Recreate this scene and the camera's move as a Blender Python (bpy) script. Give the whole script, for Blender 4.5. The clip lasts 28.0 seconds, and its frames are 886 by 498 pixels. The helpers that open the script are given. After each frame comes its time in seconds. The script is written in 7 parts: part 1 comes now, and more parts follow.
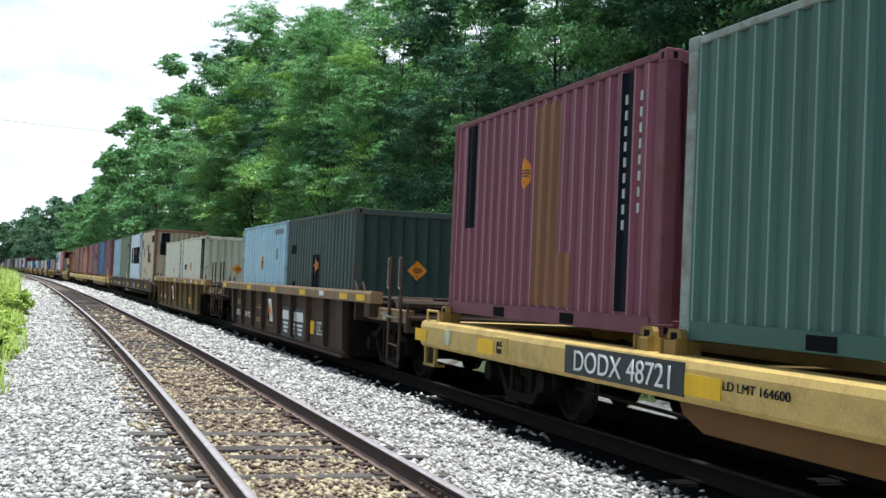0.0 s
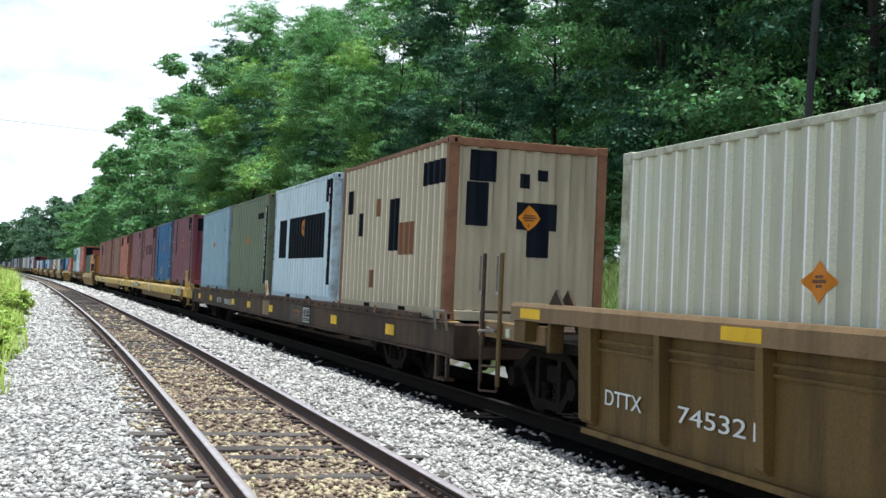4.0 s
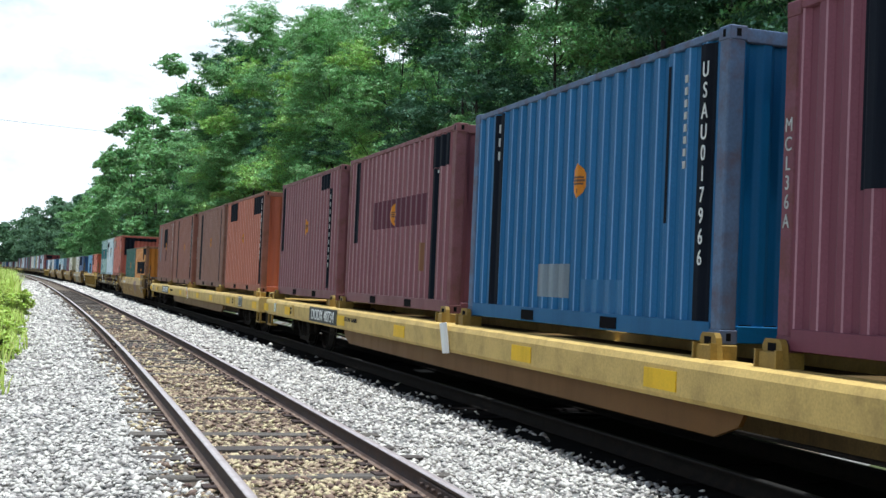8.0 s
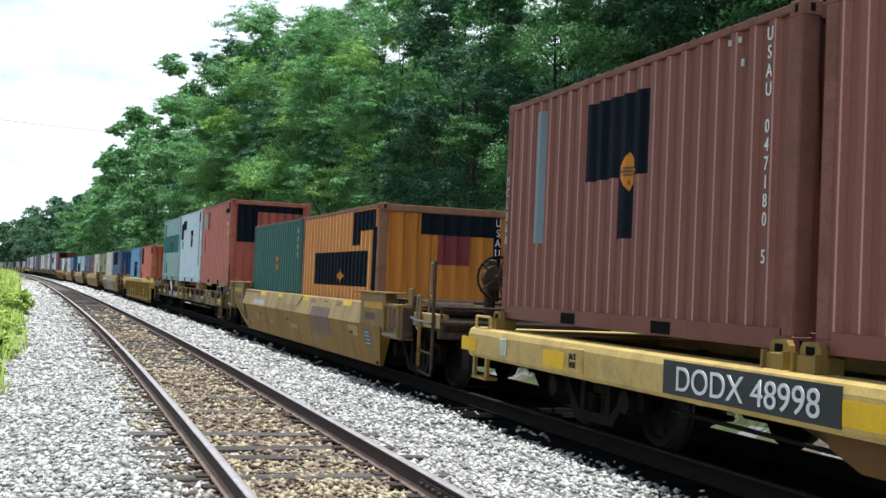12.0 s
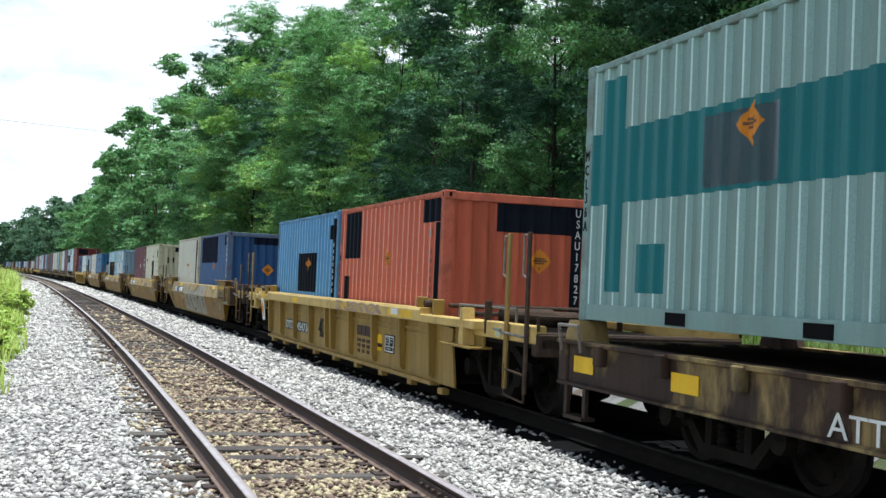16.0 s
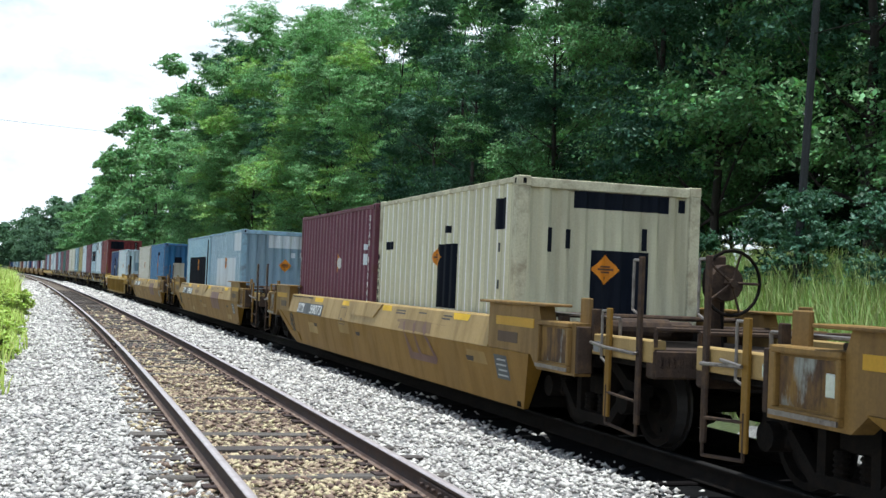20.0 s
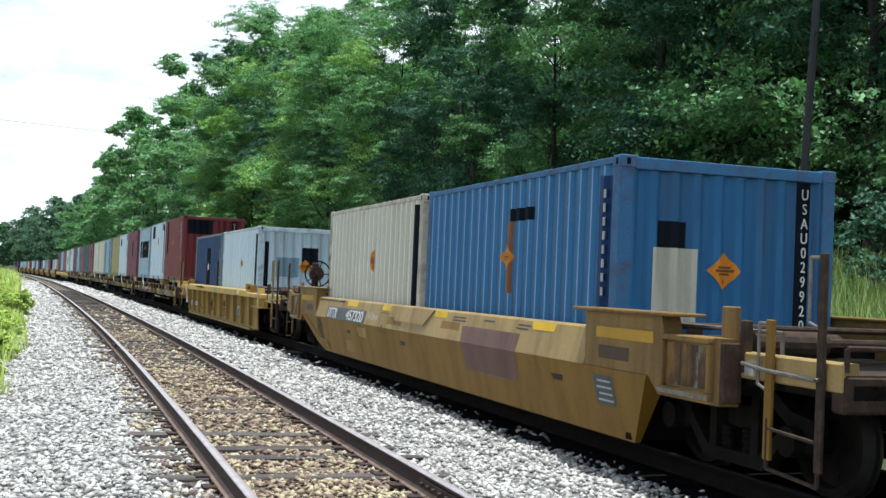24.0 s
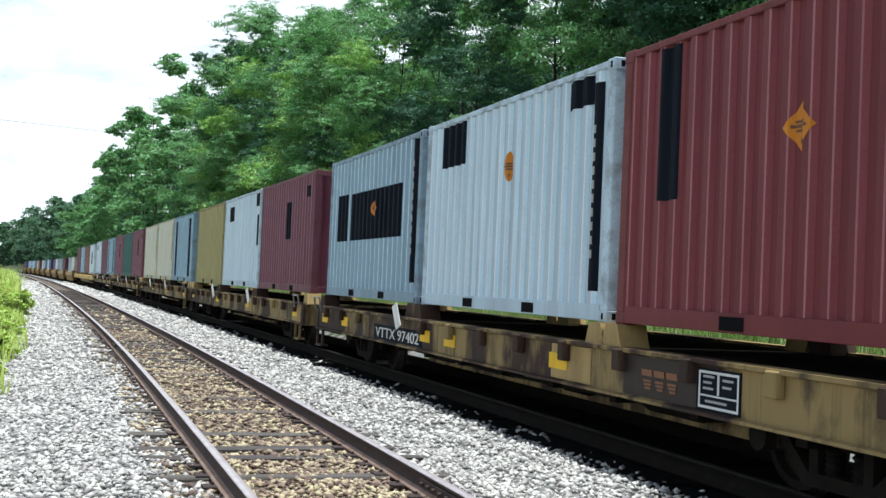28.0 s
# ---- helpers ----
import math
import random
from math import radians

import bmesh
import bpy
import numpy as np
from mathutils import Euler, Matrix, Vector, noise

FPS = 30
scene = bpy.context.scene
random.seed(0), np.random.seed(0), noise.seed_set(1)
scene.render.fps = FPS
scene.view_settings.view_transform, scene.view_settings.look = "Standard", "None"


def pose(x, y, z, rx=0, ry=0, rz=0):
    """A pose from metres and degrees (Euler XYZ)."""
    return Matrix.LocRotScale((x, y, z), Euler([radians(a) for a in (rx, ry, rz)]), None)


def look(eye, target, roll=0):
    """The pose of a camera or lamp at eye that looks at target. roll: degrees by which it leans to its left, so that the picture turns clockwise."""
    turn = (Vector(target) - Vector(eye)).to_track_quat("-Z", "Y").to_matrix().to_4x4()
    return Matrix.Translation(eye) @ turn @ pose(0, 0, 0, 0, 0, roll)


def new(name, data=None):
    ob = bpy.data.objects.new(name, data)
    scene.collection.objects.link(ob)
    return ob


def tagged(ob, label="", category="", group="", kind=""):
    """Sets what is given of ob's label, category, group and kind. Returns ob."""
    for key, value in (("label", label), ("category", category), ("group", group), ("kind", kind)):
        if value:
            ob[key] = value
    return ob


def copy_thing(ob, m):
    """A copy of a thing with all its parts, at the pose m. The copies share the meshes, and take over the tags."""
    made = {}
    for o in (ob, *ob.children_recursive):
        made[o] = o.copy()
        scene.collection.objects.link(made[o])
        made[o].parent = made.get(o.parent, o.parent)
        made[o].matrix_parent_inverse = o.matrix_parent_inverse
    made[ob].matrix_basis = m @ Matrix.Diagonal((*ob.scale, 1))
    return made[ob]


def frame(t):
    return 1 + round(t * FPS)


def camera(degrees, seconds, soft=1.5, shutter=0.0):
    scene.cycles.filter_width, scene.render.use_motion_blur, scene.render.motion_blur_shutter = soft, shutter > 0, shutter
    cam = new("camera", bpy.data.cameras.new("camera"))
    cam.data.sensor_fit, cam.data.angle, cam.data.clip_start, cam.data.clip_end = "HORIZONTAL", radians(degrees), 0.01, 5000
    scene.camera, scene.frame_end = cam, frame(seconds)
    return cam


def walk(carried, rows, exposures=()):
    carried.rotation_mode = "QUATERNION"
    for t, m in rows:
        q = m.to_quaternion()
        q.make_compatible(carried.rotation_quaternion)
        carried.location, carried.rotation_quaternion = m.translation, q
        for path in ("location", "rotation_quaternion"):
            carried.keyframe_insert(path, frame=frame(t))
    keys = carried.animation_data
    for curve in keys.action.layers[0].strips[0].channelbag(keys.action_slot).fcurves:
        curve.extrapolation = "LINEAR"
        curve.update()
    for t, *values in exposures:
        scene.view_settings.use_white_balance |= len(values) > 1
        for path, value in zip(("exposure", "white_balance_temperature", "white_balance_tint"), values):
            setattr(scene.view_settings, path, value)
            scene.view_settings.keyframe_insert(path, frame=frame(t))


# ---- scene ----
EXPOSURE = 0.20
# ---------------------------------------------------------------- camera
EYE_Z = 1.470
cam = camera(41.3, 28.0, soft=1.5)
CAM_POSE = look((0, 0, EYE_Z), (math.sin(radians(17.446)) * math.cos(radians(1.743)) * 10,
                               math.cos(radians(17.446)) * math.cos(radians(1.743)) * 10,
                               EYE_Z + math.sin(radians(1.743)) * 10), 2.475)
walk(cam, [(0.0, CAM_POSE), (28.0, CAM_POSE)], [(0.0, EXPOSURE, 5950, 6), (28.0, EXPOSURE, 5950, 6)])

# ---------------------------------------------------------------- sky and sun
SUN_TO = Vector((0.05, -0.05, 0.985)).normalized()
sun_data = bpy.data.lights.new("sun", "SUN")
sun_data.energy, sun_data.angle, sun_data.color = 5.0, radians(0.53), (1.0, 0.98, 0.95)
sun = new("sun", sun_data)
sun.matrix_world = look(SUN_TO * 200, (0, 0, 0))

world = bpy.data.worlds.new("sky")
scene.world = world
world.use_nodes = True


def build_sky():
    nt = world.node_tree
    nt.nodes.clear()
    N = nt.nodes.new
    out, bg = N("ShaderNodeOutputWorld"), N("ShaderNodeBackground")
    sky = N("ShaderNodeTexSky")
    sky.sky_type, sky.sun_disc = "NISHITA", False
    sky.sun_elevation = math.asin(SUN_TO.z)
    sky.sun_rotation = math.atan2(SUN_TO.x, SUN_TO.y)
    sky.dust_density, sky.air_density = 1.6, 1.0
    co, mp = N("ShaderNodeTexCoord"), N("ShaderNodeMapping")
    mp.inputs["Scale"].default_value = (1.0, 1.0, 2.2)
    mp.inputs["Location"].default_value = (0.35, 0.1, 0.2)
    n1 = N("ShaderNodeTexNoise")
    n1.inputs["Scale"].default_value, n1.inputs["Detail"].default_value = 2.6, 8
    n1.inputs["Roughness"].default_value, n1.inputs["Distortion"].default_value = 0.56, 0.25
    # clouds stand closer together towards the horizon
    sep, low = N("ShaderNodeSeparateXYZ"), N("ShaderNodeMapRange")
    low.inputs["From Min"].default_value, low.inputs["From Max"].default_value = 0.38, 0.56
    low.inputs["To Min"].default_value, low.inputs["To Max"].default_value = 0.215, -0.30
    add = N("ShaderNodeMath")
    add.operation = "ADD"
    ramp = N("ShaderNodeValToRGB")
    ramp.color_ramp.elements[0].position, ramp.color_ramp.elements[1].position = 0.47, 0.64
    mix = N("ShaderNodeMix")
    mix.data_type = "RGBA"
    mix.inputs["B"].default_value = (11.4, 11.8, 12.2, 1)
    ln = nt.links.new
    ln(co.outputs["Generated"], mp.inputs["Vector"])
    ln(co.outputs["Generated"], sep.inputs["Vector"])
    ln(sep.outputs["Z"], low.inputs["Value"])
    ln(mp.outputs["Vector"], n1.inputs["Vector"])
    ln(n1.outputs["Fac"], add.inputs[0])
    ln(low.outputs["Result"], add.inputs[1])
    ln(add.outputs[0], ramp.inputs["Fac"])
    ln(ramp.outputs["Color"], mix.inputs["Factor"])
    ln(sky.outputs["Color"], mix.inputs["A"])
    ln(mix.outputs["Result"], bg.inputs["Color"])
    bg.inputs["Strength"].default_value = 0.090
    ln(bg.outputs["Background"], out.inputs["Surface"])


build_sky()

# ---------------------------------------------------------------- the line of the track
CURVE_AT = (-40.0, 0.0, 20.0, 45.0, 80.0, 150.0)
CURVE_K = (0.00099, 0.00099, 0.00084, 0.00029, 0.00021, 0.00017)
_S = np.arange(-260.0, 1400.0, 0.5)
_TH = np.cumsum(np.interp(_S, CURVE_AT, CURVE_K)) * 0.5
_TH -= np.interp(0.0, _S, _TH)
_X, _Y = np.cumsum(-np.sin(_TH)) * 0.5, np.cumsum(np.cos(_TH)) * 0.5
_X -= np.interp(0.0, _S, _X)
_Y -= np.interp(0.0, _S, _Y)
NEAR_OFF, FAR_OFF = 2.012, 6.211       # track centres, to the right of the camera's line


def along(s, off=0.0, z=0.0):
    """A point at s metres along the line and off metres to its right."""
    x, y, a = np.interp(s, _S, _X), np.interp(s, _S, _Y), np.interp(s, _S, _TH)
    return Vector((x + off * math.cos(a), y + off * math.sin(a), z))


def heading(s):
    return float(np.interp(s, _S, _TH))


def line_pose(s, off=0.0, z=0.0):
    return Matrix.Translation(along(s, off, z)) @ Matrix.Rotation(heading(s), 4, "Z")


def many_along(s, off, z):
    """Arrays of s, off, z as an array of points."""
    a = np.interp(s, _S, _TH)
    return np.stack([np.interp(s, _S, _X) + off * np.cos(a), np.interp(s, _S, _Y) + off * np.sin(a), z], -1)


def travelled(t):
    """How far the train has gone after t seconds."""
    return 10.62 * t + 0.0026 * t * t


# ---------------------------------------------------------------- materials
MATS = {}


def surface(name, color, rough=0.6, metal=0.0, vary=0.18, scale=3.0, fine=40.0, bump=0.15, dirt=None, dirt_amount=0.35,
            streak=False, per_piece=0.0, translucent=None, island=False, spec=0.5):
    """A procedural material: base colour with two scales of variation, dirt, and fine relief."""
    if name in MATS:
        return MATS[name]
    m = bpy.data.materials.new(name)
    MATS[name] = m
    m.use_nodes = True
    nt = m.node_tree
    N, ln = nt.nodes.new, nt.links.new
    bsdf = nt.nodes["Principled BSDF"]
    bsdf.inputs["Roughness"].default_value, bsdf.inputs["Metallic"].default_value = rough, metal
    bsdf.inputs["Specular IOR Level"].default_value = spec
    co = N("ShaderNodeTexCoord")
    mp = N("ShaderNodeMapping")
    if streak:
        mp.inputs["Scale"].default_value = (1.0, 1.0, 0.12)
    ln(co.outputs["Object"], mp.inputs["Vector"])
    big = N("ShaderNodeTexNoise")
    big.inputs["Scale"].default_value, big.inputs["Detail"].default_value = scale, 6
    small = N("ShaderNodeTexNoise")
    small.inputs["Scale"].default_value, small.inputs["Detail"].default_value = fine, 4
    ln(mp.outputs["Vector"], big.inputs["Vector"])
    ln(co.outputs["Object"], small.inputs["Vector"])
    hsv = N("ShaderNodeHueSaturation")
    hsv.inputs["Color"].default_value = (*color, 1)
    add = N("ShaderNodeMath")
    add.operation = "ADD"
    ln(big.outputs["Fac"], add.inputs[0])
    ln(small.outputs["Fac"], add.inputs[1])
    rng = N("ShaderNodeMapRange")
    rng.inputs["From Min"].default_value, rng.inputs["From Max"].default_value = 0.6, 1.4
    rng.inputs["To Min"].default_value, rng.inputs["To Max"].default_value = 1 - vary, 1 + vary
    ln(add.outputs[0], rng.inputs["Value"])
    value = rng.outputs["Result"]
    if per_piece:
        src = N("ShaderNodeNewGeometry") if island else N("ShaderNodeObjectInfo")
        r2 = N("ShaderNodeMapRange")
        r2.inputs["To Min"].default_value, r2.inputs["To Max"].default_value = 1 - per_piece, 1 + per_piece
        ln(src.outputs["Random Per Island" if island else "Random"], r2.inputs["Value"])
        mul = N("ShaderNodeMath")
        mul.operation = "MULTIPLY"
        ln(value, mul.inputs[0])
        ln(r2.outputs["Result"], mul.inputs[1])
        value = mul.outputs[0]
        hr = N("ShaderNodeMapRange")
        hr.inputs["To Min"].default_value, hr.inputs["To Max"].default_value = 0.5 - 0.03 * per_piece * 2, 0.5 + 0.03 * per_piece * 2
        ln(src.outputs["Random Per Island" if island else "Random"], hr.inputs["Value"])
        ln(hr.outputs["Result"], hsv.inputs["Hue"])
    ln(value, hsv.inputs["Value"])
    colour = hsv.outputs["Color"]
    if dirt:
        dn = N("ShaderNodeTexNoise")
        dn.inputs["Scale"].default_value, dn.inputs["Detail"].default_value = scale * 1.7, 8
        dn.inputs["Roughness"].default_value = 0.65
        ln(mp.outputs["Vector"], dn.inputs["Vector"])
        dr = N("ShaderNodeMapRange")
        dr.inputs["From Min"].default_value, dr.inputs["From Max"].default_value = 0.46, 0.74
        dr.inputs["To Max"].default_value = dirt_amount * 1.6
        ln(dn.outputs["Fac"], dr.inputs["Value"])
        mx = N("ShaderNodeMix")
        mx.data_type = "RGBA"
        mx.inputs["B"].default_value = (*dirt, 1)
        ln(dr.outputs["Result"], mx.inputs["Factor"])
        ln(colour, mx.inputs["A"])
        colour = mx.outputs["Result"]
        rr = N("ShaderNodeMapRange")
        rr.inputs["To Min"].default_value, rr.inputs["To Max"].default_value = rough, min(1.0, rough + 0.3)
        ln(dr.outputs["Result"], rr.inputs["Value"])
        ln(rr.outputs["Result"], bsdf.inputs["Roughness"])
    ln(colour, bsdf.inputs["Base Color"])
    if bump:
        b = N("ShaderNodeBump")
        b.inputs["Strength"].default_value, b.inputs["Distance"].default_value = bump, 0.02
        ln(small.outputs["Fac"], b.inputs["Height"])
        ln(b.outputs["Normal"], bsdf.inputs["Normal"])
    if translucent:
        tr = N("ShaderNodeBsdfTranslucent")
        h2 = N("ShaderNodeMix")
        h2.data_type, h2.blend_type = "RGBA", "MULTIPLY"
        h2.inputs["Factor"].default_value = 1.0
        h2.inputs["B"].default_value = (*translucent, 1)
        ln(colour, h2.inputs["A"])
        ln(h2.outputs["Result"], tr.inputs["Color"])
        ms = N("ShaderNodeMixShader")
        ms.inputs["Fac"].default_value = 0.17
        ln(bsdf.outputs["BSDF"], ms.inputs[1])
        ln(tr.outputs["BSDF"], ms.inputs[2])
        ln(ms.outputs["Shader"], nt.nodes["Material Output"].inputs["Surface"])
    return m


RUST = (0.10, 0.045, 0.022)


def paint(key):
    """The faded, dirty paint of a container or car, by its colour's key."""
    c = PAINT[key]
    dark = sum(c) < 0.45
    if key in ("yellow", "oldyellow", "wellyellow", "wellbrown", "gusset", "sill"):
        return surface("paint_" + key, c, rough=0.55, vary=0.22, scale=1.8, fine=45, bump=0.07, dirt=(0.10, 0.066, 0.034) if key != "wellbrown" else (0.11, 0.062, 0.018),
                       dirt_amount=0.26 if key == "yellow" else 0.55 if key == "gusset" else 0.34, streak=key != "yellow", spec=0.22)
    if key in ("black", "ink"):
        return surface("paint_" + key, c, rough=0.7, vary=0.2, scale=1.3, fine=50, bump=0.05, dirt=(0.035, 0.036, 0.040), dirt_amount=0.22, streak=True, spec=0.06)
    if key == "ochre":
        return surface("paint_" + key, c, rough=0.6, vary=0.32, scale=1.8, fine=40, bump=0.1, dirt=(0.050, 0.034, 0.020), dirt_amount=0.55, streak=True, spec=0.18)
    if key == "dullbrown":
        return surface("paint_" + key, c, rough=0.7, vary=0.3, scale=1.4, fine=40, bump=0.12, dirt=(0.13, 0.080, 0.045), dirt_amount=0.30, streak=True, spec=0.15)
    return surface("paint_" + key, c, rough=0.5, vary=0.12, scale=1.1, fine=55, bump=0.05,
                   dirt=RUST if not dark else tuple(v * 0.5 + 0.015 for v in c), dirt_amount=0.20 if not dark else 0.3, streak=True, spec=0.16)


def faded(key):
    """The same paint, lightened to put light on ridge flanks that face the camera."""
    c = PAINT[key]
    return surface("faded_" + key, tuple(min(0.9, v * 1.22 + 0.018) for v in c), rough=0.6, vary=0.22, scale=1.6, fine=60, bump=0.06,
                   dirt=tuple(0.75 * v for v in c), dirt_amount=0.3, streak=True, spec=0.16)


def patchy(name, base, second, third, scale=1.3):
    """Old paint in ragged layers: two other coats show through in streaky patches, under dark runs of grime."""
    if name in MATS:
        return MATS[name]
    m = surface(name, base, rough=0.7, vary=0.25, scale=2.0, fine=40, bump=0.12, streak=True, spec=0.15)
    nt = m.node_tree
    N, ln = nt.nodes.new, nt.links.new
    bsdf = nt.nodes["Principled BSDF"]
    colour = bsdf.inputs["Base Color"].links[0].from_socket
    co = N("ShaderNodeTexCoord")
    for (sx, sy, sz), lo, hi, c, amount in (((1, 0.7, 0.35), 0.47, 0.57, second, 0.9), ((1, 1.0, 0.4), 0.56, 0.64, third, 0.8), ((1, 5.0, 0.2), 0.50, 0.72, (0.022, 0.017, 0.014), 0.8)):
        mp, no, mr, mx = N("ShaderNodeMapping"), N("ShaderNodeTexNoise"), N("ShaderNodeMapRange"), N("ShaderNodeMix")
        mp.inputs["Scale"].default_value = (sx, sy, sz)
        mp.inputs["Location"].default_value = (3.1 * sx, 1.7 * sy, 5.3 * sz + lo)
        no.inputs["Scale"].default_value, no.inputs["Detail"].default_value, no.inputs["Roughness"].default_value = scale, 6, 0.62
        mr.inputs["From Min"].default_value, mr.inputs["From Max"].default_value, mr.inputs["To Max"].default_value = lo, hi, amount
        mx.data_type = "RGBA"
        mx.inputs["B"].default_value = (*c, 1)
        ln(co.outputs["Object"], mp.inputs["Vector"])
        ln(mp.outputs["Vector"], no.inputs["Vector"])
        ln(no.outputs["Fac"], mr.inputs["Value"])
        ln(mr.outputs["Result"], mx.inputs["Factor"])
        ln(colour, mx.inputs["A"])
        colour = mx.outputs["Result"]
    ln(colour, bsdf.inputs["Base Color"])
    return m


def worn_frame(key):
    """The paint of a container's posts and rails, knocked and rusted more than its walls."""
    c = PAINT[key]
    return surface("frame_" + key, tuple(v * 0.95 + 0.015 for v in c), rough=0.6, vary=0.22, scale=2.5, fine=40, bump=0.12,
                   dirt=(0.115, 0.055, 0.030), dirt_amount=0.42, spec=0.16)


def glint_paint(key):
    """The same paint, much lighter and greyer: a highlight painted along the ridges."""
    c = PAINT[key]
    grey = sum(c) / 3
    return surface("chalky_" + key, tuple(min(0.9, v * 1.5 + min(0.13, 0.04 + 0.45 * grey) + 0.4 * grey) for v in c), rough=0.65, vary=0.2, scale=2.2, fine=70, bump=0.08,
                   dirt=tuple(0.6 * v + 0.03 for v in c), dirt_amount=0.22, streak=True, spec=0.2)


PAINT = {
    "maroon": (0.155, 0.046, 0.068), "plum": (0.120, 0.035, 0.055), "green": (0.050, 0.114, 0.090), "palegreen": (0.25, 0.30, 0.27), "lilac": (0.38, 0.26, 0.24), "stain": (0.035, 0.026, 0.022), "darkgreen": (0.029, 0.054, 0.047),
    "paleblue": (0.27, 0.44, 0.56), "cream": (0.52, 0.53, 0.41), "sand": (0.43, 0.37, 0.26), "white": (0.52, 0.65, 0.73),
    "olive": (0.125, 0.155, 0.095), "grey": (0.21, 0.33, 0.41), "blue": (0.008, 0.100, 0.240), "postblue": (0.085, 0.135, 0.230), "orange": (0.36, 0.105, 0.060),
    "brown": (0.215, 0.080, 0.056), "umber": (0.200, 0.092, 0.066), "brick": (0.190, 0.070, 0.050), "amber": (0.50, 0.19, 0.030),
    "forest": (0.015, 0.090, 0.075), "pink": (0.40, 0.108, 0.076), "teal": (0.22, 0.34, 0.32), "vermilion": (0.50, 0.115, 0.060),
    "sky": (0.080, 0.250, 0.46), "navy": (0.030, 0.085, 0.210), "ivory": (0.55, 0.53, 0.37), "beige": (0.54, 0.52, 0.42),
    "steel": (0.26, 0.37, 0.45), "azure": (0.036, 0.145, 0.300), "red": (0.170, 0.034, 0.037), "mustard": (0.29, 0.25, 0.085),
    "midnight": (0.007, 0.036, 0.125), "black": (0.007, 0.010, 0.017), "tealband": (0.020, 0.165, 0.180), "ink": (0.006, 0.011, 0.028), "fadedmaroon": (0.185, 0.070, 0.082), "decal": (0.66, 0.235, 0.018),
    "rustpatch": (0.22, 0.10, 0.05), "whitepatch": (0.68, 0.74, 0.78), "yellow": (0.57, 0.40, 0.130), "oldyellow": (0.37, 0.255, 0.098), "brass": (0.29, 0.190, 0.060), "spray": (0.30, 0.275, 0.215), "sprayline": (0.075, 0.062, 0.048),
    "sill": (0.215, 0.138, 0.068), "wellyellow": (0.29, 0.185, 0.040), "ochre": (0.130, 0.082, 0.025), "dullbrown": (0.046, 0.028, 0.021), "mark": (0.80, 0.50, 0.02),
    "letter": (0.74, 0.76, 0.74), "lettergrey": (0.040, 0.044, 0.046), "worngrey": (0.42, 0.44, 0.43), "placard": (0.80, 0.80, 0.77), "greypatch": (0.34, 0.37, 0.33),
    "bluegrey": (0.19, 0.24, 0.28), "wellbrown": (0.222, 0.122, 0.016), "deepbrown": (0.085, 0.052, 0.032), "fadedyellow": (0.31, 0.225, 0.095), "gusset": (0.235, 0.140, 0.040), "belly": (0.125, 0.058, 0.012), "fadedochre": (0.17, 0.115, 0.04), "wornmark": (0.50, 0.29, 0.03), "boardgrey": (0.085, 0.095, 0.100), "emblem": (0.16, 0.088, 0.070),
}
# near black: deep shade on the running gear is put into the colour
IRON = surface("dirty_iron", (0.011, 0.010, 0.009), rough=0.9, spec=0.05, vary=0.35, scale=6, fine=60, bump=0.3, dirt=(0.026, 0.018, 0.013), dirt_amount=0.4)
# rusty side, its colour lowered for the shade under the rail head
RAIL_SIDE = surface("rusty_rail", (0.050, 0.036, 0.033), rough=0.8, vary=0.3, scale=5, fine=70, bump=0.3, dirt=(0.13, 0.07, 0.04), dirt_amount=0.25, spec=0.25)
# rusty foot, its colour raised to paint the sun on its slope
RAIL_FOOT_LIT = surface("dusty_rail_foot", (0.30, 0.215, 0.170), rough=0.9, vary=0.3, scale=3, fine=40, bump=0.3, dirt=(0.16, 0.085, 0.045), dirt_amount=0.45, spec=0.1)
# far rail heads: near-black colour stands in for the train's shade
SHADED_HEAD = surface("oily_rail_head", (0.020, 0.019, 0.018), rough=0.6, metal=0.0, vary=0.2, scale=4, fine=60, bump=0.05, spec=0.08)
RAIL_TOP = surface("worn_rail_head", (0.50, 0.44, 0.43), rough=0.36, metal=0.3, vary=0.15, scale=4, fine=60, bump=0.05, dirt=(0.16, 0.11, 0.08), dirt_amount=0.22)
# distance haze put into the leaf colour: bluer and greyer
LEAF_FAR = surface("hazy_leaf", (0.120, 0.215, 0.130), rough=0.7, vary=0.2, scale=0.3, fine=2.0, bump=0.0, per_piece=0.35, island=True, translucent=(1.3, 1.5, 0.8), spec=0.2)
GEAR = surface("rusty_brown_steel", (0.045, 0.030, 0.022), rough=0.8, spec=0.2, vary=0.35, scale=5, fine=50, bump=0.25, dirt=(0.12, 0.075, 0.040), dirt_amount=0.45)
# ties under the train, darkened to near black for its shade
SHADED_TIE = surface("oil_soaked_tie", (0.008, 0.007, 0.007), rough=0.95, spec=0.03, vary=0.3, scale=4, fine=50, bump=0.5, per_piece=0.3)
TIE = surface("weathered_tie", (0.082, 0.070, 0.060), rough=0.9, vary=0.3, scale=4, fine=50, bump=0.6, per_piece=0.3)
STONE = surface("ballast_stone", (0.485, 0.460, 0.420), rough=0.9, vary=0.2, scale=9, fine=60, bump=0.4, per_piece=0.5, island=True)
STONE_BROWN = surface("rusty_ballast_stone", (0.34, 0.258, 0.175), rough=0.9, vary=0.3, scale=9, fine=60, bump=0.4, per_piece=0.7, island=True)
WHEEL_TREAD = surface("worn_wheel_steel", (0.085, 0.080, 0.076), rough=0.45, metal=0.6, vary=0.15, scale=8, fine=60, bump=0.05)
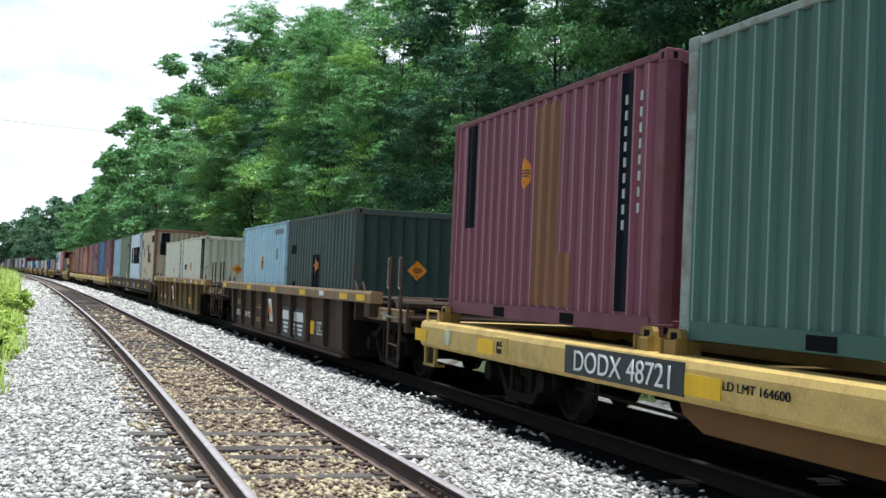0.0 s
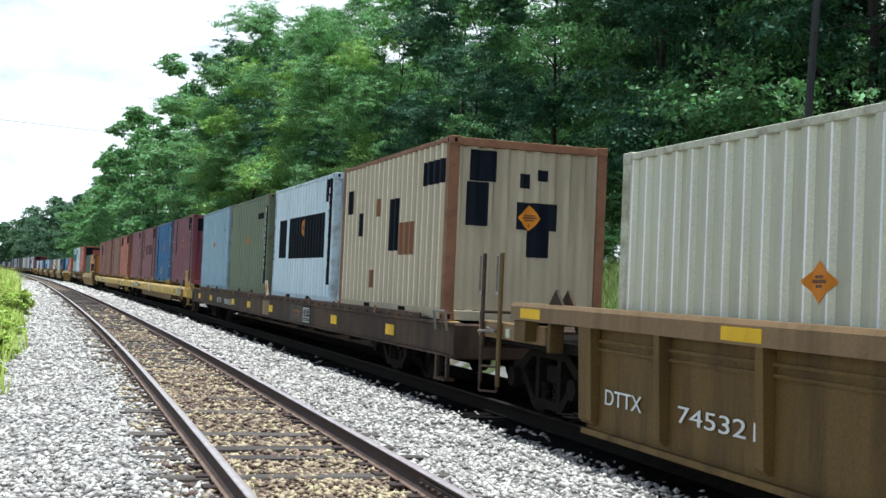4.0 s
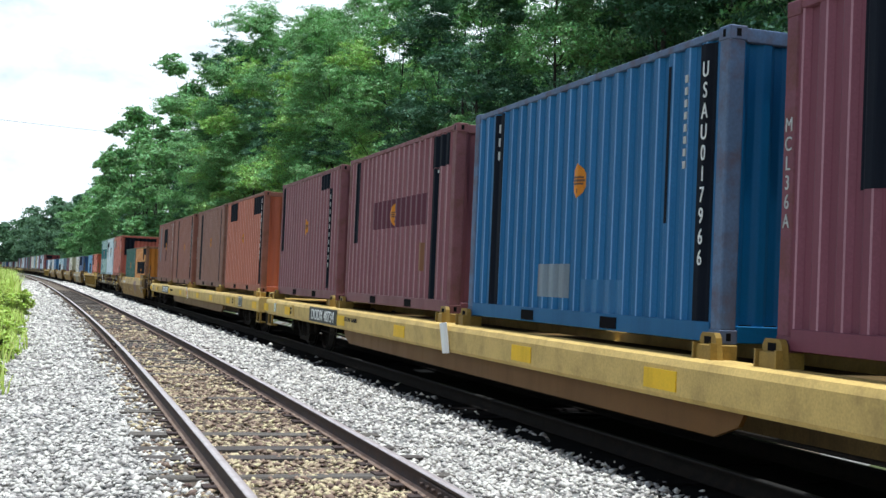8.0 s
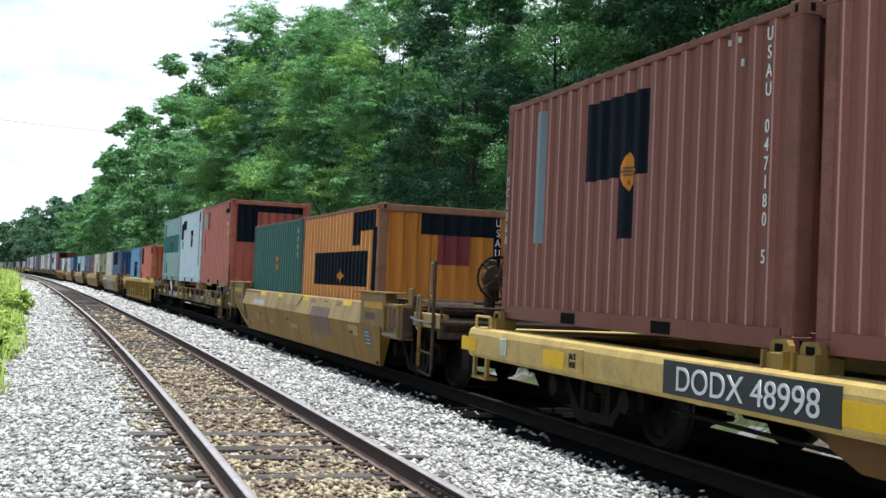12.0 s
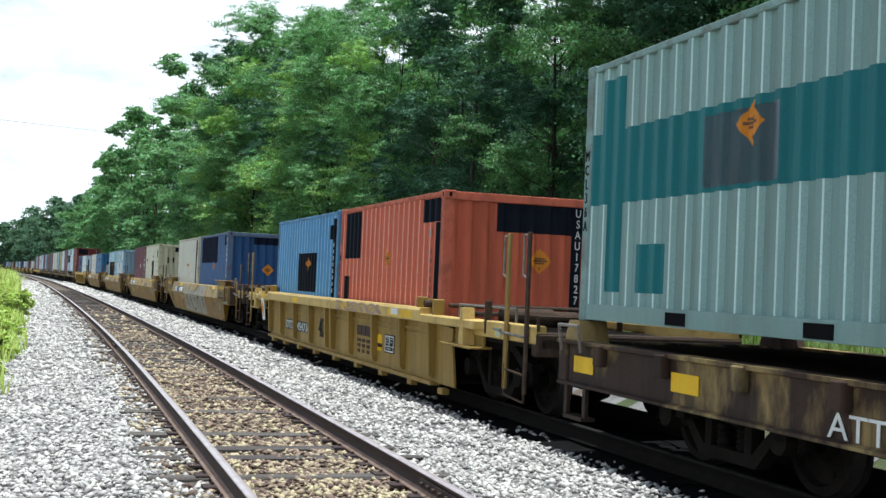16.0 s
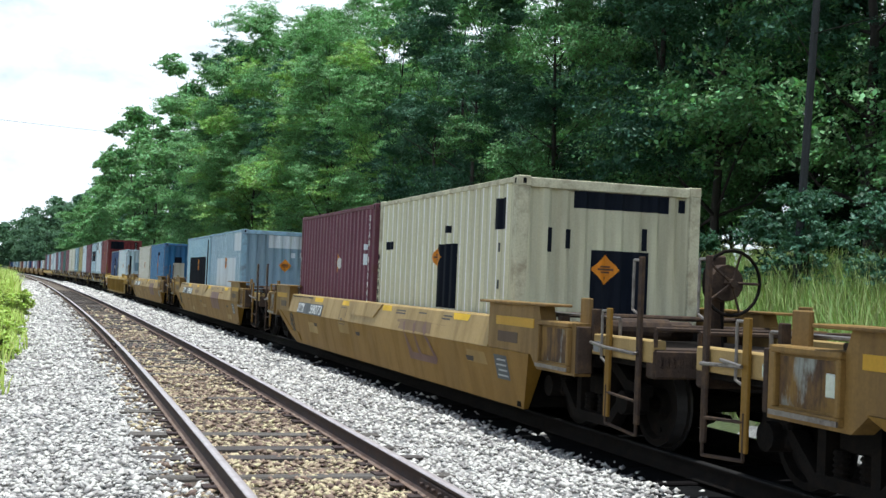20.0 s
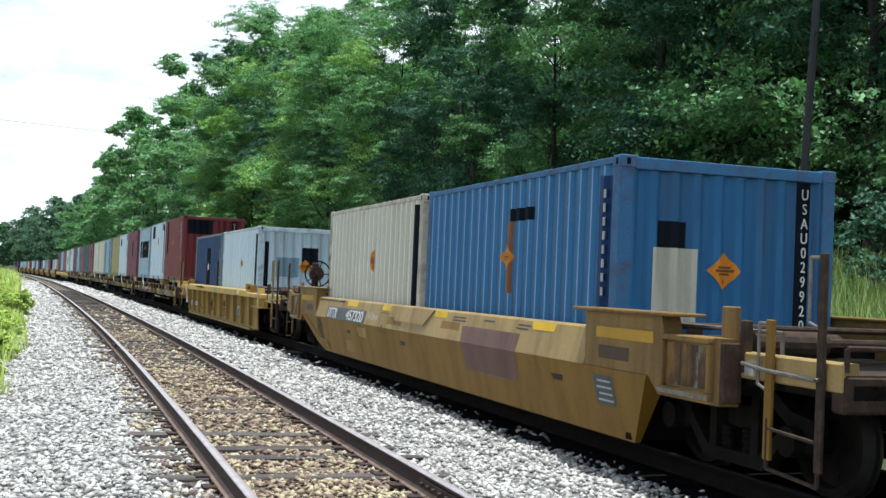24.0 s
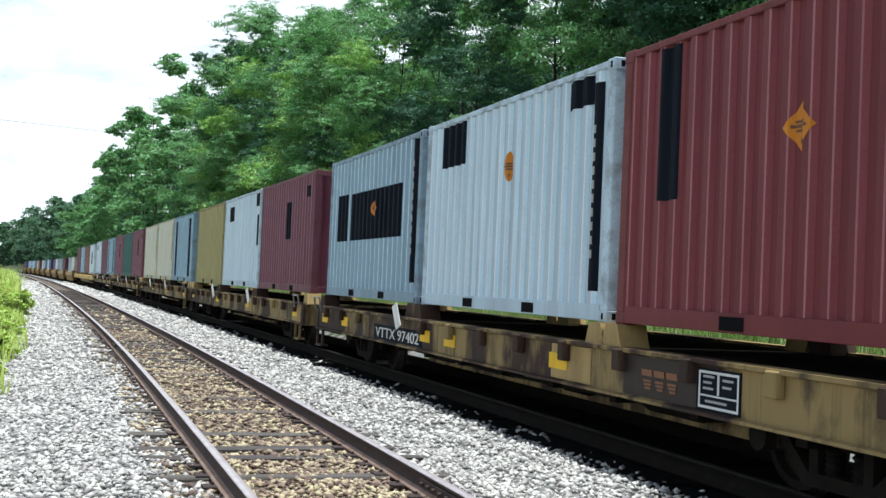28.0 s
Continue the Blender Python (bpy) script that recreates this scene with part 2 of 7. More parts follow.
LEAF = surface("leaf", (0.182, 0.338, 0.142), rough=0.5, vary=0.3, scale=0.35, fine=2.5, bump=0.0, per_piece=0.55, island=True, translucent=(1.35, 1.6, 0.9), spec=0.2)
# darker leaf; in the rear rows it also stands in for shade
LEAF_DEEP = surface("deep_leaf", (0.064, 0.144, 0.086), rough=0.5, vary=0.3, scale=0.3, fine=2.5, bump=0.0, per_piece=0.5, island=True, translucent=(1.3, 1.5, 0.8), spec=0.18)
BRIGHT_LEAF = surface("bright_leaf", (0.285, 0.450, 0.140), rough=0.45, vary=0.3, scale=0.35, fine=2.5, bump=0.0, per_piece=0.5, island=True, translucent=(1.5, 1.7, 0.8), spec=0.2)
# the wood's inner shade is put into this leaf's colour
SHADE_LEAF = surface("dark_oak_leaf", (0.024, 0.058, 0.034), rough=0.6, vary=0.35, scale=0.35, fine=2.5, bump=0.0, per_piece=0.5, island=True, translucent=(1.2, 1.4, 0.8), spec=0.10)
NEEDLE = surface("pine_needle", (0.055, 0.115, 0.074), rough=0.6, vary=0.3, scale=0.4, fine=3, bump=0.0, per_piece=0.4, island=True, translucent=(1.3, 1.5, 0.7), spec=0.3)
BARK = surface("bark", (0.036, 0.030, 0.025), rough=0.95, vary=0.35, scale=2, fine=14, bump=0.8)
DRY_GRASS = surface("seeding_grass_stalk", (0.32, 0.37, 0.15), rough=0.7, vary=0.25, scale=0.8, fine=5, bump=0.0, per_piece=0.5, island=True, translucent=(1.2, 1.3, 0.6), spec=0.15)
GRASS = surface("tall_grass", (0.220, 0.320, 0.095), rough=0.6, vary=0.25, scale=0.6, fine=4, bump=0.0, per_piece=0.5, island=True, translucent=(1.3, 1.5, 0.5))
WEED = surface("weed_leaf", (0.50, 0.60, 0.165), rough=0.6, vary=0.25, scale=1, fine=6, bump=0.0, per_piece=0.4, island=True, translucent=(1.4, 1.6, 0.5))
POLE_WOOD = surface("pole_wood", (0.030, 0.033, 0.035), rough=0.9, vary=0.3, scale=2, fine=30, bump=0.6, streak=True)
# painted shade for dark boxes that stand in for slots and holes
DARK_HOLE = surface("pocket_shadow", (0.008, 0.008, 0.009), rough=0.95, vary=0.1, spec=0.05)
GLASS_LENS = surface("reflector", (0.7, 0.72, 0.74), rough=0.15, metal=0.6, vary=0.05)


# ---------------------------------------------------------------- building helpers
def mesh_of(name, verts, faces, mats, slots=None, smooth=False):
    me = bpy.data.meshes.new(name)
    me.from_pydata([tuple(v) for v in verts], [], [tuple(f) for f in faces])
    for m in mats:
        me.materials.append(m)
    if slots is not None:
        me.polygons.foreach_set("material_index", np.asarray(slots, dtype=np.int32))
    if smooth:
        me.polygons.foreach_set("use_smooth", np.ones(len(me.polygons), dtype=bool))
    me.update()
    return me


def part(name, bm, material, parent, label=""):
    """One mesh object under a thing or a part."""
    me = bpy.data.meshes.new(name)
    bm.to_mesh(me)
    bm.free()
    me.materials.append(material)
    ob = new(name, me)
    ob.parent = parent
    if label:
        ob["label"] = label
    return ob


def piece(name, me, parent, m=None, label=""):
    ob = new(name, me)
    ob.parent = parent
    if m is not None:
        ob.matrix_basis = m
    if label:
        ob["label"] = label
    return ob


def box(bm, x0, x1, y0, y1, z0, z1, bevel=0.0):
    r = bmesh.ops.create_cube(bm, size=1.0, matrix=Matrix.Translation(((x0 + x1) / 2, (y0 + y1) / 2, (z0 + z1) / 2)) @
                              Matrix.Diagonal((abs(x1 - x0), abs(y1 - y0), abs(z1 - z0), 1)))
    if bevel:
        edges = {e for v in r["verts"] for e in v.link_edges}
        bmesh.ops.bevel(bm, geom=list(edges), offset=bevel, segments=1, affect="EDGES", profile=0.5)
    return bm


def boxes(*rows, bevel=0.0):
    bm = bmesh.new()
    for r in rows:
        box(bm, *r, bevel=bevel)
    return bm


def rod(bm, a, b, r, n=8):
    """A round bar from a to b."""
    a, b = Vector(a), Vector(b)
    d = b - a
    m = Matrix.Translation((a + b) / 2) @ d.to_track_quat("Z", "Y").to_matrix().to_4x4()
    bmesh.ops.create_cone(bm, cap_ends=True, segments=n, radius1=r, radius2=r, depth=d.length, matrix=m)
    return bm


def rods(r, *chain, n=8):
    """Round bars through chains of points."""
    bm = bmesh.new()
    for pts in chain:
        for a, b in zip(pts[:-1], pts[1:]):
            rod(bm, a, b, r, n)
    return bm


def prism(bm, outline, x0, x1):
    """An outline of (y, z) points, drawn out from x0 to x1."""
    a = [bm.verts.new((x0, y, z)) for y, z in outline]
    b = [bm.verts.new((x1, y, z)) for y, z in outline]
    n = len(a)
    bm.faces.new(a)
    bm.faces.new(b[::-1])
    for i in range(n):
        bm.faces.new((a[i], b[i], b[(i + 1) % n], a[(i + 1) % n]))
    bmesh.ops.recalc_face_normals(bm, faces=bm.faces[:])
    return bm


def beam(bm, outline, y0, y1):
    """An outline of (x, z) points, drawn out along y."""
    a = [bm.verts.new((x, y0, z)) for x, z in outline]
    b = [bm.verts.new((x, y1, z)) for x, z in outline]
    n = len(a)
    bm.faces.new(a)
    bm.faces.new(b[::-1])
    for i in range(n):
        bm.faces.new((a[i], b[i], b[(i + 1) % n], a[(i + 1) % n]))
    bmesh.ops.recalc_face_normals(bm, faces=bm.faces[:])
    return bm


def lettering(name, body, size, material, parent, m, vertical=False, label="", squeeze=1.0, thick=0.003, span=None):
    """Painted letters as a thin mesh. Written in the x-z plane of m, read from -y, from its left foot."""
    cu = bpy.data.curves.new(name, "FONT")
    cu.body = "\n".join(body) if vertical else body
    cu.size, cu.extrude = size, thick
    cu.align_x = "CENTER" if vertical else "LEFT"
    cu.space_line = 0.95
    squeeze = 0.8 if vertical else squeeze
    tmp = bpy.data.objects.new(name, cu)
    me = bpy.data.meshes.new_from_object(tmp)
    bpy.data.objects.remove(tmp)
    bpy.data.curves.remove(cu)
    if span:
        # letters drawn out to a given width and height
        xs, ys = [v.co.x for v in me.vertices], [v.co.y for v in me.vertices]
        kx, ky = span[0] / (max(xs) - min(xs)), span[1] / (max(ys) - min(ys))
        me.transform(Matrix.Diagonal((kx, ky, 1, 1)) @ Matrix.Translation((-min(xs), -min(ys), 0)))
        squeeze = 1.0
    me.transform(m @ Matrix.Rotation(radians(90), 4, "X") @ Matrix.Diagonal((squeeze, 1, 1, 1)))
    me.materials.clear()
    me.materials.append(material)
    ob = new(name, me)
    ob.parent = parent
    if label:
        ob["label"] = label
    return ob


# side of a container or car that the camera sees: written from the far end to the near end
def side_frame(x, y_left, z):
    """The pose for lettering on a side that faces -x, from y_left towards -y."""
    return Matrix.Translation((x, y_left, z)) @ Matrix.Rotation(radians(-90), 4, "Z")
# ---------------------------------------------------------------- ground
def fast_mesh(name, verts, faces, mats, slots=None):
    """A mesh from arrays of points and of faces with one number of corners."""
    verts, faces = np.asarray(verts, dtype=np.float32), np.asarray(faces, dtype=np.int32)
    me = bpy.data.meshes.new(name)
    n, k = faces.shape
    me.vertices.add(len(verts))
    me.vertices.foreach_set("co", verts.ravel())
    me.loops.add(n * k)
    me.loops.foreach_set("vertex_index", faces.ravel())
    me.polygons.add(n)
    me.polygons.foreach_set("loop_start", np.arange(0, n * k, k, dtype=np.int32))
    me.polygons.foreach_set("loop_total", np.full(n, k, dtype=np.int32))
    for m in mats:
        me.materials.append(m)
    if slots is not None:
        me.polygons.foreach_set("material_index", np.asarray(slots, dtype=np.int32))
    me.update(calc_edges=True)
    me.validate()
    return me


PROFILE_AT = (-600, -60, -20, -6, -3.2, -1.2, 0.35, 0.75, 3.3, 3.9, 4.7, 7.5, 8.6, 9.8, 11.5, 14, 20, 40, 120, 1500)
PROFILE_Z = (4, 1.5, 0.3, -0.45, -0.5, -0.45, -0.30, -0.215, -0.215, -0.26, -0.20, -0.20, -0.55, -0.6, 0.3, 1.15, 1.9, 3.0, 5, 30)


def ground_z(s, off):
    z = np.interp(off, PROFILE_AT, PROFILE_Z)
    wild = np.clip((np.abs(off - 4.2) - 5.5) / 6, 0, 1)
    return z + wild * 0.22 * (np.sin(s * 0.31 + off * 0.4) + np.sin(s * 0.12 - off * 0.23 + 1.3)) + 0.012 * np.sin(s * 3.1 + off * 5) * (1 - wild)


GRAVEL = surface("gravel_bed", (0.20, 0.197, 0.185), rough=0.95, vary=0.45, scale=7, fine=26, bump=1.0)
GRAVEL_BROWN = surface("rusty_gravel_bed", (0.115, 0.090, 0.064), rough=0.95, vary=0.45, scale=6, fine=24, bump=1.0)
# oily bed, its colour lowered to near black for the train's shade
GRAVEL_OILY_SHADE = surface("oily_gravel_bed", (0.008, 0.008, 0.008), rough=0.95, spec=0.03, vary=0.5, scale=4, fine=24, bump=1.0)
SOIL = surface("grassy_soil", (0.060, 0.080, 0.026), rough=0.95, vary=0.4, scale=0.5, fine=9, bump=1.0, dirt=(0.09, 0.065, 0.04))


def build_ground():
    s = np.unique(np.concatenate([np.arange(-200, -12, 8), np.arange(-12, 60, 0.5), np.arange(60, 200, 3), np.arange(200, 1301, 25)]).astype(float))
    off = np.unique(np.concatenate([np.array(PROFILE_AT, float), np.arange(-12, 16, 0.35), np.arange(16, 60, 3), np.arange(-60, -12, 4),
                                    np.array([-400., -200, -120, 200, 320, 500, 800, 1100])]))
    S, O = np.meshgrid(s, off, indexing="ij")
    P = many_along(S, O, ground_z(S, O)).reshape(-1, 3)
    a, b = len(s), len(off)
    i = np.arange(a * b).reshape(a, b)
    F = np.stack([i[:-1, :-1], i[:-1, 1:], i[1:, 1:], i[1:, :-1]], -1).reshape(-1, 4)
    mid = ((O[:-1, :-1] + O[1:, 1:]) / 2).ravel()
    way = ((S[:-1, :-1] + S[1:, 1:]) / 2).ravel()
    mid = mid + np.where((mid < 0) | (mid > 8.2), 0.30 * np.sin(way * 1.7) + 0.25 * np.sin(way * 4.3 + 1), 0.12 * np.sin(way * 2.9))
    # slot 3: strip under the train that holds the painted shade
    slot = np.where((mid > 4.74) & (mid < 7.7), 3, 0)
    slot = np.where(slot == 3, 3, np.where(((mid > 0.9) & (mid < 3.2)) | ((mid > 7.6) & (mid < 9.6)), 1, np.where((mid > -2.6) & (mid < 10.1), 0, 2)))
    me = fast_mesh("ground", P, F, [GRAVEL, GRAVEL_BROWN, SOIL, GRAVEL_OILY_SHADE], slot)
    tagged(new("ground", me), "grey gravel railway bed running into grassy verges and woodland", "ground", kind="structure")


build_ground()


def scatter_stones():
    """Loose ballast: small broken stones, dense near the camera."""
    rng = np.random.default_rng(5)
    octa = np.array([(1, 0, 0), (-1, 0, 0), (0, 1, 0), (0, -1, 0), (0, 0, 1), (0, 0, -1)], float)
    tri = np.array([(0, 2, 4), (2, 1, 4), (1, 3, 4), (3, 0, 4), (2, 0, 5), (1, 2, 5), (3, 1, 5), (0, 3, 5)])
    for name, label, mat, o0, o1, k in (("ballast", "loose grey crushed-stone ballast beside the rails", STONE, -2.3, 5.3, 1.0),
                                        ("brown_ballast", "rust-stained crushed-stone ballast between the rails", STONE_BROWN, 0.78, 2.70, 1.15)):
        cen, siz = [], []
        for s0, s1, dens, size in ((-3, 5.5, 150, 0.034), (5.5, 12, 620, 0.030), (12, 22, 330, 0.034), (22, 40, 130, 0.044), (40, 75, 40, 0.065), (75, 150, 9, 0.13)):
            n = int((s1 - s0) * (o1 - o0) * dens * k)
            s, o = rng.uniform(s0, s1, n), rng.uniform(o0, o1, n)
            if mat is STONE:
                keep = ((o < 1.18) & ((o < 0.85) | (rng.random(n) < 0.45))) | (o > 2.84)
                bay = np.abs((s - 2.0 + 0.26) % 0.52 - 0.26)
                tie = np.round((s - 2.0) / 0.52).astype(int)
                cover = np.array([0.95, 0.25, 0.55, 0.08, 0.9, 0.15, 0.4])[(tie * 5 + tie // 3) % 7]
                # towards the train the bed is painted shade-dark, with only single clean stones
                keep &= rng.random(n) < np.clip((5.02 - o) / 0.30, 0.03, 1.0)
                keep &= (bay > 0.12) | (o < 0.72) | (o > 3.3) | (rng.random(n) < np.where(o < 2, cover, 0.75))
            else:
                bay = np.abs((s - 2.0 + 0.26) % 0.52 - 0.26)
                tie = np.round((s - 2.0) / 0.52).astype(int)
                cover = np.array([0.9, 1.0, 0.15, 0.95, 0.8, 1.0, 0.6])[(tie * 3 + tie // 4) % 7]
                # the bed thins out with distance and shows its ties; outside the rail only scattered stones
                keep = ((bay > 0.12) & (rng.random(n) < 1.25 - 0.022 * s)) | (rng.random(n) < cover - 0.045 * (s - 6))
                keep &= (o > 1.32) | ((o < 1.18) & (rng.random(n) < 0.30))
            s, o = s[keep], o[keep]
            z = ground_z(s, o) + rng.uniform(-0.012, 0.026, len(s))
            cen.append(many_along(s, o, z))
            siz.append(np.minimum(size * rng.lognormal(0, 0.32, len(s)), size * 1.7))
        cen, siz = np.concatenate(cen), np.concatenate(siz)
        n = len(cen)
        shape = octa[None] * rng.uniform(0.55, 1.25, (n, 6, 1)) + rng.normal(0, 0.16, (n, 6, 3))
        ang = rng.uniform(0, 6.28, n)
        c, s_ = np.cos(ang), np.sin(ang)
        x = shape[..., 0] * c[:, None] - shape[..., 1] * s_[:, None]
        y = shape[..., 0] * s_[:, None] + shape[..., 1] * c[:, None]
        tilt = np.clip(rng.normal(0, 0.4, n), -0.7, 0.7)[:, None]
        z = shape[..., 2] * 0.62 + x * tilt
        V = cen[:, None] + np.stack([x * 1.15, y * 0.9, z], -1) * siz[:, None, None]
        F = tri[None] + 6 * np.arange(n)[:, None, None]
        tagged(new(name, fast_mesh(name, V.reshape(-1, 3), F.reshape(-1, 3), [mat])), label, "ballast", kind="stuff")


# ---------------------------------------------------------------- tracks
def rail_mesh(off, s0, s1, side):
    """A rail of true section that follows the line."""
    sec = [(-0.065, -0.172), (0.065, -0.172), (0.065, -0.160), (0.012, -0.138), (0.010, -0.045), (0.035, -0.034), (0.036, -0.010), (0.028, 0.0),
           (-0.028, 0.0), (-0.036, -0.010), (-0.035, -0.034), (-0.010, -0.045), (-0.012, -0.138), (-0.065, -0.160)]
    ss = np.concatenate([np.arange(s0, 80, 2.0), np.arange(80, s1, 8.0)])
    n = len(sec)
    P = np.concatenate([many_along(np.full(n, s), np.array([off + p[0] for p in sec]), np.array([p[1] for p in sec])) for s in ss])
    F, slot = [], []
    for i in range(len(ss) - 1):
        for j in range(n):
            k = (j + 1) % n
            F.append((i * n + j, i * n + k, (i + 1) * n + k, (i + 1) * n + j))
            slot.append(1 if j in (6, 7, 8) else 2 if j in (2, 12, 13, 1) else 0)
    return fast_mesh("rail", P, F, [side, RAIL_TOP, RAIL_FOOT_LIT] if off < 4 else [side, SHADED_HEAD, side], slot)


def build_track(name, off, label, seed):
    rnd = random.Random(seed)
    base = new(name)
    tagged(base, label, "railway track", kind="structure")
    for side in (-0.7525, 0.7525):
        # far rail sides take near-black iron in place of shade
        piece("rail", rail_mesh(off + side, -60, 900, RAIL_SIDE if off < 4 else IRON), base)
    shapes = []
    for v in range(4):
        bm = bmesh.new()
        box(bm, -1.3, 1.3, -0.11, 0.11, -0.19, -0.005, bevel=0.012)
        for vert in bm.verts:
            vert.co.x += rnd.uniform(-0.03, 0.03)
            vert.co.z += rnd.uniform(-0.012, 0.004)
            vert.co.y += rnd.uniform(-0.012, 0.012)
        me = bpy.data.meshes.new("tie")
        bm.to_mesh(me)
        bm.free()
        me.materials.append(TIE if off < 4 else SHADED_TIE)
        shapes.append(me)
    plate = bpy.data.meshes.new("tie_plate")
    bm = boxes((-0.17, 0.17, -0.09, 0.09, -0.004, 0.012), (0.075, 0.10, -0.06, -0.03, 0.0, 0.032), (-0.10, -0.075, 0.03, 0.06, 0.0, 0.032),
               (0.12, 0.145, 0.02, 0.05, 0.0, 0.03))
    bm.to_mesh(plate)
    bm.free()
    plate.materials.append(RAIL_SIDE)
    s, i = 2.0 - 0.52 * 20, 0
    while s < 92:
        buried = rnd.random()
        tie = piece("tie", shapes[i % 4], base, line_pose(s + rnd.uniform(-0.03, 0.03), off + rnd.uniform(-0.05, 0.05), -0.172 - (0.060 if s < 13 and buried < 0.75 else 0.045 if buried < 0.6 else 0.0))
                    @ Matrix.Rotation(rnd.uniform(-0.02, 0.02), 4, "Z"))
        if s < 34 and off < 4:
            for side in (-0.7525, 0.7525):
                piece("tie_plate", plate, base, line_pose(s, off + side, -0.178))
        s += 0.52
        i += 1
    return base


near_track = build_track("track_near", NEAR_OFF, "empty rusty railway track on worn wooden ties", 3)
far_track = build_track("track_far", FAR_OFF, "railway track under the passing train, in deep shade", 4)


def build_joint(s, off):
    for side in (-1, 1):
        bm = boxes((side * 0.018, side * 0.040, -0.46, 0.46, -0.125, -0.045), bevel=0.006)
        for y in (-0.38, -0.23, -0.08, 0.08, 0.23, 0.38):
            rod(bm, (side * 0.02, y, -0.085), (side * 0.068, y, -0.085), 0.017, 6)
        ob = part("joint_bar", bm, RAIL_SIDE, near_track, "bolted rusty rail joint bar")
        ob.matrix_basis = line_pose(s, off, 0)


build_joint(8.4, NEAR_OFF + 0.7525)
build_joint(25.6, NEAR_OFF - 0.7525)


# ---------------------------------------------------------------- trees
def leaf_cloud(rng, centres, spread, per, size, sprays=16):
    """Leaves on many small flat sprays that reach out and droop round each limb's end, open between; each leaf a bent diamond."""
    m, k = len(centres), max(8, per // sprays)
    way = rng.normal(0, 1, (m, sprays, 3))
    way[..., 2] = np.abs(way[..., 2]) * 0.95 - 0.30
    way /= np.linalg.norm(way, axis=2)[..., None]
    R = spread[:, None] * rng.uniform(0.70, 1.12, (m, sprays)) * (1 + 0.25 * np.sin(way[..., 0] * 4 + way[..., 1] * 5))
    hub = centres[:, None] + way * R[..., None] * (1.0, 1.0, 0.85)
    flat = way * (1, 1, 0.0) + rng.normal(0, 0.25, (m, sprays, 3)) * (1, 1, 0)
    flat /= np.linalg.norm(flat, axis=2)[..., None] + 1e-6
    across = np.stack([-flat[..., 1], flat[..., 0], 0 * flat[..., 0]], -1)
    grow = spread[:, None] * rng.uniform(0.26, 0.50, (m, sprays))
    n = m * sprays * k
    a, b, c_ = rng.normal(0, 0.55, (3, m, sprays, k))
    droop = 0.22 * a - 0.20 * a * a
    P = (hub[:, :, None] + flat[:, :, None] * (a * grow[..., None])[..., None] + across[:, :, None] * (b * 0.75 * grow[..., None])[..., None]
         + np.array([0, 0, 1.0]) * ((c_ * 0.30 - droop) * grow[..., None])[..., None]).reshape(n, 3)
    out = np.repeat(flat.reshape(-1, 3), k, 0)
    face = out * 0.45 + rng.normal(0, 0.48, (n, 3)) + (0, 0, 0.75)
    face /= np.linalg.norm(face, axis=1)[:, None]
    d1 = np.cross(face, rng.normal(0, 1, (n, 3)))
    d1 /= np.linalg.norm(d1, axis=1)[:, None] + 1e-6
    d2 = np.cross(face, d1)
    L = (size * rng.uniform(0.55, 1.45, n))[:, None]
    V = np.stack([P - d1 * L, P + d2 * L * 0.55, P + d1 * L - face * L * 0.35, P - d2 * L * 0.55], 1)
    return V.reshape(-1, 3), np.arange(n * 4).reshape(n, 4)


def tube(points, radii, n=7):
    V, F = [], []
    for i, (p, r) in enumerate(zip(points, radii)):
        p = np.asarray(p, float)
        d = np.asarray(points[min(i + 1, len(points) - 1)], float) - np.asarray(points[max(i - 1, 0)], float)
        d /= np.linalg.norm(d) + 1e-9
        a = np.cross(d, (0.3, 0.9, 0.1))
        a /= np.linalg.norm(a) + 1e-9
        b = np.cross(d, a)
        for k in range(n):
            t = 2 * math.pi * k / n
            V.append(p + r * (math.cos(t) * a + math.sin(t) * b))
    for i in range(len(points) - 1):
        for k in range(n):
            F.append((i * n + k, i * n + (k + 1) % n, (i + 1) * n + (k + 1) % n, (i + 1) * n + k))
    return V, F


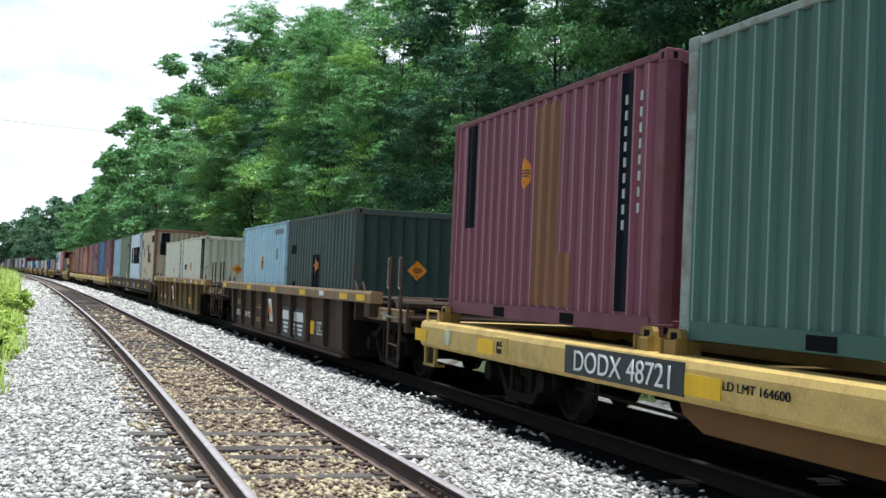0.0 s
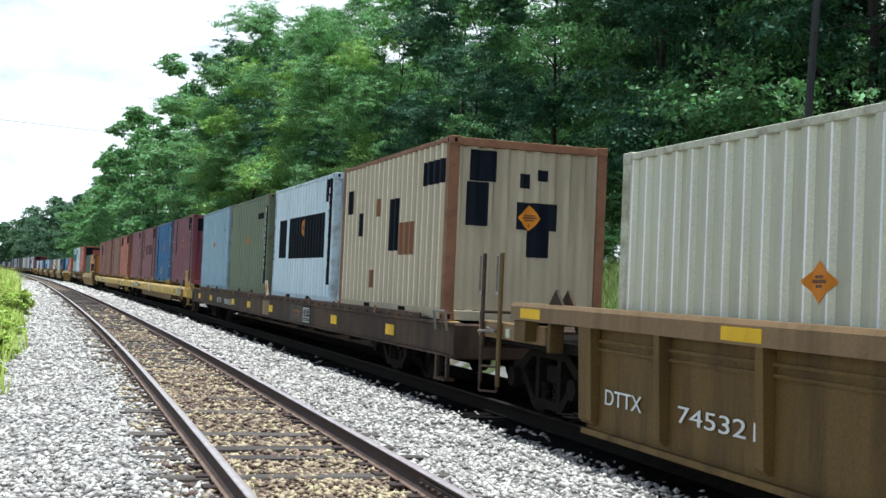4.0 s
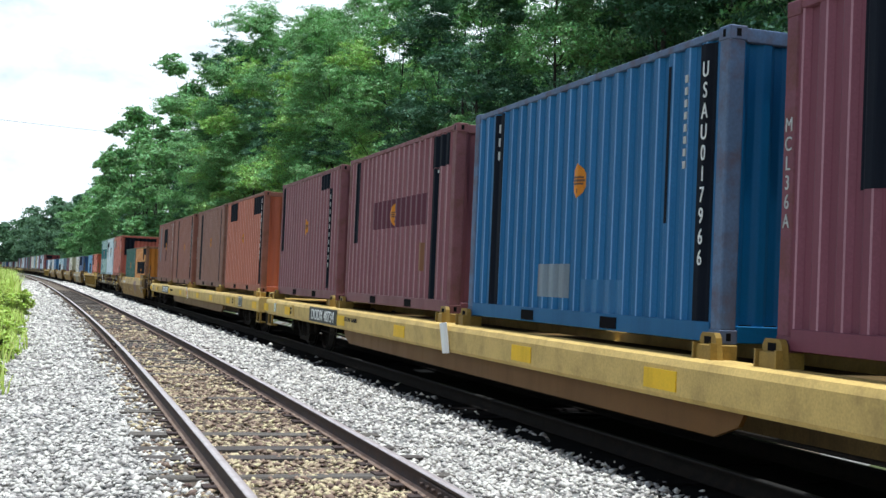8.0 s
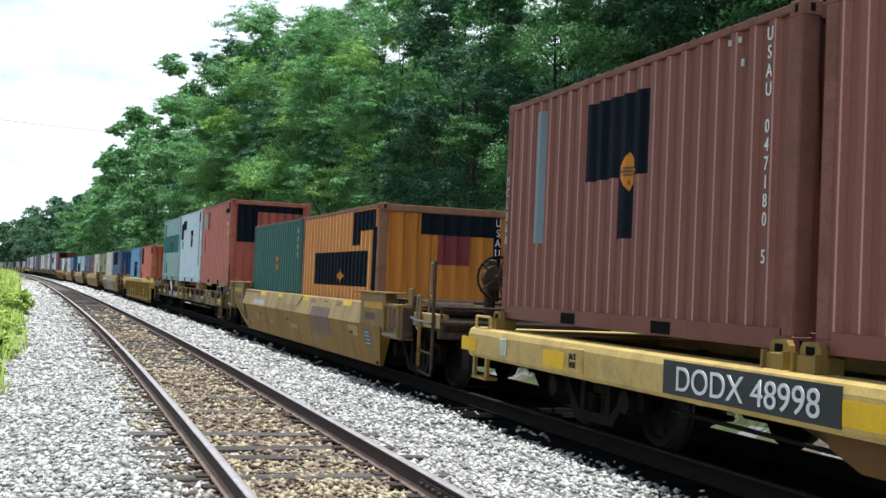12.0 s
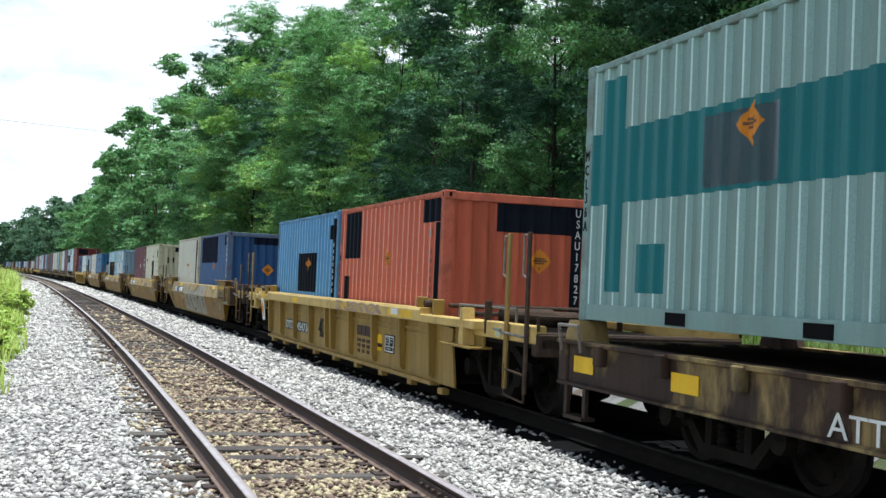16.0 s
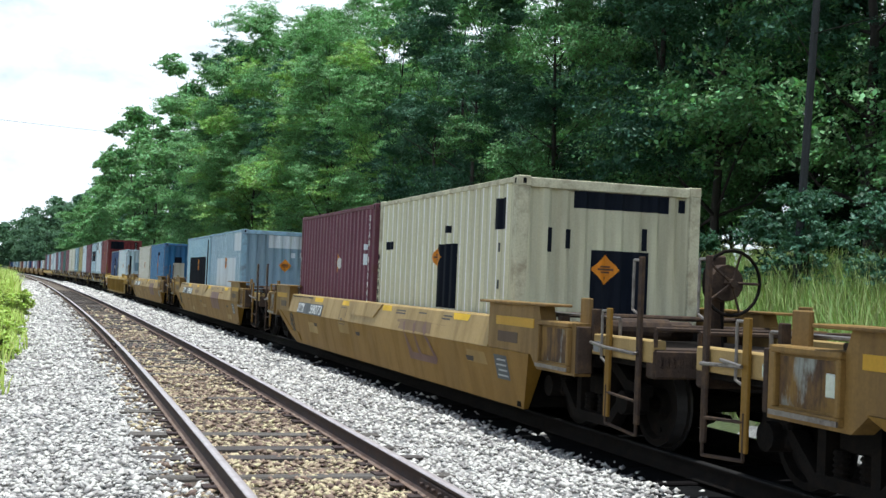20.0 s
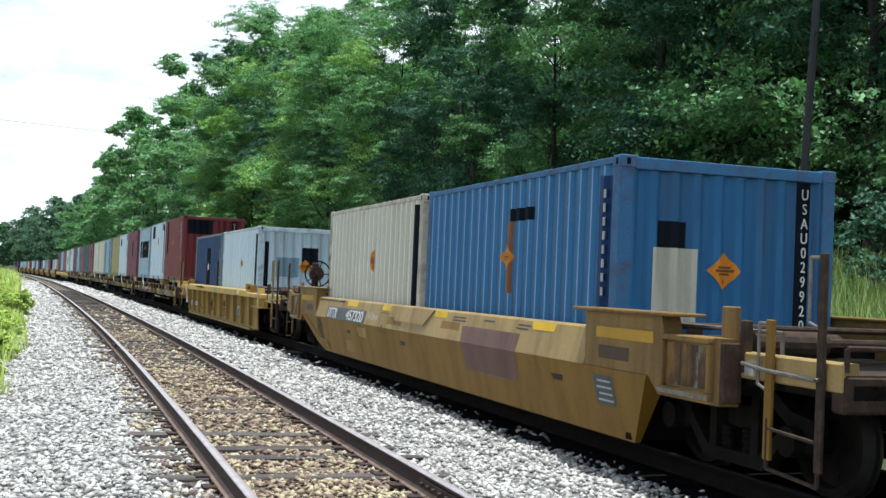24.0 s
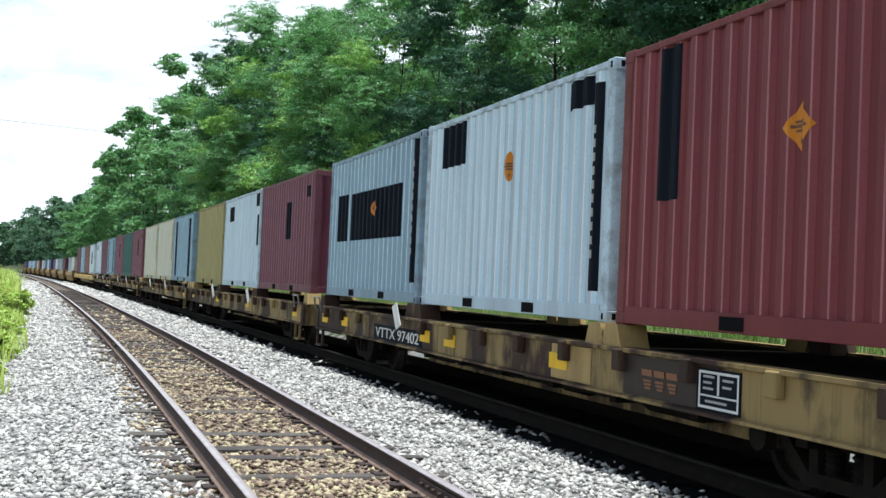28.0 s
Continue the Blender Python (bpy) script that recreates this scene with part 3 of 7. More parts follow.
def make_tree(name, label, seed, height, radius, low, clumps, per, leaf, mats, conic=0.0):
    """A tapered trunk with limbs, and a crown of many leaves gathered on the limbs' ends."""
    rng = np.random.default_rng(seed)
    base = new(name)
    tagged(base, label, "tree")
    base["height"] = float(height)
    V, F = [], []

    def add(points, radii, n=7):
        v, f = tube(points, radii, n)
        k = len(V)
        V.extend(v)
        F.extend([tuple(i + k for i in q) for q in f])

    lean = rng.normal(0, 0.25, 2)
    trunk = [(lean[0] * h ** 1.3 + rng.normal(0, 0.08), lean[1] * h ** 1.3 + rng.normal(0, 0.08), h * height * 0.93) for h in np.linspace(0, 1, 9)]
    add([(trunk[0][0], trunk[0][1], -0.4)] + trunk, [height * 0.011] + list(height * 0.009 * np.linspace(1, 0.1, 9)), 8)
    cents, spreads, bough = [], [], []
    per_bough = 1 if conic else 5
    for i in range(clumps):
        j = i // per_bough
        if i % per_bough == 0:
            h = low + (1 - low) * (i + per_bough * rng.random()) / clumps
            k = min(0.99, (h - low) / (1 - low))
            env = radius * ((1 - k) ** 0.75 * 1.05 if conic else (1.18 * (1 - k ** 3.0) ** 0.75 * (0.44 + 0.56 * min(1.0, k * 2.0))))
            env *= rng.uniform(0.72, 1.22) if conic else rng.uniform(0.80, 1.12)
            a = rng.uniform(0, 6.283) if conic else j * 2.4 + rng.uniform(-0.5, 0.5)
            r = env * (math.sqrt(rng.uniform(0.12, 1.0)) if conic else rng.uniform(0.50, 0.92))
            foot = trunk[min(8, int(h * 8.6))]
            hub = np.array([foot[0] + r * math.cos(a), foot[1] + r * math.sin(a), min(h, 0.94) * height])
            root = np.array(trunk[min(8, max(1, int((h - 0.10) * 8.6)))])
            mid = (root + hub) / 2 + rng.normal(0, 0.25, 3) + (0, 0, -0.1 * r)
            add([root, mid, hub], [0.03 + height * 0.0028 * (1 - k), 0.025 + 0.025 * (1 - k), 0.012], 5)
        if conic:
            tip = hub + rng.normal(0, 0.2, 3)
            wide = radius * 0.34 * rng.uniform(0.6, 1.3) * (1 - 0.45 * k)
        else:
            # the clumps of a bough sit over its rounded top and outer side
            t = rng.uniform(0, 6.283)
            q = radius * 0.42 * (1 - 0.25 * k) * rng.uniform(0.2, 1.0)
            out = np.array([math.cos(a), math.sin(a), 0]) * radius * 0.12
            tip = hub + out + np.array([q * math.cos(t), q * math.sin(t), 0.42 * radius * (1 - (q / (0.42 * radius)) ** 2) + rng.normal(0, 0.35) - 0.15 * radius])
            wide = radius * 0.31 * rng.uniform(0.6, 1.25) * (1 - 0.30 * k)
        cents.append(tip)
        spreads.append(wide)
        bough.append(j)
    cents, spreads = np.array(cents), np.array(spreads)
    piece("trunk", mesh_of("trunk", V, F, [BARK], smooth=True), base)
    LV, LF = leaf_cloud(rng, cents, spreads, per, leaf)
    pick = np.where(rng.random(clumps) < 0.55, 0, rng.integers(0, len(mats), clumps))
    pick = pick[np.array(bough)]
    slot = np.repeat(pick, len(LF) // clumps)
    piece("crown", fast_mesh("crown", LV, LF, mats, slot), base)
    return base


EDGE = "tall leafy green broadleaf tree at the wood's edge"
TREE_KINDS = [
    make_tree("broadleaf_tree", EDGE, 11, 25, 5.6, 0.05, 100, 1120, 0.080, [LEAF, BRIGHT_LEAF, LEAF_DEEP]),
    make_tree("broadleaf_tree", EDGE, 12, 22, 5.2, 0.03, 95, 1120, 0.078, [LEAF, BRIGHT_LEAF, LEAF_DEEP]),
    make_tree("broadleaf_tree", EDGE, 13, 27, 5.6, 0.06, 100, 1120, 0.080, [LEAF, BRIGHT_LEAF]),
    make_tree("broadleaf_tree", "young leafy green tree at the wood's edge", 14, 15, 4.4, 0.03, 70, 900, 0.072, [BRIGHT_LEAF, LEAF, LEAF_DEEP]),
    make_tree("broadleaf_tree", "tall dark green broadleaf tree in the wood", 15, 24, 5.8, 0.09, 90, 960, 0.092, [LEAF_DEEP, LEAF]),
    make_tree("pine_tree", "tall dark green pine with a ragged crown", 16, 27, 3.6, 0.22, 80, 560, 0.09, [NEEDLE, LEAF_DEEP], conic=1.0),
    make_tree("broadleaf_tree", "tall broadleaf tree with a high bright crown", 17, 22, 4.8, 0.30, 62, 1000, 0.080, [LEAF, BRIGHT_LEAF]),
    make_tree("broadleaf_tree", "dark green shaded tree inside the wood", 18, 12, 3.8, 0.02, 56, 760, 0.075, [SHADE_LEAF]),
]
FAR_KINDS = [
    make_tree("broadleaf_tree", "distant leafy green tree beside the line", 21, 24, 5.2, 0.05, 52, 420, 0.18, [LEAF, LEAF_DEEP]),
    make_tree("broadleaf_tree", "distant leafy green tree beside the line", 22, 21, 5.0, 0.05, 50, 420, 0.18, [LEAF, LEAF]),
    make_tree("broadleaf_tree", "shaded dark green broadleaf tree deep in the wood", 26, 22, 5.2, 0.04, 52, 420, 0.18, [SHADE_LEAF]),
    make_tree("pine_tree", "distant dark green pine beside the line", 23, 25, 3.9, 0.25, 50, 170, 0.21, [NEEDLE, LEAF_DEEP], conic=1.0),
]
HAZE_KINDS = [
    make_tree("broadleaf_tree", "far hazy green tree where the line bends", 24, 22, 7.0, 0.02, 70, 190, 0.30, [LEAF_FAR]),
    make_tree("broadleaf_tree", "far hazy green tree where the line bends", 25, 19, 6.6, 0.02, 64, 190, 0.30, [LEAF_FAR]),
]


SWAYING = []


def plant():
    """The wood along the far side of the line, and the woods in the distance."""
    rnd = random.Random(9)
    first = set()

    def put(kinds, weights, s, off, k, group):
        src = rnd.choices(kinds, weights)[0]
        z = float(ground_z(np.array(s), np.array(off))) - 0.1
        m = line_pose(s, off, z) @ Matrix.Rotation(rnd.uniform(0, 6.28), 4, "Z") @ Matrix.Rotation(rnd.uniform(-0.03, 0.03), 4, "X")
        if src.name not in first:
            first.add(src.name)
            src.scale = (k, k, k)
            src.matrix_basis = m @ Matrix.Diagonal((k, k, k, 1))
            src["group"] = group
            return src
        ob = copy_thing(src, m)
        ob.scale = (k, k, k * rnd.uniform(0.93, 1.07))
        ob["group"] = group
        return ob

    def size_for(kinds, weights, want):
        src = rnd.choices(kinds, weights)[0]
        return [src], [1], want / float(src["height"])

    g = "trees of the wood along the line"
    for row, (o0, o1, step) in enumerate(((16.3, 20.0, 5.5), (22.5, 27.5, 5.6), (30, 36, 7.0))):
        s = 8.0 + row * 2
        while s < 132:
            o = rnd.uniform(o0, o1)
            if s < 39:
                # the near wood is tall; the shade under its high crowns is in leaf colour
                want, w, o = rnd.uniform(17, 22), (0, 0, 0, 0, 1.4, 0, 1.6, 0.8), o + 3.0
            elif row == 0:
                want, w = min(19.5, max(13.5, 8.6 + 0.118 * s)) * rnd.uniform(0.84, 1.06), (4, 3, 3, 2, 1.6, 0.1, 0, 0)
            else:
                # rear rows lean to the deep leaf, so gaps look shaded
                want, w = min(19.5, max(15.5, 0.165 * s + 2)) * rnd.uniform(0.84, 1.05), (1.2, 0.8, 1.2, 0, 4, 0.6, 0, 0)
            if s < 34 and abs(math.degrees(math.atan2(o, s)) - 34.0) < 2.6:
                s += 2.6       # keep the trunks clear of the utility pole
            kinds, one, k = size_for(TREE_KINDS, w, want)
            tree = put(kinds, one, s, o, k, g)
            if row == 0 and 34 < s < 100:
                SWAYING.append(tree)
            s += step * rnd.uniform(0.75, 1.25)
    # low fillers whose dark leaf carries the shade inside the wood
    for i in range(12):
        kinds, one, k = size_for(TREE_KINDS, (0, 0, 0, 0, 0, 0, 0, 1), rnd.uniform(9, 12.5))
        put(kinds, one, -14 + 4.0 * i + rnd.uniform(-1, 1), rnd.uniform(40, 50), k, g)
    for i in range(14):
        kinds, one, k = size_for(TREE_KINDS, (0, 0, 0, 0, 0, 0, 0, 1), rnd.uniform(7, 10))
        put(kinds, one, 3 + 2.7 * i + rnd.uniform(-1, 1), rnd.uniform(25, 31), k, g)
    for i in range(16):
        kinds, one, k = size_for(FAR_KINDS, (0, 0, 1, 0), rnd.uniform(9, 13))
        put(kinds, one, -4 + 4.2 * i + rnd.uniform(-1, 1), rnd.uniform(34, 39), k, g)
    for i in range(14):
        kinds, one, k = size_for(FAR_KINDS, (3, 3, 0, 0), rnd.uniform(16.5, 20.5))
        put(kinds, one, 48 + 5.0 * i + rnd.uniform(-1, 1), rnd.uniform(37, 44), k, g)
    for s, o, want in ((106, 18.5, 23.5), (112, 19.5, 21.0), (78, 18.5, 18.5), (95, 22.5, 20.5), (122, 18.0, 22.0)):
        kinds, one, k = size_for(TREE_KINDS, (3, 2, 3, 0, 0, 0, 0, 0), want)
        put(kinds, one, s, o, k, g)
    g = "distant trees beside the line"
    for s, o, want in ((150, 18.0, 26.0), (158, 20.0, 22.0), (186, 18.0, 25.0), (215, 18.5, 26.0), (235, 18.0, 23.0)):
        kinds, one, k = size_for(FAR_KINDS, (1, 1, 0, 0), want)
        put(kinds, one, s, o, k, g)
    for row, (o0, o1, step) in enumerate(((15.5, 19.0, 6.0), (22, 30, 8))):
        s = 134.0 + 3 * row
        while s < 330:
            kinds, one, k = size_for(FAR_KINDS, (4, 3, 0, 1.0), rnd.uniform(14.0, 19.0))
            put(kinds, one, s, rnd.uniform(o0, o1), k, g)
            s += step * rnd.uniform(0.8, 1.3) * (1 + s / 500)
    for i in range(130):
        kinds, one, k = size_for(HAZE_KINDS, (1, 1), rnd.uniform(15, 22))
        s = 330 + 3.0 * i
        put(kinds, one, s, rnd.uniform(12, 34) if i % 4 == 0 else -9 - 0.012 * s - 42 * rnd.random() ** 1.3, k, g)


plant()


# ---------------------------------------------------------------- verge: grass, weeds, bushes, poles
def blades(name, label, mat, n, s0, s1, o0, o1, h0, h1, width, seed, clump=0.0, keep=None):
    """Tall grass: bent blades, each of three faces' width at the foot and a point."""
    rng = np.random.default_rng(seed)
    s, o = rng.uniform(s0, s1, n), rng.uniform(o0, o1, n)
    if clump:
        m = np.sin(s * 1.1 + 2 * np.sin(o * 0.9)) + np.sin(o * 2.1 + s * 0.35) + rng.normal(0, 0.5, n)
        k = m > -clump
        s, o = s[k], o[k]
    if keep is not None:
        k = keep(s, o)
        s, o = s[k], o[k]
    n = len(s)
    p = many_along(s, o, ground_z(s, o) - 0.03)
    a, hgt, bend = rng.uniform(0, 6.28, n), rng.uniform(h0, h1, n), rng.uniform(0.1, 0.55, n)
    d = np.stack([np.cos(a), np.sin(a), 0 * a], -1)
    q = np.stack([-np.sin(a), np.cos(a), 0 * a], -1) * (width * rng.uniform(0.6, 1.4, n))[:, None]
    up = np.array([0, 0, 1.0])
    mid = p + d * (hgt * bend * 0.3)[:, None] + up * (hgt * 0.6)[:, None]
    tip = p + d * (hgt * bend)[:, None] + up * (hgt * (1.05 - 0.35 * bend))[:, None]
    V = np.stack([p - q, p + q, mid + q * 0.8, mid - q * 0.8, tip + q * 0.1, tip - q * 0.1], 1).reshape(-1, 3)
    i = 6 * np.arange(n)[:, None]
    F = np.concatenate([i + [0, 1, 2, 3], i + [3, 2, 4, 5]], 0)
    tagged(new(name, fast_mesh(name, V, F, [mat])), label, "grass", kind="stuff")


blades("bank_grass", "tall sunlit green grass on the bank behind the train", GRASS, 120000, 9, 75, 10.1, 17.5, 0.30, 1.15, 0.0095, 31, 1.7)
blades("seeding_grass", "tall pale seeding grass on the bank behind the train", DRY_GRASS, 22000, 9, 60, 10.4, 16.5, 0.7, 1.55, 0.007, 34, 0.6)
blades("verge_grass", "bright green weeds and grass beside the gravel", WEED, 30000, 16.8, 60, -5.5, -0.05, 0.10, 0.52, 0.018, 32, 1.3,
       lambda s, o: o < -0.58 - 0.003 * s + 0.18 * np.sin(s * 0.5) - np.abs(np.sin(s * 91.7 + o * 57.3)) ** 2 * 0.55)
blades("far_verge_grass", "bright green weeds along the gravel's edge", WEED, 14000, 60, 190, -8, -0.8, 0.5, 1.9, 0.035, 33, 0.8,
       lambda s, o: o < -0.40 - 0.008 * s)


def bush(label, seed, s, off, height, radius, mat, leaf=0.042, clumps=44, per=330, name="bush"):
    rng = np.random.default_rng(seed)
    base = new(name)
    tagged(base, label, "bush", "bushes along the line")
    z = float(ground_z(np.array(s), np.array(off)))
    base.matrix_basis = line_pose(s, off, z)
    V, F = [], []
    cents = []
    for i in range(clumps):
        a, r, k = rng.uniform(0, 6.28), radius * math.sqrt(rng.random()), rng.uniform(0.15, 1)
        tip = np.array([r * math.cos(a) * (1.1 - 0.5 * k), r * math.sin(a) * (1.1 - 0.5 * k), height * k])
        cents.append(tip)
        if i % 2 == 0:
            v, f = tube([(tip[0] * 0.15, tip[1] * 0.15, -0.1), tip * (0.6, 0.6, 0.6), tip], [0.025, 0.014, 0.006], 5)
            n = len(V)
            V.extend(v)
            F.extend([tuple(j + n for j in q) for q in f])
    piece("stem", mesh_of("stem", V, F, [BARK]), base)
    LV, LF = leaf_cloud(rng, np.array(cents), np.full(clumps, radius * 0.20), per, leaf)
    piece("foliage", fast_mesh("foliage", LV, LF, [mat]), base)
    return base


for i, (s, off, hh, rr) in enumerate(((14.5, 14.6, 1.9, 1.3), (17.5, 14.9, 2.3, 1.6), (24, 13.6, 1.6, 1.3), (29, 13.4, 2.0, 1.5), (35, 13.2, 2.2, 1.6),
                                     (42, 12.6, 1.8, 1.4), (12.2, 14.0, 2.8, 1.8), (50, 13.2, 2.4, 1.8), (21.0, 15.0, 2.4, 1.6))):
    bush("leafy green bush on the grassy bank", 60 + i, s, off, hh, rr, LEAF_DEEP if i % 3 else LEAF)
for i, (s, off, hh, rr) in enumerate(((21.5, -1.25, 0.42, 0.45), (25.5, -1.2, 0.50, 0.5), (24.5, -2.25, 1.1, 0.9), (34, -1.3, 0.7, 0.7), (48, -1.2, 0.9, 0.9), (31, -2.3, 1.5, 1.2), (43, -3.0, 1.9, 1.6), (60, -3.4, 2.2, 1.9), (85, -4.2, 2.6, 2.2))):
    bush("bright green weedy bush beside the gravel", 80 + i, s, off, hh, rr, WEED, leaf=0.04 if hh > 0.8 else 0.026)


def utility_pole(s, off, height, arm=True):
    base = new("utility_pole")
    tagged(base, "dark weathered wooden utility pole before the trees", "utility pole", "poles along the line")
    base.matrix_basis = line_pose(s, off, float(ground_z(np.array(s), np.array(off))) - 0.2) @ Matrix.Rotation(radians(2.6), 4, "Y")
    bm = bmesh.new()
    bmesh.ops.create_cone(bm, cap_ends=True, segments=14, radius1=0.088, radius2=0.066, depth=height, matrix=Matrix.Translation((0, 0, height / 2)))
    part("pole", bm, POLE_WOOD, base)
    part("cross_arm", boxes((-1.2, 1.2, -0.06, 0.06, height - 0.75, height - 0.62), bevel=0.01), POLE_WOOD, base)
    for x in (-1.05, -0.4, 0.4, 1.05):
        bm = bmesh.new()
        rod(bm, (x, 0, height - 0.62), (x, 0, height - 0.45), 0.04, 8)
        part("insulator", bm, GLASS_LENS, base)
    return base


POLES = ((20.6, 14.36), (-32.0, 14.8))
for s, off in POLES:
    utility_pole(s, off, 12.5)
utility_pole(86.0, -42.0, 13.0)
utility_pole(104.0, 34.0, 12.0)


def wire(a, b, sag, r=0.012):
    n = 14
    pts = [Vector(a).lerp(Vector(b), i / n) - Vector((0, 0, sag * 4 * (i / n) * (1 - i / n))) for i in range(n + 1)]
    V, F = tube([tuple(p) for p in pts], [r] * (n + 1), 5)
    tagged(new("power_line", mesh_of("power_line", V, F, [IRON])), "thin dark overhead power line wire", "wire", "overhead wires")


for (sa, oa), (sb, ob_) in ((POLES[1], POLES[0]),):
    for dx in (-1.05, 1.05):
        wire(along(sa, oa + dx, 12.1), along(sb, ob_ + dx, 12.1), 0.9)
wire(along(20.6, 14.6, 7.0), along(-32.0, 14.8, 7.2), 0.6)
wire(along(86, -42.0, 13.6), along(104, 34.0, 12.9), 0.7, 0.014)
# ---------------------------------------------------------------- containers
CL, CW, CH = 6.058, 2.438, 2.591


def waves(p0, p1, pitch, depth):
    """The breakpoints (p, depth) of a corrugated sheet from p0 to p1."""
    n = max(1, round((p1 - p0) / pitch))
    w = (p1 - p0) / n
    pts = [(p0, 0.0)]
    for i in range(n):
        a = p0 + i * w
        pts += [(a + 0.125 * w, 0.0), (a + 0.165 * w, 0.10 * depth), (a + 0.335 * w, 0.90 * depth), (a + 0.375 * w, depth),
                (a + 0.625 * w, depth), (a + 0.665 * w, 0.90 * depth), (a + 0.815 * w, 0.14 * depth), (a + 0.875 * w, 0.0)]
    pts.append((p1, 0.0))
    return pts


SIDE_WAVE = waves(-CL / 2 + 0.15, CL / 2 - 0.15, 0.279, 0.044)
END_WAVE = waves(-CW / 2 + 0.14, CW / 2 - 0.14, 0.250, 0.040)


def sheet(wave, lo, hi, lift, place, p0=None, p1=None, thick=0.0):
    """Strips of a corrugated sheet between lo(p) and hi(p), lifted off it, mapped by place(p, q, z)."""
    p0, p1 = (wave[0][0] if p0 is None else p0), (wave[-1][0] if p1 is None else p1)
    wp, wq = [w[0] for w in wave], [w[1] for w in wave]
    cuts = sorted({p0, p1, *[p for p in wp if p0 < p < p1], *[c for c in extra_cuts(lo) if p0 < c < p1]})
    V, F = [], []
    for p in cuts:
        q = float(np.interp(p, wp, wq)) - lift
        V += [place(p, q, lo(p)), place(p, q, hi(p))]
    for i in range(len(cuts) - 1):
        F.append((2 * i, 2 * i + 2, 2 * i + 3, 2 * i + 1))
    return V, F


def extra_cuts(fn):
    """Extra breakpoints that a shape asks for."""
    return fn.cuts if isinstance(fn, Shape) else ()


class Shape:
    """An edge of a painted shape as a function of the place along the wall."""

    def __init__(self, f, cuts=()):
        self.f, self.cuts = f, tuple(cuts)

    def __call__(self, p):
        return self.f(p)


def level(z):
    return Shape(lambda p: z)


def on_side(sgn):
    return lambda p, q, z: (sgn * (CW / 2 - 0.012 - q), p, z)


def on_end(sgn):
    return lambda p, q, z: (p, sgn * (CL / 2 - 0.03 - q), z)


CASTING = {}


def casting_mesh(mat):
    if mat.name not in CASTING:
        bm = bmesh.new()
        box(bm, -0.082, 0.082, -0.089, 0.089, -0.059, 0.059, bevel=0.008)
        me = bpy.data.meshes.new("corner_casting")
        bm.to_mesh(me)
        bm.free()
        me.materials.append(mat)
        CASTING[mat.name] = me
    return CASTING[mat.name]


def one_mesh(key, build, mat, store={}):
    """One shared mesh for alike parts in one paint."""
    k = (key, mat.name)
    if k not in store:
        bm = build()
        me = bpy.data.meshes.new(key)
        bm.to_mesh(me)
        bm.free()
        me.materials.append(mat)
        store[k] = me
    return store[k]


def strips(name, wave, lo, hi, lift, place, mat, parent, p0=None, p1=None, label=""):
    V, F = sheet(wave, lo, hi, lift, place, p0, p1)
    return piece(name, mesh_of(name, V, F, [mat]), parent, label=label)


def sheet_mesh(key, wave, lo, hi, place, mat, glint_mat, pale, store={}):
    """A corrugated wall; each ridge has a painted highlight on its leading edge and a lit-toned flank."""
    k = (key, mat.name)
    if k not in store:
        V, F = sheet(wave, level(lo), level(hi), 0.0, place)
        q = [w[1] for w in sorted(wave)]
        store[k] = mesh_of(key, V, F, [mat, glint_mat, pale], [1 if 0.004 < q[i] - q[i + 1] < 0.008 and q[i + 1] < 0.001 else 2 if q[i] - q[i + 1] > 0.012 else 0 for i in range(len(F))])
    return store[k]


def diamond(parent, wave, place, pc, zc, r, mat, mark_mat):
    """A placard pasted on the corrugation, point up, with a dark mark."""
    lo = Shape(lambda p: zc - max(0.0, r - abs(p - pc)), (pc,))
    hi = Shape(lambda p: zc + max(0.0, r - abs(p - pc)), (pc,))
    d = strips("placard", wave, lo, hi, 0.006, place, mat, parent, pc - r, pc + r, "orange diamond placard")
    for z, w, h in ((zc + 0.035, 0.42, 0.011), (zc + 0.002, 0.58, 0.013), (zc - 0.032, 0.36, 0.011)):
        strips("print_bar", wave, level(z - h), level(z + h), 0.009, place, mark_mat, d, pc - r * w, pc + r * w)
    strips("print_bar", wave, level(zc - 0.125), level(zc - 0.085), 0.009, place, mark_mat, d, pc - r * 0.05, pc + r * 0.05)
    return d


DECAL, PRINT = paint("decal"), surface("placard_print", (0.13, 0.050, 0.014), rough=0.6, vary=0.2, fine=30, bump=0.0)


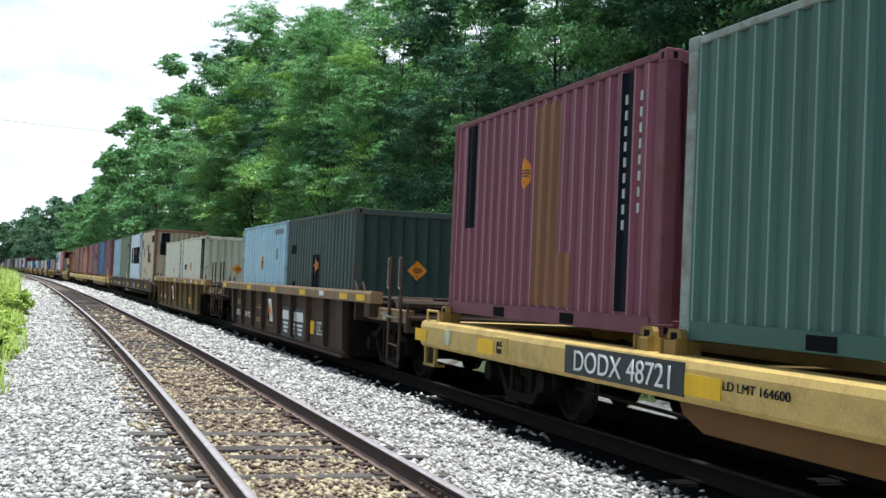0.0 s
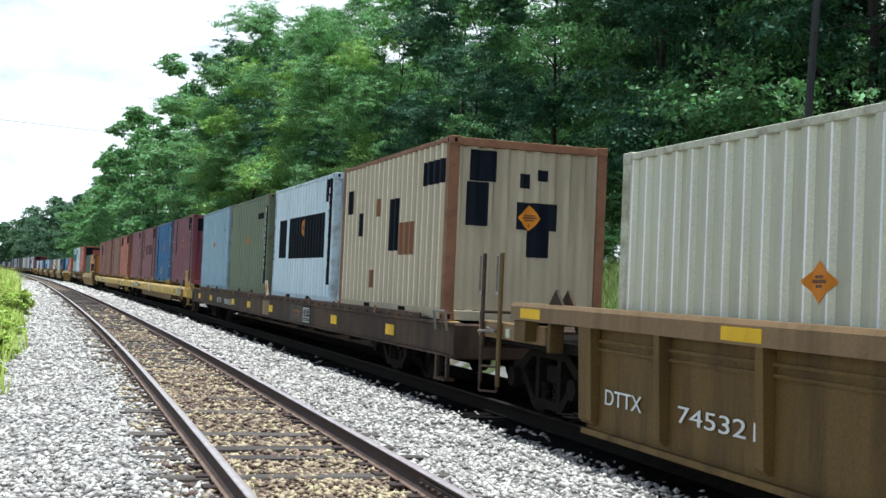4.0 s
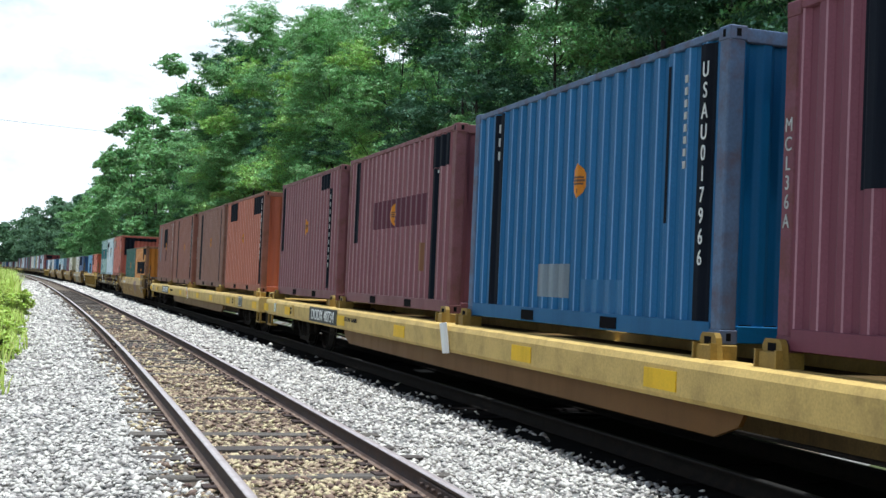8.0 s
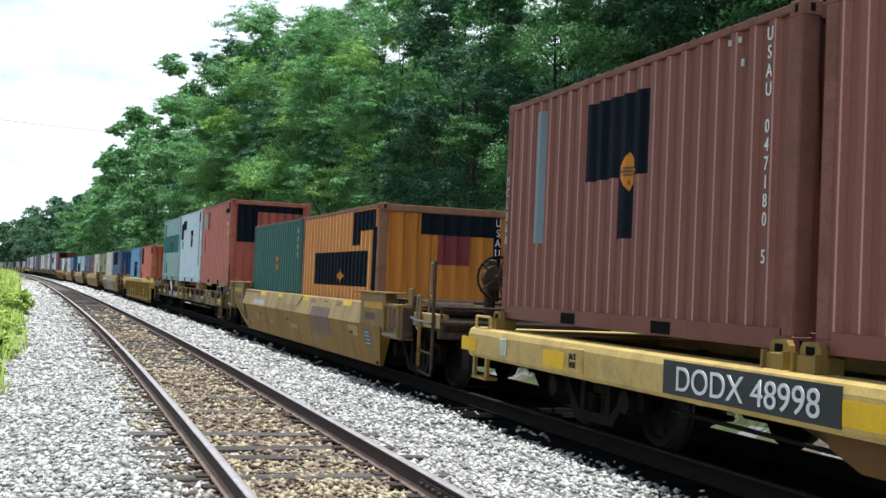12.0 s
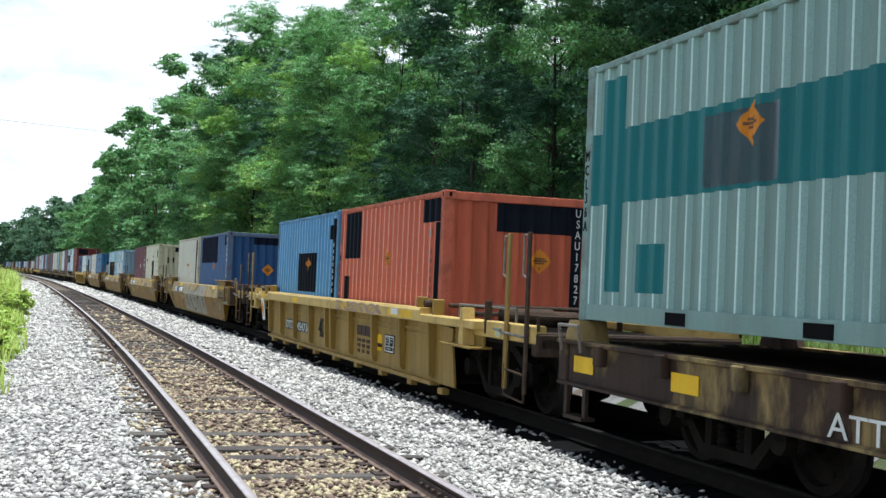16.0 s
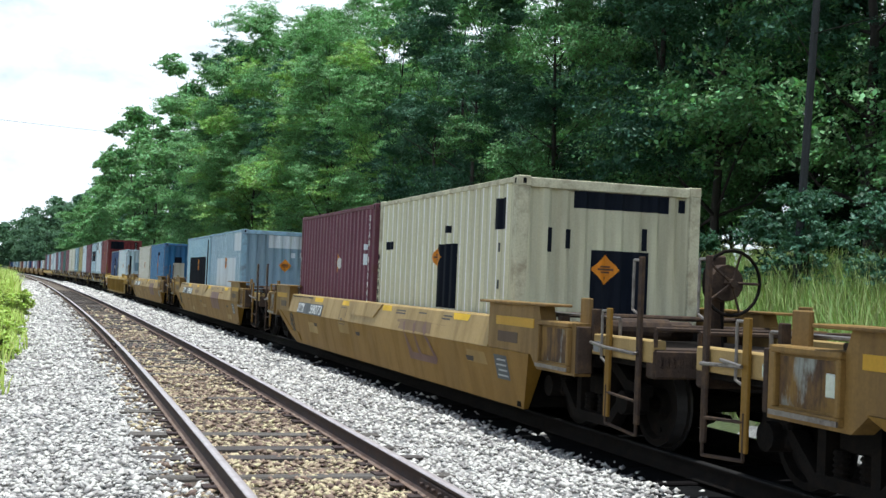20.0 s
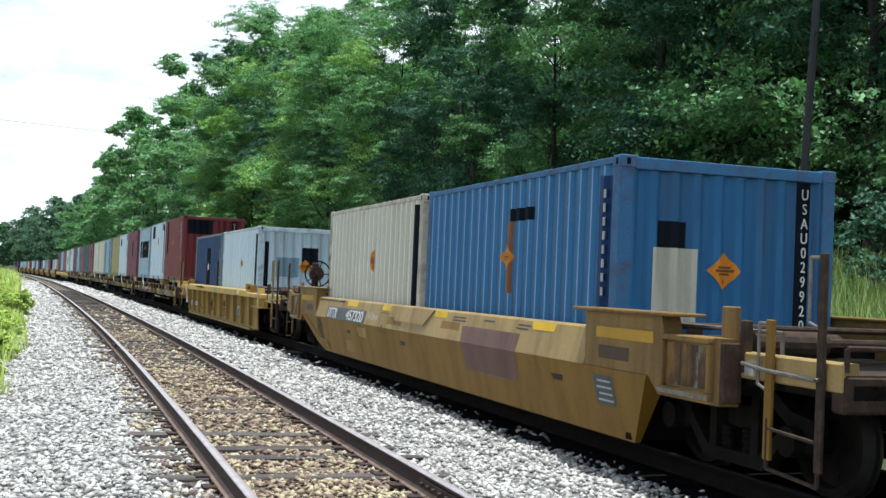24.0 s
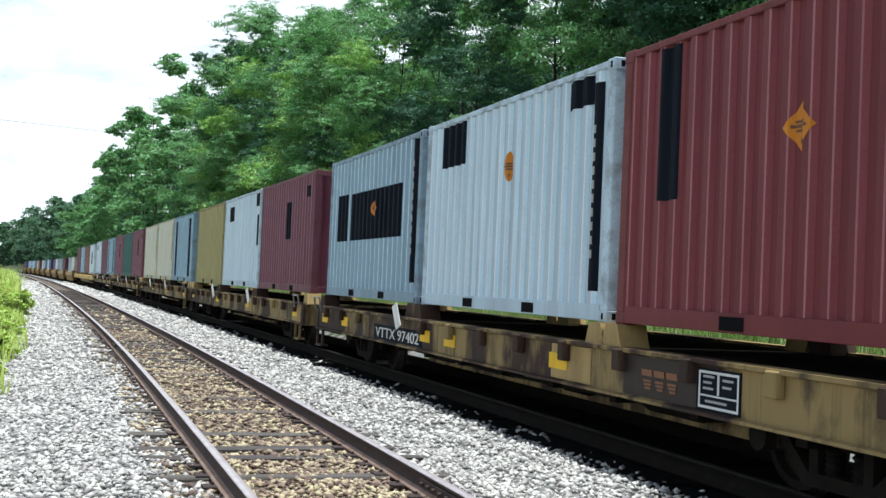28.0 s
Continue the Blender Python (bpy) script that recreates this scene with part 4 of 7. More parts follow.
def container(colour, label, side=(), front=(), side_marks=(), front_marks=(), column=None, front_column=None, bars=(), code="", tall=CH, near=True, post=None):
    """A 20-foot box: frame, corner castings, corrugated walls, painted-over patches, placards and writing.
    Places on the side count from its far end, on the front from its edge next to that side."""
    base = new("container")
    tagged(base, label, "container", "containers on the train")
    # base paint, painted ridge highlight, and lighter paint for the lit flanks
    mat, glint, pale = paint(colour), glint_paint(colour), faded(colour)
    frame_mat = worn_frame(post or colour)
    H = tall
    for sx in (-1, 1):
        piece("side_panel", sheet_mesh("side_panel%d%.2f" % (sx, H), SIDE_WAVE, 0.16, H - 0.06, on_side(sx), mat, glint, pale), base)
        piece("top_rail", one_mesh("top_rail%d%.2f" % (sx, H), lambda: boxes((sx * (CW / 2 - 0.07), sx * (CW / 2 - 0.004), -CL / 2 + 0.17, CL / 2 - 0.17, H - 0.075, H - 0.012), bevel=0.006), frame_mat), base)
        rail = piece("bottom_rail", one_mesh("bottom_rail%d" % sx, lambda: boxes((sx * (CW / 2 - 0.06), sx * (CW / 2 - 0.002), -CL / 2 + 0.17, CL / 2 - 0.17, 0.012, 0.172), bevel=0.005), mat), base)
        if sx < 0:
            for y in (-1.02, 1.02):
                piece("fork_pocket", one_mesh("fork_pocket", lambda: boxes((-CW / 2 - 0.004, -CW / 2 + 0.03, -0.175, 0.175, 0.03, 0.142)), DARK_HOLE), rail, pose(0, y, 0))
        for sy in (-1, 1):
            piece("corner_post", one_mesh("corner_post%d%d%.2f" % (sx, sy, H), lambda: boxes((sx * (CW / 2 - 0.15), sx * CW / 2, sy * (CL / 2 - 0.155), sy * (CL / 2 - 0.004), 0.11, H - 0.11), bevel=0.012), frame_mat), base)
            for z in (0.059, H - 0.059):
                c = piece("corner_casting", casting_mesh(frame_mat), base, pose(sx * (CW / 2 - 0.081), sy * (CL / 2 - 0.089), z))
                if sx < 0 and sy < 0 and near:
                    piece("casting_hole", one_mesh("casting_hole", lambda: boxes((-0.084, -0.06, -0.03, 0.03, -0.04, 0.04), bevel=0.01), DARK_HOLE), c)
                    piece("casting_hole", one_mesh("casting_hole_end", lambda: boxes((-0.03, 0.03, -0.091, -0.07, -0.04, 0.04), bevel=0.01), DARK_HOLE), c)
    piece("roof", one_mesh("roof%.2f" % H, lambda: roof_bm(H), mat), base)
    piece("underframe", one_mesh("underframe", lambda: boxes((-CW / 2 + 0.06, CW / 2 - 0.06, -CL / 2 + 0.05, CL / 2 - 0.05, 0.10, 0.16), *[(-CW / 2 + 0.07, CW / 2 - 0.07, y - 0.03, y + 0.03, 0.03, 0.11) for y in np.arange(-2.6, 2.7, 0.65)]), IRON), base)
    for sy, nm in ((-1, "front_wall"), (1, "rear_wall")):
        w = piece(nm, sheet_mesh("%s%.2f" % (nm, H), END_WAVE, 0.12, H - 0.10, on_end(sy), mat, mat, mat), base)
        piece("header", one_mesh("header%d%.2f" % (sy, H), lambda: boxes((-CW / 2 + 0.16, CW / 2 - 0.16, sy * (CL / 2 - 0.07), sy * (CL / 2 - 0.006), H - 0.13, H - 0.015), bevel=0.006), frame_mat), base)
        piece("sill", one_mesh("sill%d" % sy, lambda: boxes((-CW / 2 + 0.16, CW / 2 - 0.16, sy * (CL / 2 - 0.07), sy * (CL / 2 - 0.006), 0.012, 0.15), bevel=0.006), mat), base)
    near_side, front_wall = on_side(-1), on_end(-1)
    for a0, a1, z0, z1, key in side:
        strips("painted_patch", SIDE_WAVE, level(max(z0, 0.17)), level(min(z1, H - 0.08)), 0.003, near_side, paint(key), base, max(CL / 2 - a1, SIDE_WAVE[0][0]), min(CL / 2 - a0, SIDE_WAVE[-1][0]))
    for b0, b1, z0, z1, key in front:
        strips("painted_patch", END_WAVE, level(max(z0, 0.16)), level(min(z1, H - 0.135)), 0.003, front_wall, paint(key), base, max(-CW / 2 + b0, END_WAVE[0][0]), min(-CW / 2 + b1, END_WAVE[-1][0]))
    for a, z, *torn in side_marks:
        d = diamond(base, SIDE_WAVE, near_side, CL / 2 - a, z, 0.185, DECAL, PRINT)
        if torn:
            # half of it has peeled off to the white backing
            pc = CL / 2 - a - 0.09
            strips("torn_paper", SIDE_WAVE, Shape(lambda p: z - 0.02 - max(0.0, 0.10 - abs(p - pc)), (pc,)), Shape(lambda p: z + max(0.0, 0.10 - abs(p - pc)), (pc,)), 0.012, near_side, paint("placard"), d, pc - 0.09, pc + 0.07, "torn white backing")
    for b, z in front_marks:
        diamond(base, END_WAVE, front_wall, -CW / 2 + b, z, 0.185, DECAL, PRINT)
    for a, z0, z1, n, key in bars:
        for i in range(n):
            z = z1 - (z1 - z0) * (i + 0.5) / n
            h = min(0.055, 0.3 * (z1 - z0) / n)
            part("print_bar", boxes((-CW / 2 + 0.001, -CW / 2 + 0.010, CL / 2 - a - 0.022, CL / 2 - a + 0.022, z - h, z + h)), paint("worngrey" if key == "letter" else key), base)
    if code:
        lettering("number_column", code, 0.15, paint("black" if sum(PAINT[colour]) > 0.45 else "worngrey"), base, side_frame(-CW / 2 - 0.004, CL / 2 - 0.08, 1.62), vertical=True)
    if column:
        body, a, z, size, key = column
        lettering("number_column", body, size, paint(key), base, side_frame(-CW / 2 + 0.004, CL / 2 - a, z), vertical=True)
    if front_column:
        body, b, z, size, key = front_column
        lettering("number_column", body, size, paint(key), base, Matrix.Translation((-CW / 2 + b, -CL / 2 + 0.024, z)), vertical=True)
    return base


def roof_bm(H):
    bm = bmesh.new()
    wave = waves(-CL / 2 + 0.1, CL / 2 - 0.1, 0.209, 0.02)
    V = [(x, p, H - 0.018 - q) for p, q in wave for x in (-CW / 2 + 0.06, CW / 2 - 0.06)]
    vs = [bm.verts.new(v) for v in V]
    for i in range(len(wave) - 1):
        bm.faces.new((vs[2 * i], vs[2 * i + 1], vs[2 * i + 3], vs[2 * i + 2]))
    return bm


# ---------------------------------------------------------------- running gear
WHEEL_R = 0.42


def wheel_bm():
    """A pair of wheels on an axle: tread, flange, dished plate."""
    bm = bmesh.new()
    rod(bm, (-0.95, 0, 0), (0.95, 0, 0), 0.075, 10)
    for sx in (-1, 1):
        sec = [(0.66, 0.10), (0.66, 0.34), (0.655, 0.445), (0.685, 0.45), (0.70, 0.42), (0.80, 0.405), (0.805, 0.34), (0.74, 0.32), (0.735, 0.16), (0.80, 0.13), (0.80, 0.09)]
        n = 20
        ring = []
        for k in range(n):
            a = 2 * math.pi * k / n
            ring.append([bm.verts.new((sx * x, r * math.cos(a), r * math.sin(a))) for x, r in sec])
        for k in range(n):
            for j in range(len(sec) - 1):
                f = [ring[k][j], ring[k][j + 1], ring[(k + 1) % n][j + 1], ring[(k + 1) % n][j]]
                bm.faces.new(f if sx > 0 else f[::-1])
        for k in range(5):
            a = 2 * math.pi * k / 5
            rod(bm, (sx * 0.735, 0.25 * math.cos(a), 0.25 * math.sin(a)), (sx * 0.75, 0.25 * math.cos(a), 0.25 * math.sin(a)), 0.03, 6)
    bmesh.ops.recalc_face_normals(bm, faces=bm.faces[:])
    return bm


def wheel_mesh(store=[]):
    if not store:
        bm = wheel_bm()
        me = bpy.data.meshes.new("wheelset")
        bm.to_mesh(me)
        bm.free()
        me.materials.append(IRON)
        me.materials.append(WHEEL_TREAD)
        for p in me.polygons:
            c = p.center
            r = math.hypot(c.y, c.z)
            if 0.37 < r and abs(c.x) > 0.6 and abs(p.normal.x) < 0.6:
                p.material_index = 1
        store.append(me)
    return store[0]


def frame_bm(sx):
    """A cast side frame: arched top member, sagging bottom member and columns, open between, with axle boxes."""
    bm = bmesh.new()
    x0, x1 = sx * 0.94, sx * 1.07
    prism(bm, [(-1.05, 0.50), (-0.72, 0.54), (-0.45, 0.70), (0.45, 0.70), (0.72, 0.54), (1.05, 0.50), (1.05, 0.60), (0.78, 0.64), (0.5, 0.80), (-0.5, 0.80), (-0.78, 0.64), (-1.05, 0.60)], x0, x1)
    prism(bm, [(-0.78, 0.50), (-0.42, 0.14), (0.42, 0.14), (0.78, 0.50), (0.66, 0.50), (0.36, 0.24), (-0.36, 0.24), (-0.66, 0.50)], x0, x1)
    for y in (-0.30, 0.30):
        box(bm, min(x0, x1) + 0.005, max(x0, x1) - 0.005, y - 0.05, y + 0.05, 0.22, 0.72)
    for y in (-0.86, 0.86):
        rod(bm, (sx * 0.93, y, 0.43), (sx * 1.17, y, 0.43), 0.115, 12)
        box(bm, min(x0, x1), max(x0, x1), y - 0.17, y + 0.17, 0.34, 0.56, bevel=0.03)
    return bm


def spring_bm(sx):
    """A coil spring as one ribbed column."""
    bm = bmesh.new()
    n, rings = 9, []
    for i in range(11):
        r = 0.068 if i % 2 else 0.05
        rings.append([bm.verts.new((sx * 1.0 + r * math.cos(6.283 * k / n), r * math.sin(6.283 * k / n), 0.21 + 0.022 * i)) for k in range(n)])
    for a, b in zip(rings[:-1], rings[1:]):
        for k in range(n):
            bm.faces.new((a[k], a[(k + 1) % n], b[(k + 1) % n], b[k]))
    return bm


ROLLING = []
STEEL_ROD = surface("bare_steel_rod", (0.22, 0.20, 0.18), rough=0.45, metal=0.5, vary=0.3, scale=6, fine=60, bump=0.05, dirt=(0.08, 0.05, 0.03), dirt_amount=0.4)


def truck(parent, y):
    """A four-wheel truck: bolster, two side frames with springs, two wheelsets that roll."""
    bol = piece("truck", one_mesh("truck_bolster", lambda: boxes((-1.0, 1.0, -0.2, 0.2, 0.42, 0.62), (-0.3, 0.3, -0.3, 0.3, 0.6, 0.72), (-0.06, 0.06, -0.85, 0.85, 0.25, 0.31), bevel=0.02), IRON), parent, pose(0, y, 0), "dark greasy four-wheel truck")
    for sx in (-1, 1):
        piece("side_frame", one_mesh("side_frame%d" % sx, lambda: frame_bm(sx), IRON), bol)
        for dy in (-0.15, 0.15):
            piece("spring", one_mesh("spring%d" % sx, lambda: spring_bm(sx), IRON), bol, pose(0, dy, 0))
    for wy in (-0.86, 0.86):
        w = piece("wheelset", wheel_mesh(), bol, pose(0, wy, WHEEL_R))
        ROLLING.append((w, parent, y + wy))
    return bol


def coupler(parent, sgn, y):
    bm = bmesh.new()
    box(bm, -0.08, 0.08, min(0, sgn * 0.62), max(0, sgn * 0.62), 0.68, 0.84, bevel=0.015)
    box(bm, -0.16, 0.12, sgn * 0.42 - 0.14, sgn * 0.42 + 0.14, 0.62, 0.90, bevel=0.04)
    box(bm, 0.05, 0.17, sgn * 0.55 - 0.10, sgn * 0.55 + 0.10, 0.64, 0.88, bevel=0.03)
    ob = part("coupler", bm, IRON, parent)
    ob.matrix_basis = pose(0, y, 0)
    hose = part("brake_hose", rods(0.022, [(0.35, 0, 0.7), (0.35, sgn * 0.2, 0.5), (0.3, sgn * 0.42, 0.36), (0.2, sgn * 0.6, 0.42)], n=6), IRON, parent)
    hose.matrix_basis = pose(0, y, 0)


def hand_wheel(parent, x, y, z, mat, r=0.28):
    bm, n = bmesh.new(), 20
    ring = [[bm.verts.new((x + (r + 0.017 * math.cos(t)) * math.cos(a), y + 0.017 * math.sin(t), z + (r + 0.017 * math.cos(t)) * math.sin(a)))
             for t in (2 * math.pi * j / 6 for j in range(6))] for a in (2 * math.pi * k / n for k in range(n))]
    for k in range(n):
        for j in range(6):
            bm.faces.new((ring[k][j], ring[(k + 1) % n][j], ring[(k + 1) % n][(j + 1) % 6], ring[k][(j + 1) % 6]))
    bmesh.ops.recalc_face_normals(bm, faces=bm.faces[:])
    rim = part("hand_wheel", bm, mat, parent, "spoked brake hand wheel")
    bm = bmesh.new()
    rod(bm, (x, y - 0.05, z), (x, y + 0.1, z), 0.04, 8)
    for k in range(5):
        a = 2 * math.pi * k / 5
        rod(bm, (x, y, z), (x + r * math.cos(a), y, z + r * math.sin(a)), 0.013, 6)
    part("spokes", bm, GEAR, rim)
    return rim


def ladder(parent, x, y, z0, z1, width, mat, rungs=4):
    """A ladder on a car's side corner: two uprights and rungs."""
    bm = bmesh.new()
    for dy in (0, width):
        rod(bm, (x, y + dy, z0), (x, y + dy, z1), 0.02, 6)
    for i in range(rungs):
        z = z0 + 0.02 + (z1 - z0 - 0.04) * i / max(1, rungs - 1)
        rod(bm, (x, y, z), (x, y + width, z), 0.016, 6)
    return part("ladder", bm, mat, parent)


def side_text(parent, body, y_left, z, size, key, x, squeeze=0.8):
    return lettering("car_number", body, size, paint(key), parent, side_frame(x, y_left, z), squeeze=squeeze)


def wide_text(parent, body, y_left, y_right, z0, z1, key, x):
    """Letters on a side, drawn out between y_left and y_right and from z0 to z1."""
    return lettering("car_number", body, z1 - z0, paint(key), parent, side_frame(x, y_left, z0), span=(y_left - y_right, z1 - z0))


def panel(name, parent, x, y0, y1, z0, z1, key, label="", lean=0.0):
    """A thin painted or pasted panel on a side."""
    return part(name, boxes((x - 0.004, x + 0.006, y0, y1, z0, z1)), paint(key), parent, label)


def flag(parent, x, y, z, lean=0.3, mark=True, w=0.26, h=0.40):
    """A white placard board hung askew on a car's side, with an orange diamond."""
    bm = boxes((-0.008, 0.008, -w / 2, w / 2, -h / 2, h / 2), bevel=0.004)
    b = part("placard_board", bm, paint("placard"), parent, "white placard board" + (" with an orange diamond" if mark else ""))
    b.matrix_basis = Matrix.Translation((x, y, z)) @ Matrix.Rotation(lean, 4, "X") @ Matrix.Rotation(-0.12, 4, "Y")
    if mark:
        bm = bmesh.new()
        r = w * 0.46
        prism(bm, [(-r, 0), (0, -r * 1.35), (r, 0), (0, r * 1.35)], -0.013, -0.0085)
        part("placard_diamond", bm, DECAL, b)
    return b





def scrawl(parent, x, y0, y1, z0, z1, key, seed, strokes=3, thick=0.018):
    """Sprayed scribble: loose round strokes on a side, each a ribbon of paint."""
    rnd = random.Random(seed)
    for k in range(strokes):
        ya, yb = y0 + (y1 - y0) * k / strokes, y0 + (y1 - y0) * (k + 0.9) / strokes
        cy, cz, ry, rz = (ya + yb) / 2, (z0 + z1) / 2, (yb - ya) / 2, (z1 - z0) / 2
        f, p = rnd.choice((1.0, 1.5, 2.0)), rnd.uniform(0, 6.28)
        pts = [Vector((cy + ry * math.sin(0.28 * i * f + p), cz + rz * 0.95 * math.cos(0.28 * i + p * 0.5))) for i in range(20)]
        bm = bmesh.new()
        row = []
        for i, q in enumerate(pts):
            d = pts[min(i + 1, 19)] - pts[max(i - 1, 0)]
            n = Vector((-d.y, d.x)).normalized() * thick * (0.7 + 0.3 * math.sin(i * 0.5))
            row.append((bm.verts.new((x - 0.0004 * i, q.x + n.x, q.y + n.y)), bm.verts.new((x - 0.0004 * i, q.x - n.x, q.y - n.y))))
        for (a1, b1), (a2, b2) in zip(row[:-1], row[1:]):
            bm.faces.new((a1, a2, b2, b1))
        x -= 0.001
        part("sprayed_stroke", bm, paint(key), parent, "sprayed graffiti stroke")


def emblem(parent, x, y_left, z0, z1, width, key):
    """A worn company emblem as plain slanting blocks, the lower half of each cut by thin stripes."""
    w, h = width / 3, z1 - z0
    for i in range(3):
        y = y_left - i * w
        bm = bmesh.new()
        zm = z0 + 0.55 * h
        prism(bm, [(y, z1), (y - w * 0.86, z1), (y - w * 0.92, zm + 0.02), (y - w * 0.06, zm + 0.02)], x - 0.004, x + 0.003)
        part("emblem_block", bm, paint(key), parent, "worn painted emblem block")
        for k in range(3):
            a, b = z0 + 0.55 * h * k / 3, z0 + 0.55 * h * (k + 0.62) / 3
            s0, s1 = 0.30 - 0.08 * k, 0.78 + 0.03 * k
            bm = bmesh.new()
            prism(bm, [(y - w * s0, b), (y - w * s1, b), (y - w * (s1 + 0.02), a), (y - w * (s0 + 0.03), a)], x - 0.004, x + 0.003)
            part("emblem_stripe", bm, paint(key), parent)


def data_block(parent, x, y_left, z0, z1, width, key="black"):
    """A stencilled data panel: a board with a frame of bars and lines of print."""
    b = panel("data_panel", parent, x, y_left - width, y_left, z0, z1, key, "dark data panel with white print")
    h = z1 - z0
    m = min(0.02, h * 0.06)
    rim = boxes(*[(x - 0.009, x - 0.004, y_left - width + m, y_left - m, zz, zz + m) for zz in (z0 + m, z1 - 2 * m)],
                *[(x - 0.0085, x - 0.004, y_left - f - m, y_left - f, z0 + m, z1 - m) for f in (m, width - 2 * m)])
    part("panel_rim", rim, paint("letter"), b)
    part("print_line", boxes((x - 0.009, x - 0.004, y_left - width * 0.93, y_left - width * 0.07, z0 + h * 0.34, z0 + h * 0.38)), paint("letter"), b)
    part("print_line", boxes((x - 0.009, x - 0.004, y_left - width * 0.52, y_left - width * 0.48, z0 + h * 0.40, z0 + h * 0.92)), paint("letter"), b)
    for f0, f1, g in ((0.14, 0.40, 0.78), (0.14, 0.34, 0.64), (0.14, 0.38, 0.50), (0.60, 0.84, 0.74), (0.60, 0.80, 0.58), (0.2, 0.7, 0.2)):
        part("print_line", boxes((x - 0.009, x - 0.004, y_left - width * f1, y_left - width * f0, z0 + h * g, z0 + h * (g + 0.055))), paint("worngrey"), b)


def yellow_flat(number, label, slots, placard=0, tall_grab=False):
    """A long yellow flat car with deep rounded side sills and pedestals for boxes; slots: the boxes' near ends from the car's middle."""
    base = new("flat_car")
    tagged(base, label, "flat car", "cars of the train")
    near_end, far_end = 14.05, 13.6
    mat = paint("yellow")
    sec = [(-1.38, 0.60), (-1.415, 0.64), (-1.42, 0.88), (-1.40, 0.94), (-1.35, 0.965), (-1.14, 0.965), (-1.12, 0.92), (-1.12, 0.60)]
    for sx in (-1, 1):
        bm = bmesh.new()
        beam(bm, [(-sx * x, z) for x, z in sec], -near_end, far_end)
        part("side_sill", bm, mat, base)
    bm = bmesh.new()
    prism(bm, [(-13.5, 0.86), (-13.5, 0.60), (-8.6, 0.58), (-7.4, 0.28), (7.4, 0.28), (8.6, 0.58), (13.2, 0.60), (13.2, 0.86)], -0.42, 0.42)
    part("centre_sill", bm, paint("ochre"), base)
    for sx in (-1, 1):
        bm = bmesh.new()
        prism(bm, [(-6.75, 0.66), (-6.6, 0.45), (-6.25, 0.33), (6.25, 0.33), (6.6, 0.45), (6.75, 0.66)], sx * 1.10, sx * 1.14)
        # dirty plate, its paint also darkened for the shade below the sill
        part("belly_web", bm, paint("belly"), base, "dirty ochre belly plate in shaded dark paint")
    for y in np.arange(-12.6, 12.7, 2.1):
        part("cross_beam", boxes((-1.13, 1.13, y - 0.06, y + 0.06, 0.55, 0.80)), mat, base)
    for sy in (-1, 1):
        Y = near_end if sy < 0 else far_end
        part("end_sill", boxes((-1.12, 1.12, min(sy * (Y - 0.25), sy * (Y + 0.22)), max(sy * (Y - 0.25), sy * (Y + 0.22)), 0.62, 0.93), bevel=0.02), paint("wellyellow"), base)
        part("end_deck", boxes((-1.13, 1.13, min(sy * (Y - 1.5), sy * (Y - 0.02)), max(sy * (Y - 1.5), sy * (Y - 0.02)), 0.935, 0.955)), mat, base)
        coupler(base, sy, sy * Y)
        truck(base, sy * 10.6)
        part("grab_iron", rods(0.016, [(-1.36, sy * (Y - 0.1), 0.95), (-1.36, sy * (Y - 0.1), 1.10), (-1.36, sy * (Y - 0.62), 1.10), (-1.36, sy * (Y - 0.62), 0.95)], n=6), mat, base)
        part("jacking_pad", boxes((-1.445, -1.41, sy * 10.3 - 0.17, sy * 10.3 + 0.17, 0.66, 0.90), bevel=0.008), mat, base)
    for y0 in slots:
        for y in (y0 + 0.06, y0 + CL - 0.06):
            for sx in (-1, 1):
                bm = bmesh.new()
                box(bm, sx * 1.18 - 0.15, sx * 1.18 + 0.10, y - 0.11, y + 0.11, 0.955, 1.085, bevel=0.008)
                prism(bm, [(y - 0.15, 0.955), (y + 0.15, 0.955), (y + 0.12, 1.14), (y + 0.09, 1.18), (y - 0.09, 1.18), (y - 0.12, 1.14)], sx * 1.235, sx * 1.29)
                for dy in (-0.13, 0.13):
                    prism(bm, [(y + dy - 0.012, 0.96), (y + dy + 0.012, 0.96), (y + dy + 0.012, 1.10), (y + dy - 0.012, 1.10)], sx * 1.29, sx * 1.35)
                p = part("pedestal", bm, paint("wellyellow"), base)
                if sx < 0:
                    part("pedestal_slot", boxes((-1.2945, -1.27, y - 0.05, y + 0.05, 1.09, 1.15)), DARK_HOLE, p)
    if number:
        panel("number_board", base, -1.424, 6.10, 8.50, 0.645, 0.925, "lettergrey", "dark board with the car's number")
        wide_text(base, number, 8.26, 6.32, 0.685, 0.885, "letter", -1.434)
    wide_text(base, "LD LMT 164600", 5.50, 4.62, 0.76, 0.83, "black", -1.430)
    for sy in (-1, 1):
        side_text(base, "JACK\nHERE", sy * 10.3 + 0.125, 0.785, 0.085, "black", -1.4485, 0.9)
        ya, yb = (-13.62, -14.02) if sy < 0 else (13.52, 13.08)
        part("step_hanger", boxes((-1.37, -1.33, ya - 0.035, ya + 0.035, 0.36, 0.62), (-1.37, -1.33, yb - 0.035, yb + 0.035, 0.36, 0.62), (-1.38, -1.22, yb - 0.035, ya + 0.035, 0.335, 0.37)), paint("wellyellow"), base)
    part("reflector_plate", boxes((-1.436, -1.418, 12.25, 12.45, 0.68, 0.88), bevel=0.006), GLASS_LENS, base)
    data_block(base, -1.424, -11.12, 0.65, 0.92, 0.52, "lettergrey")
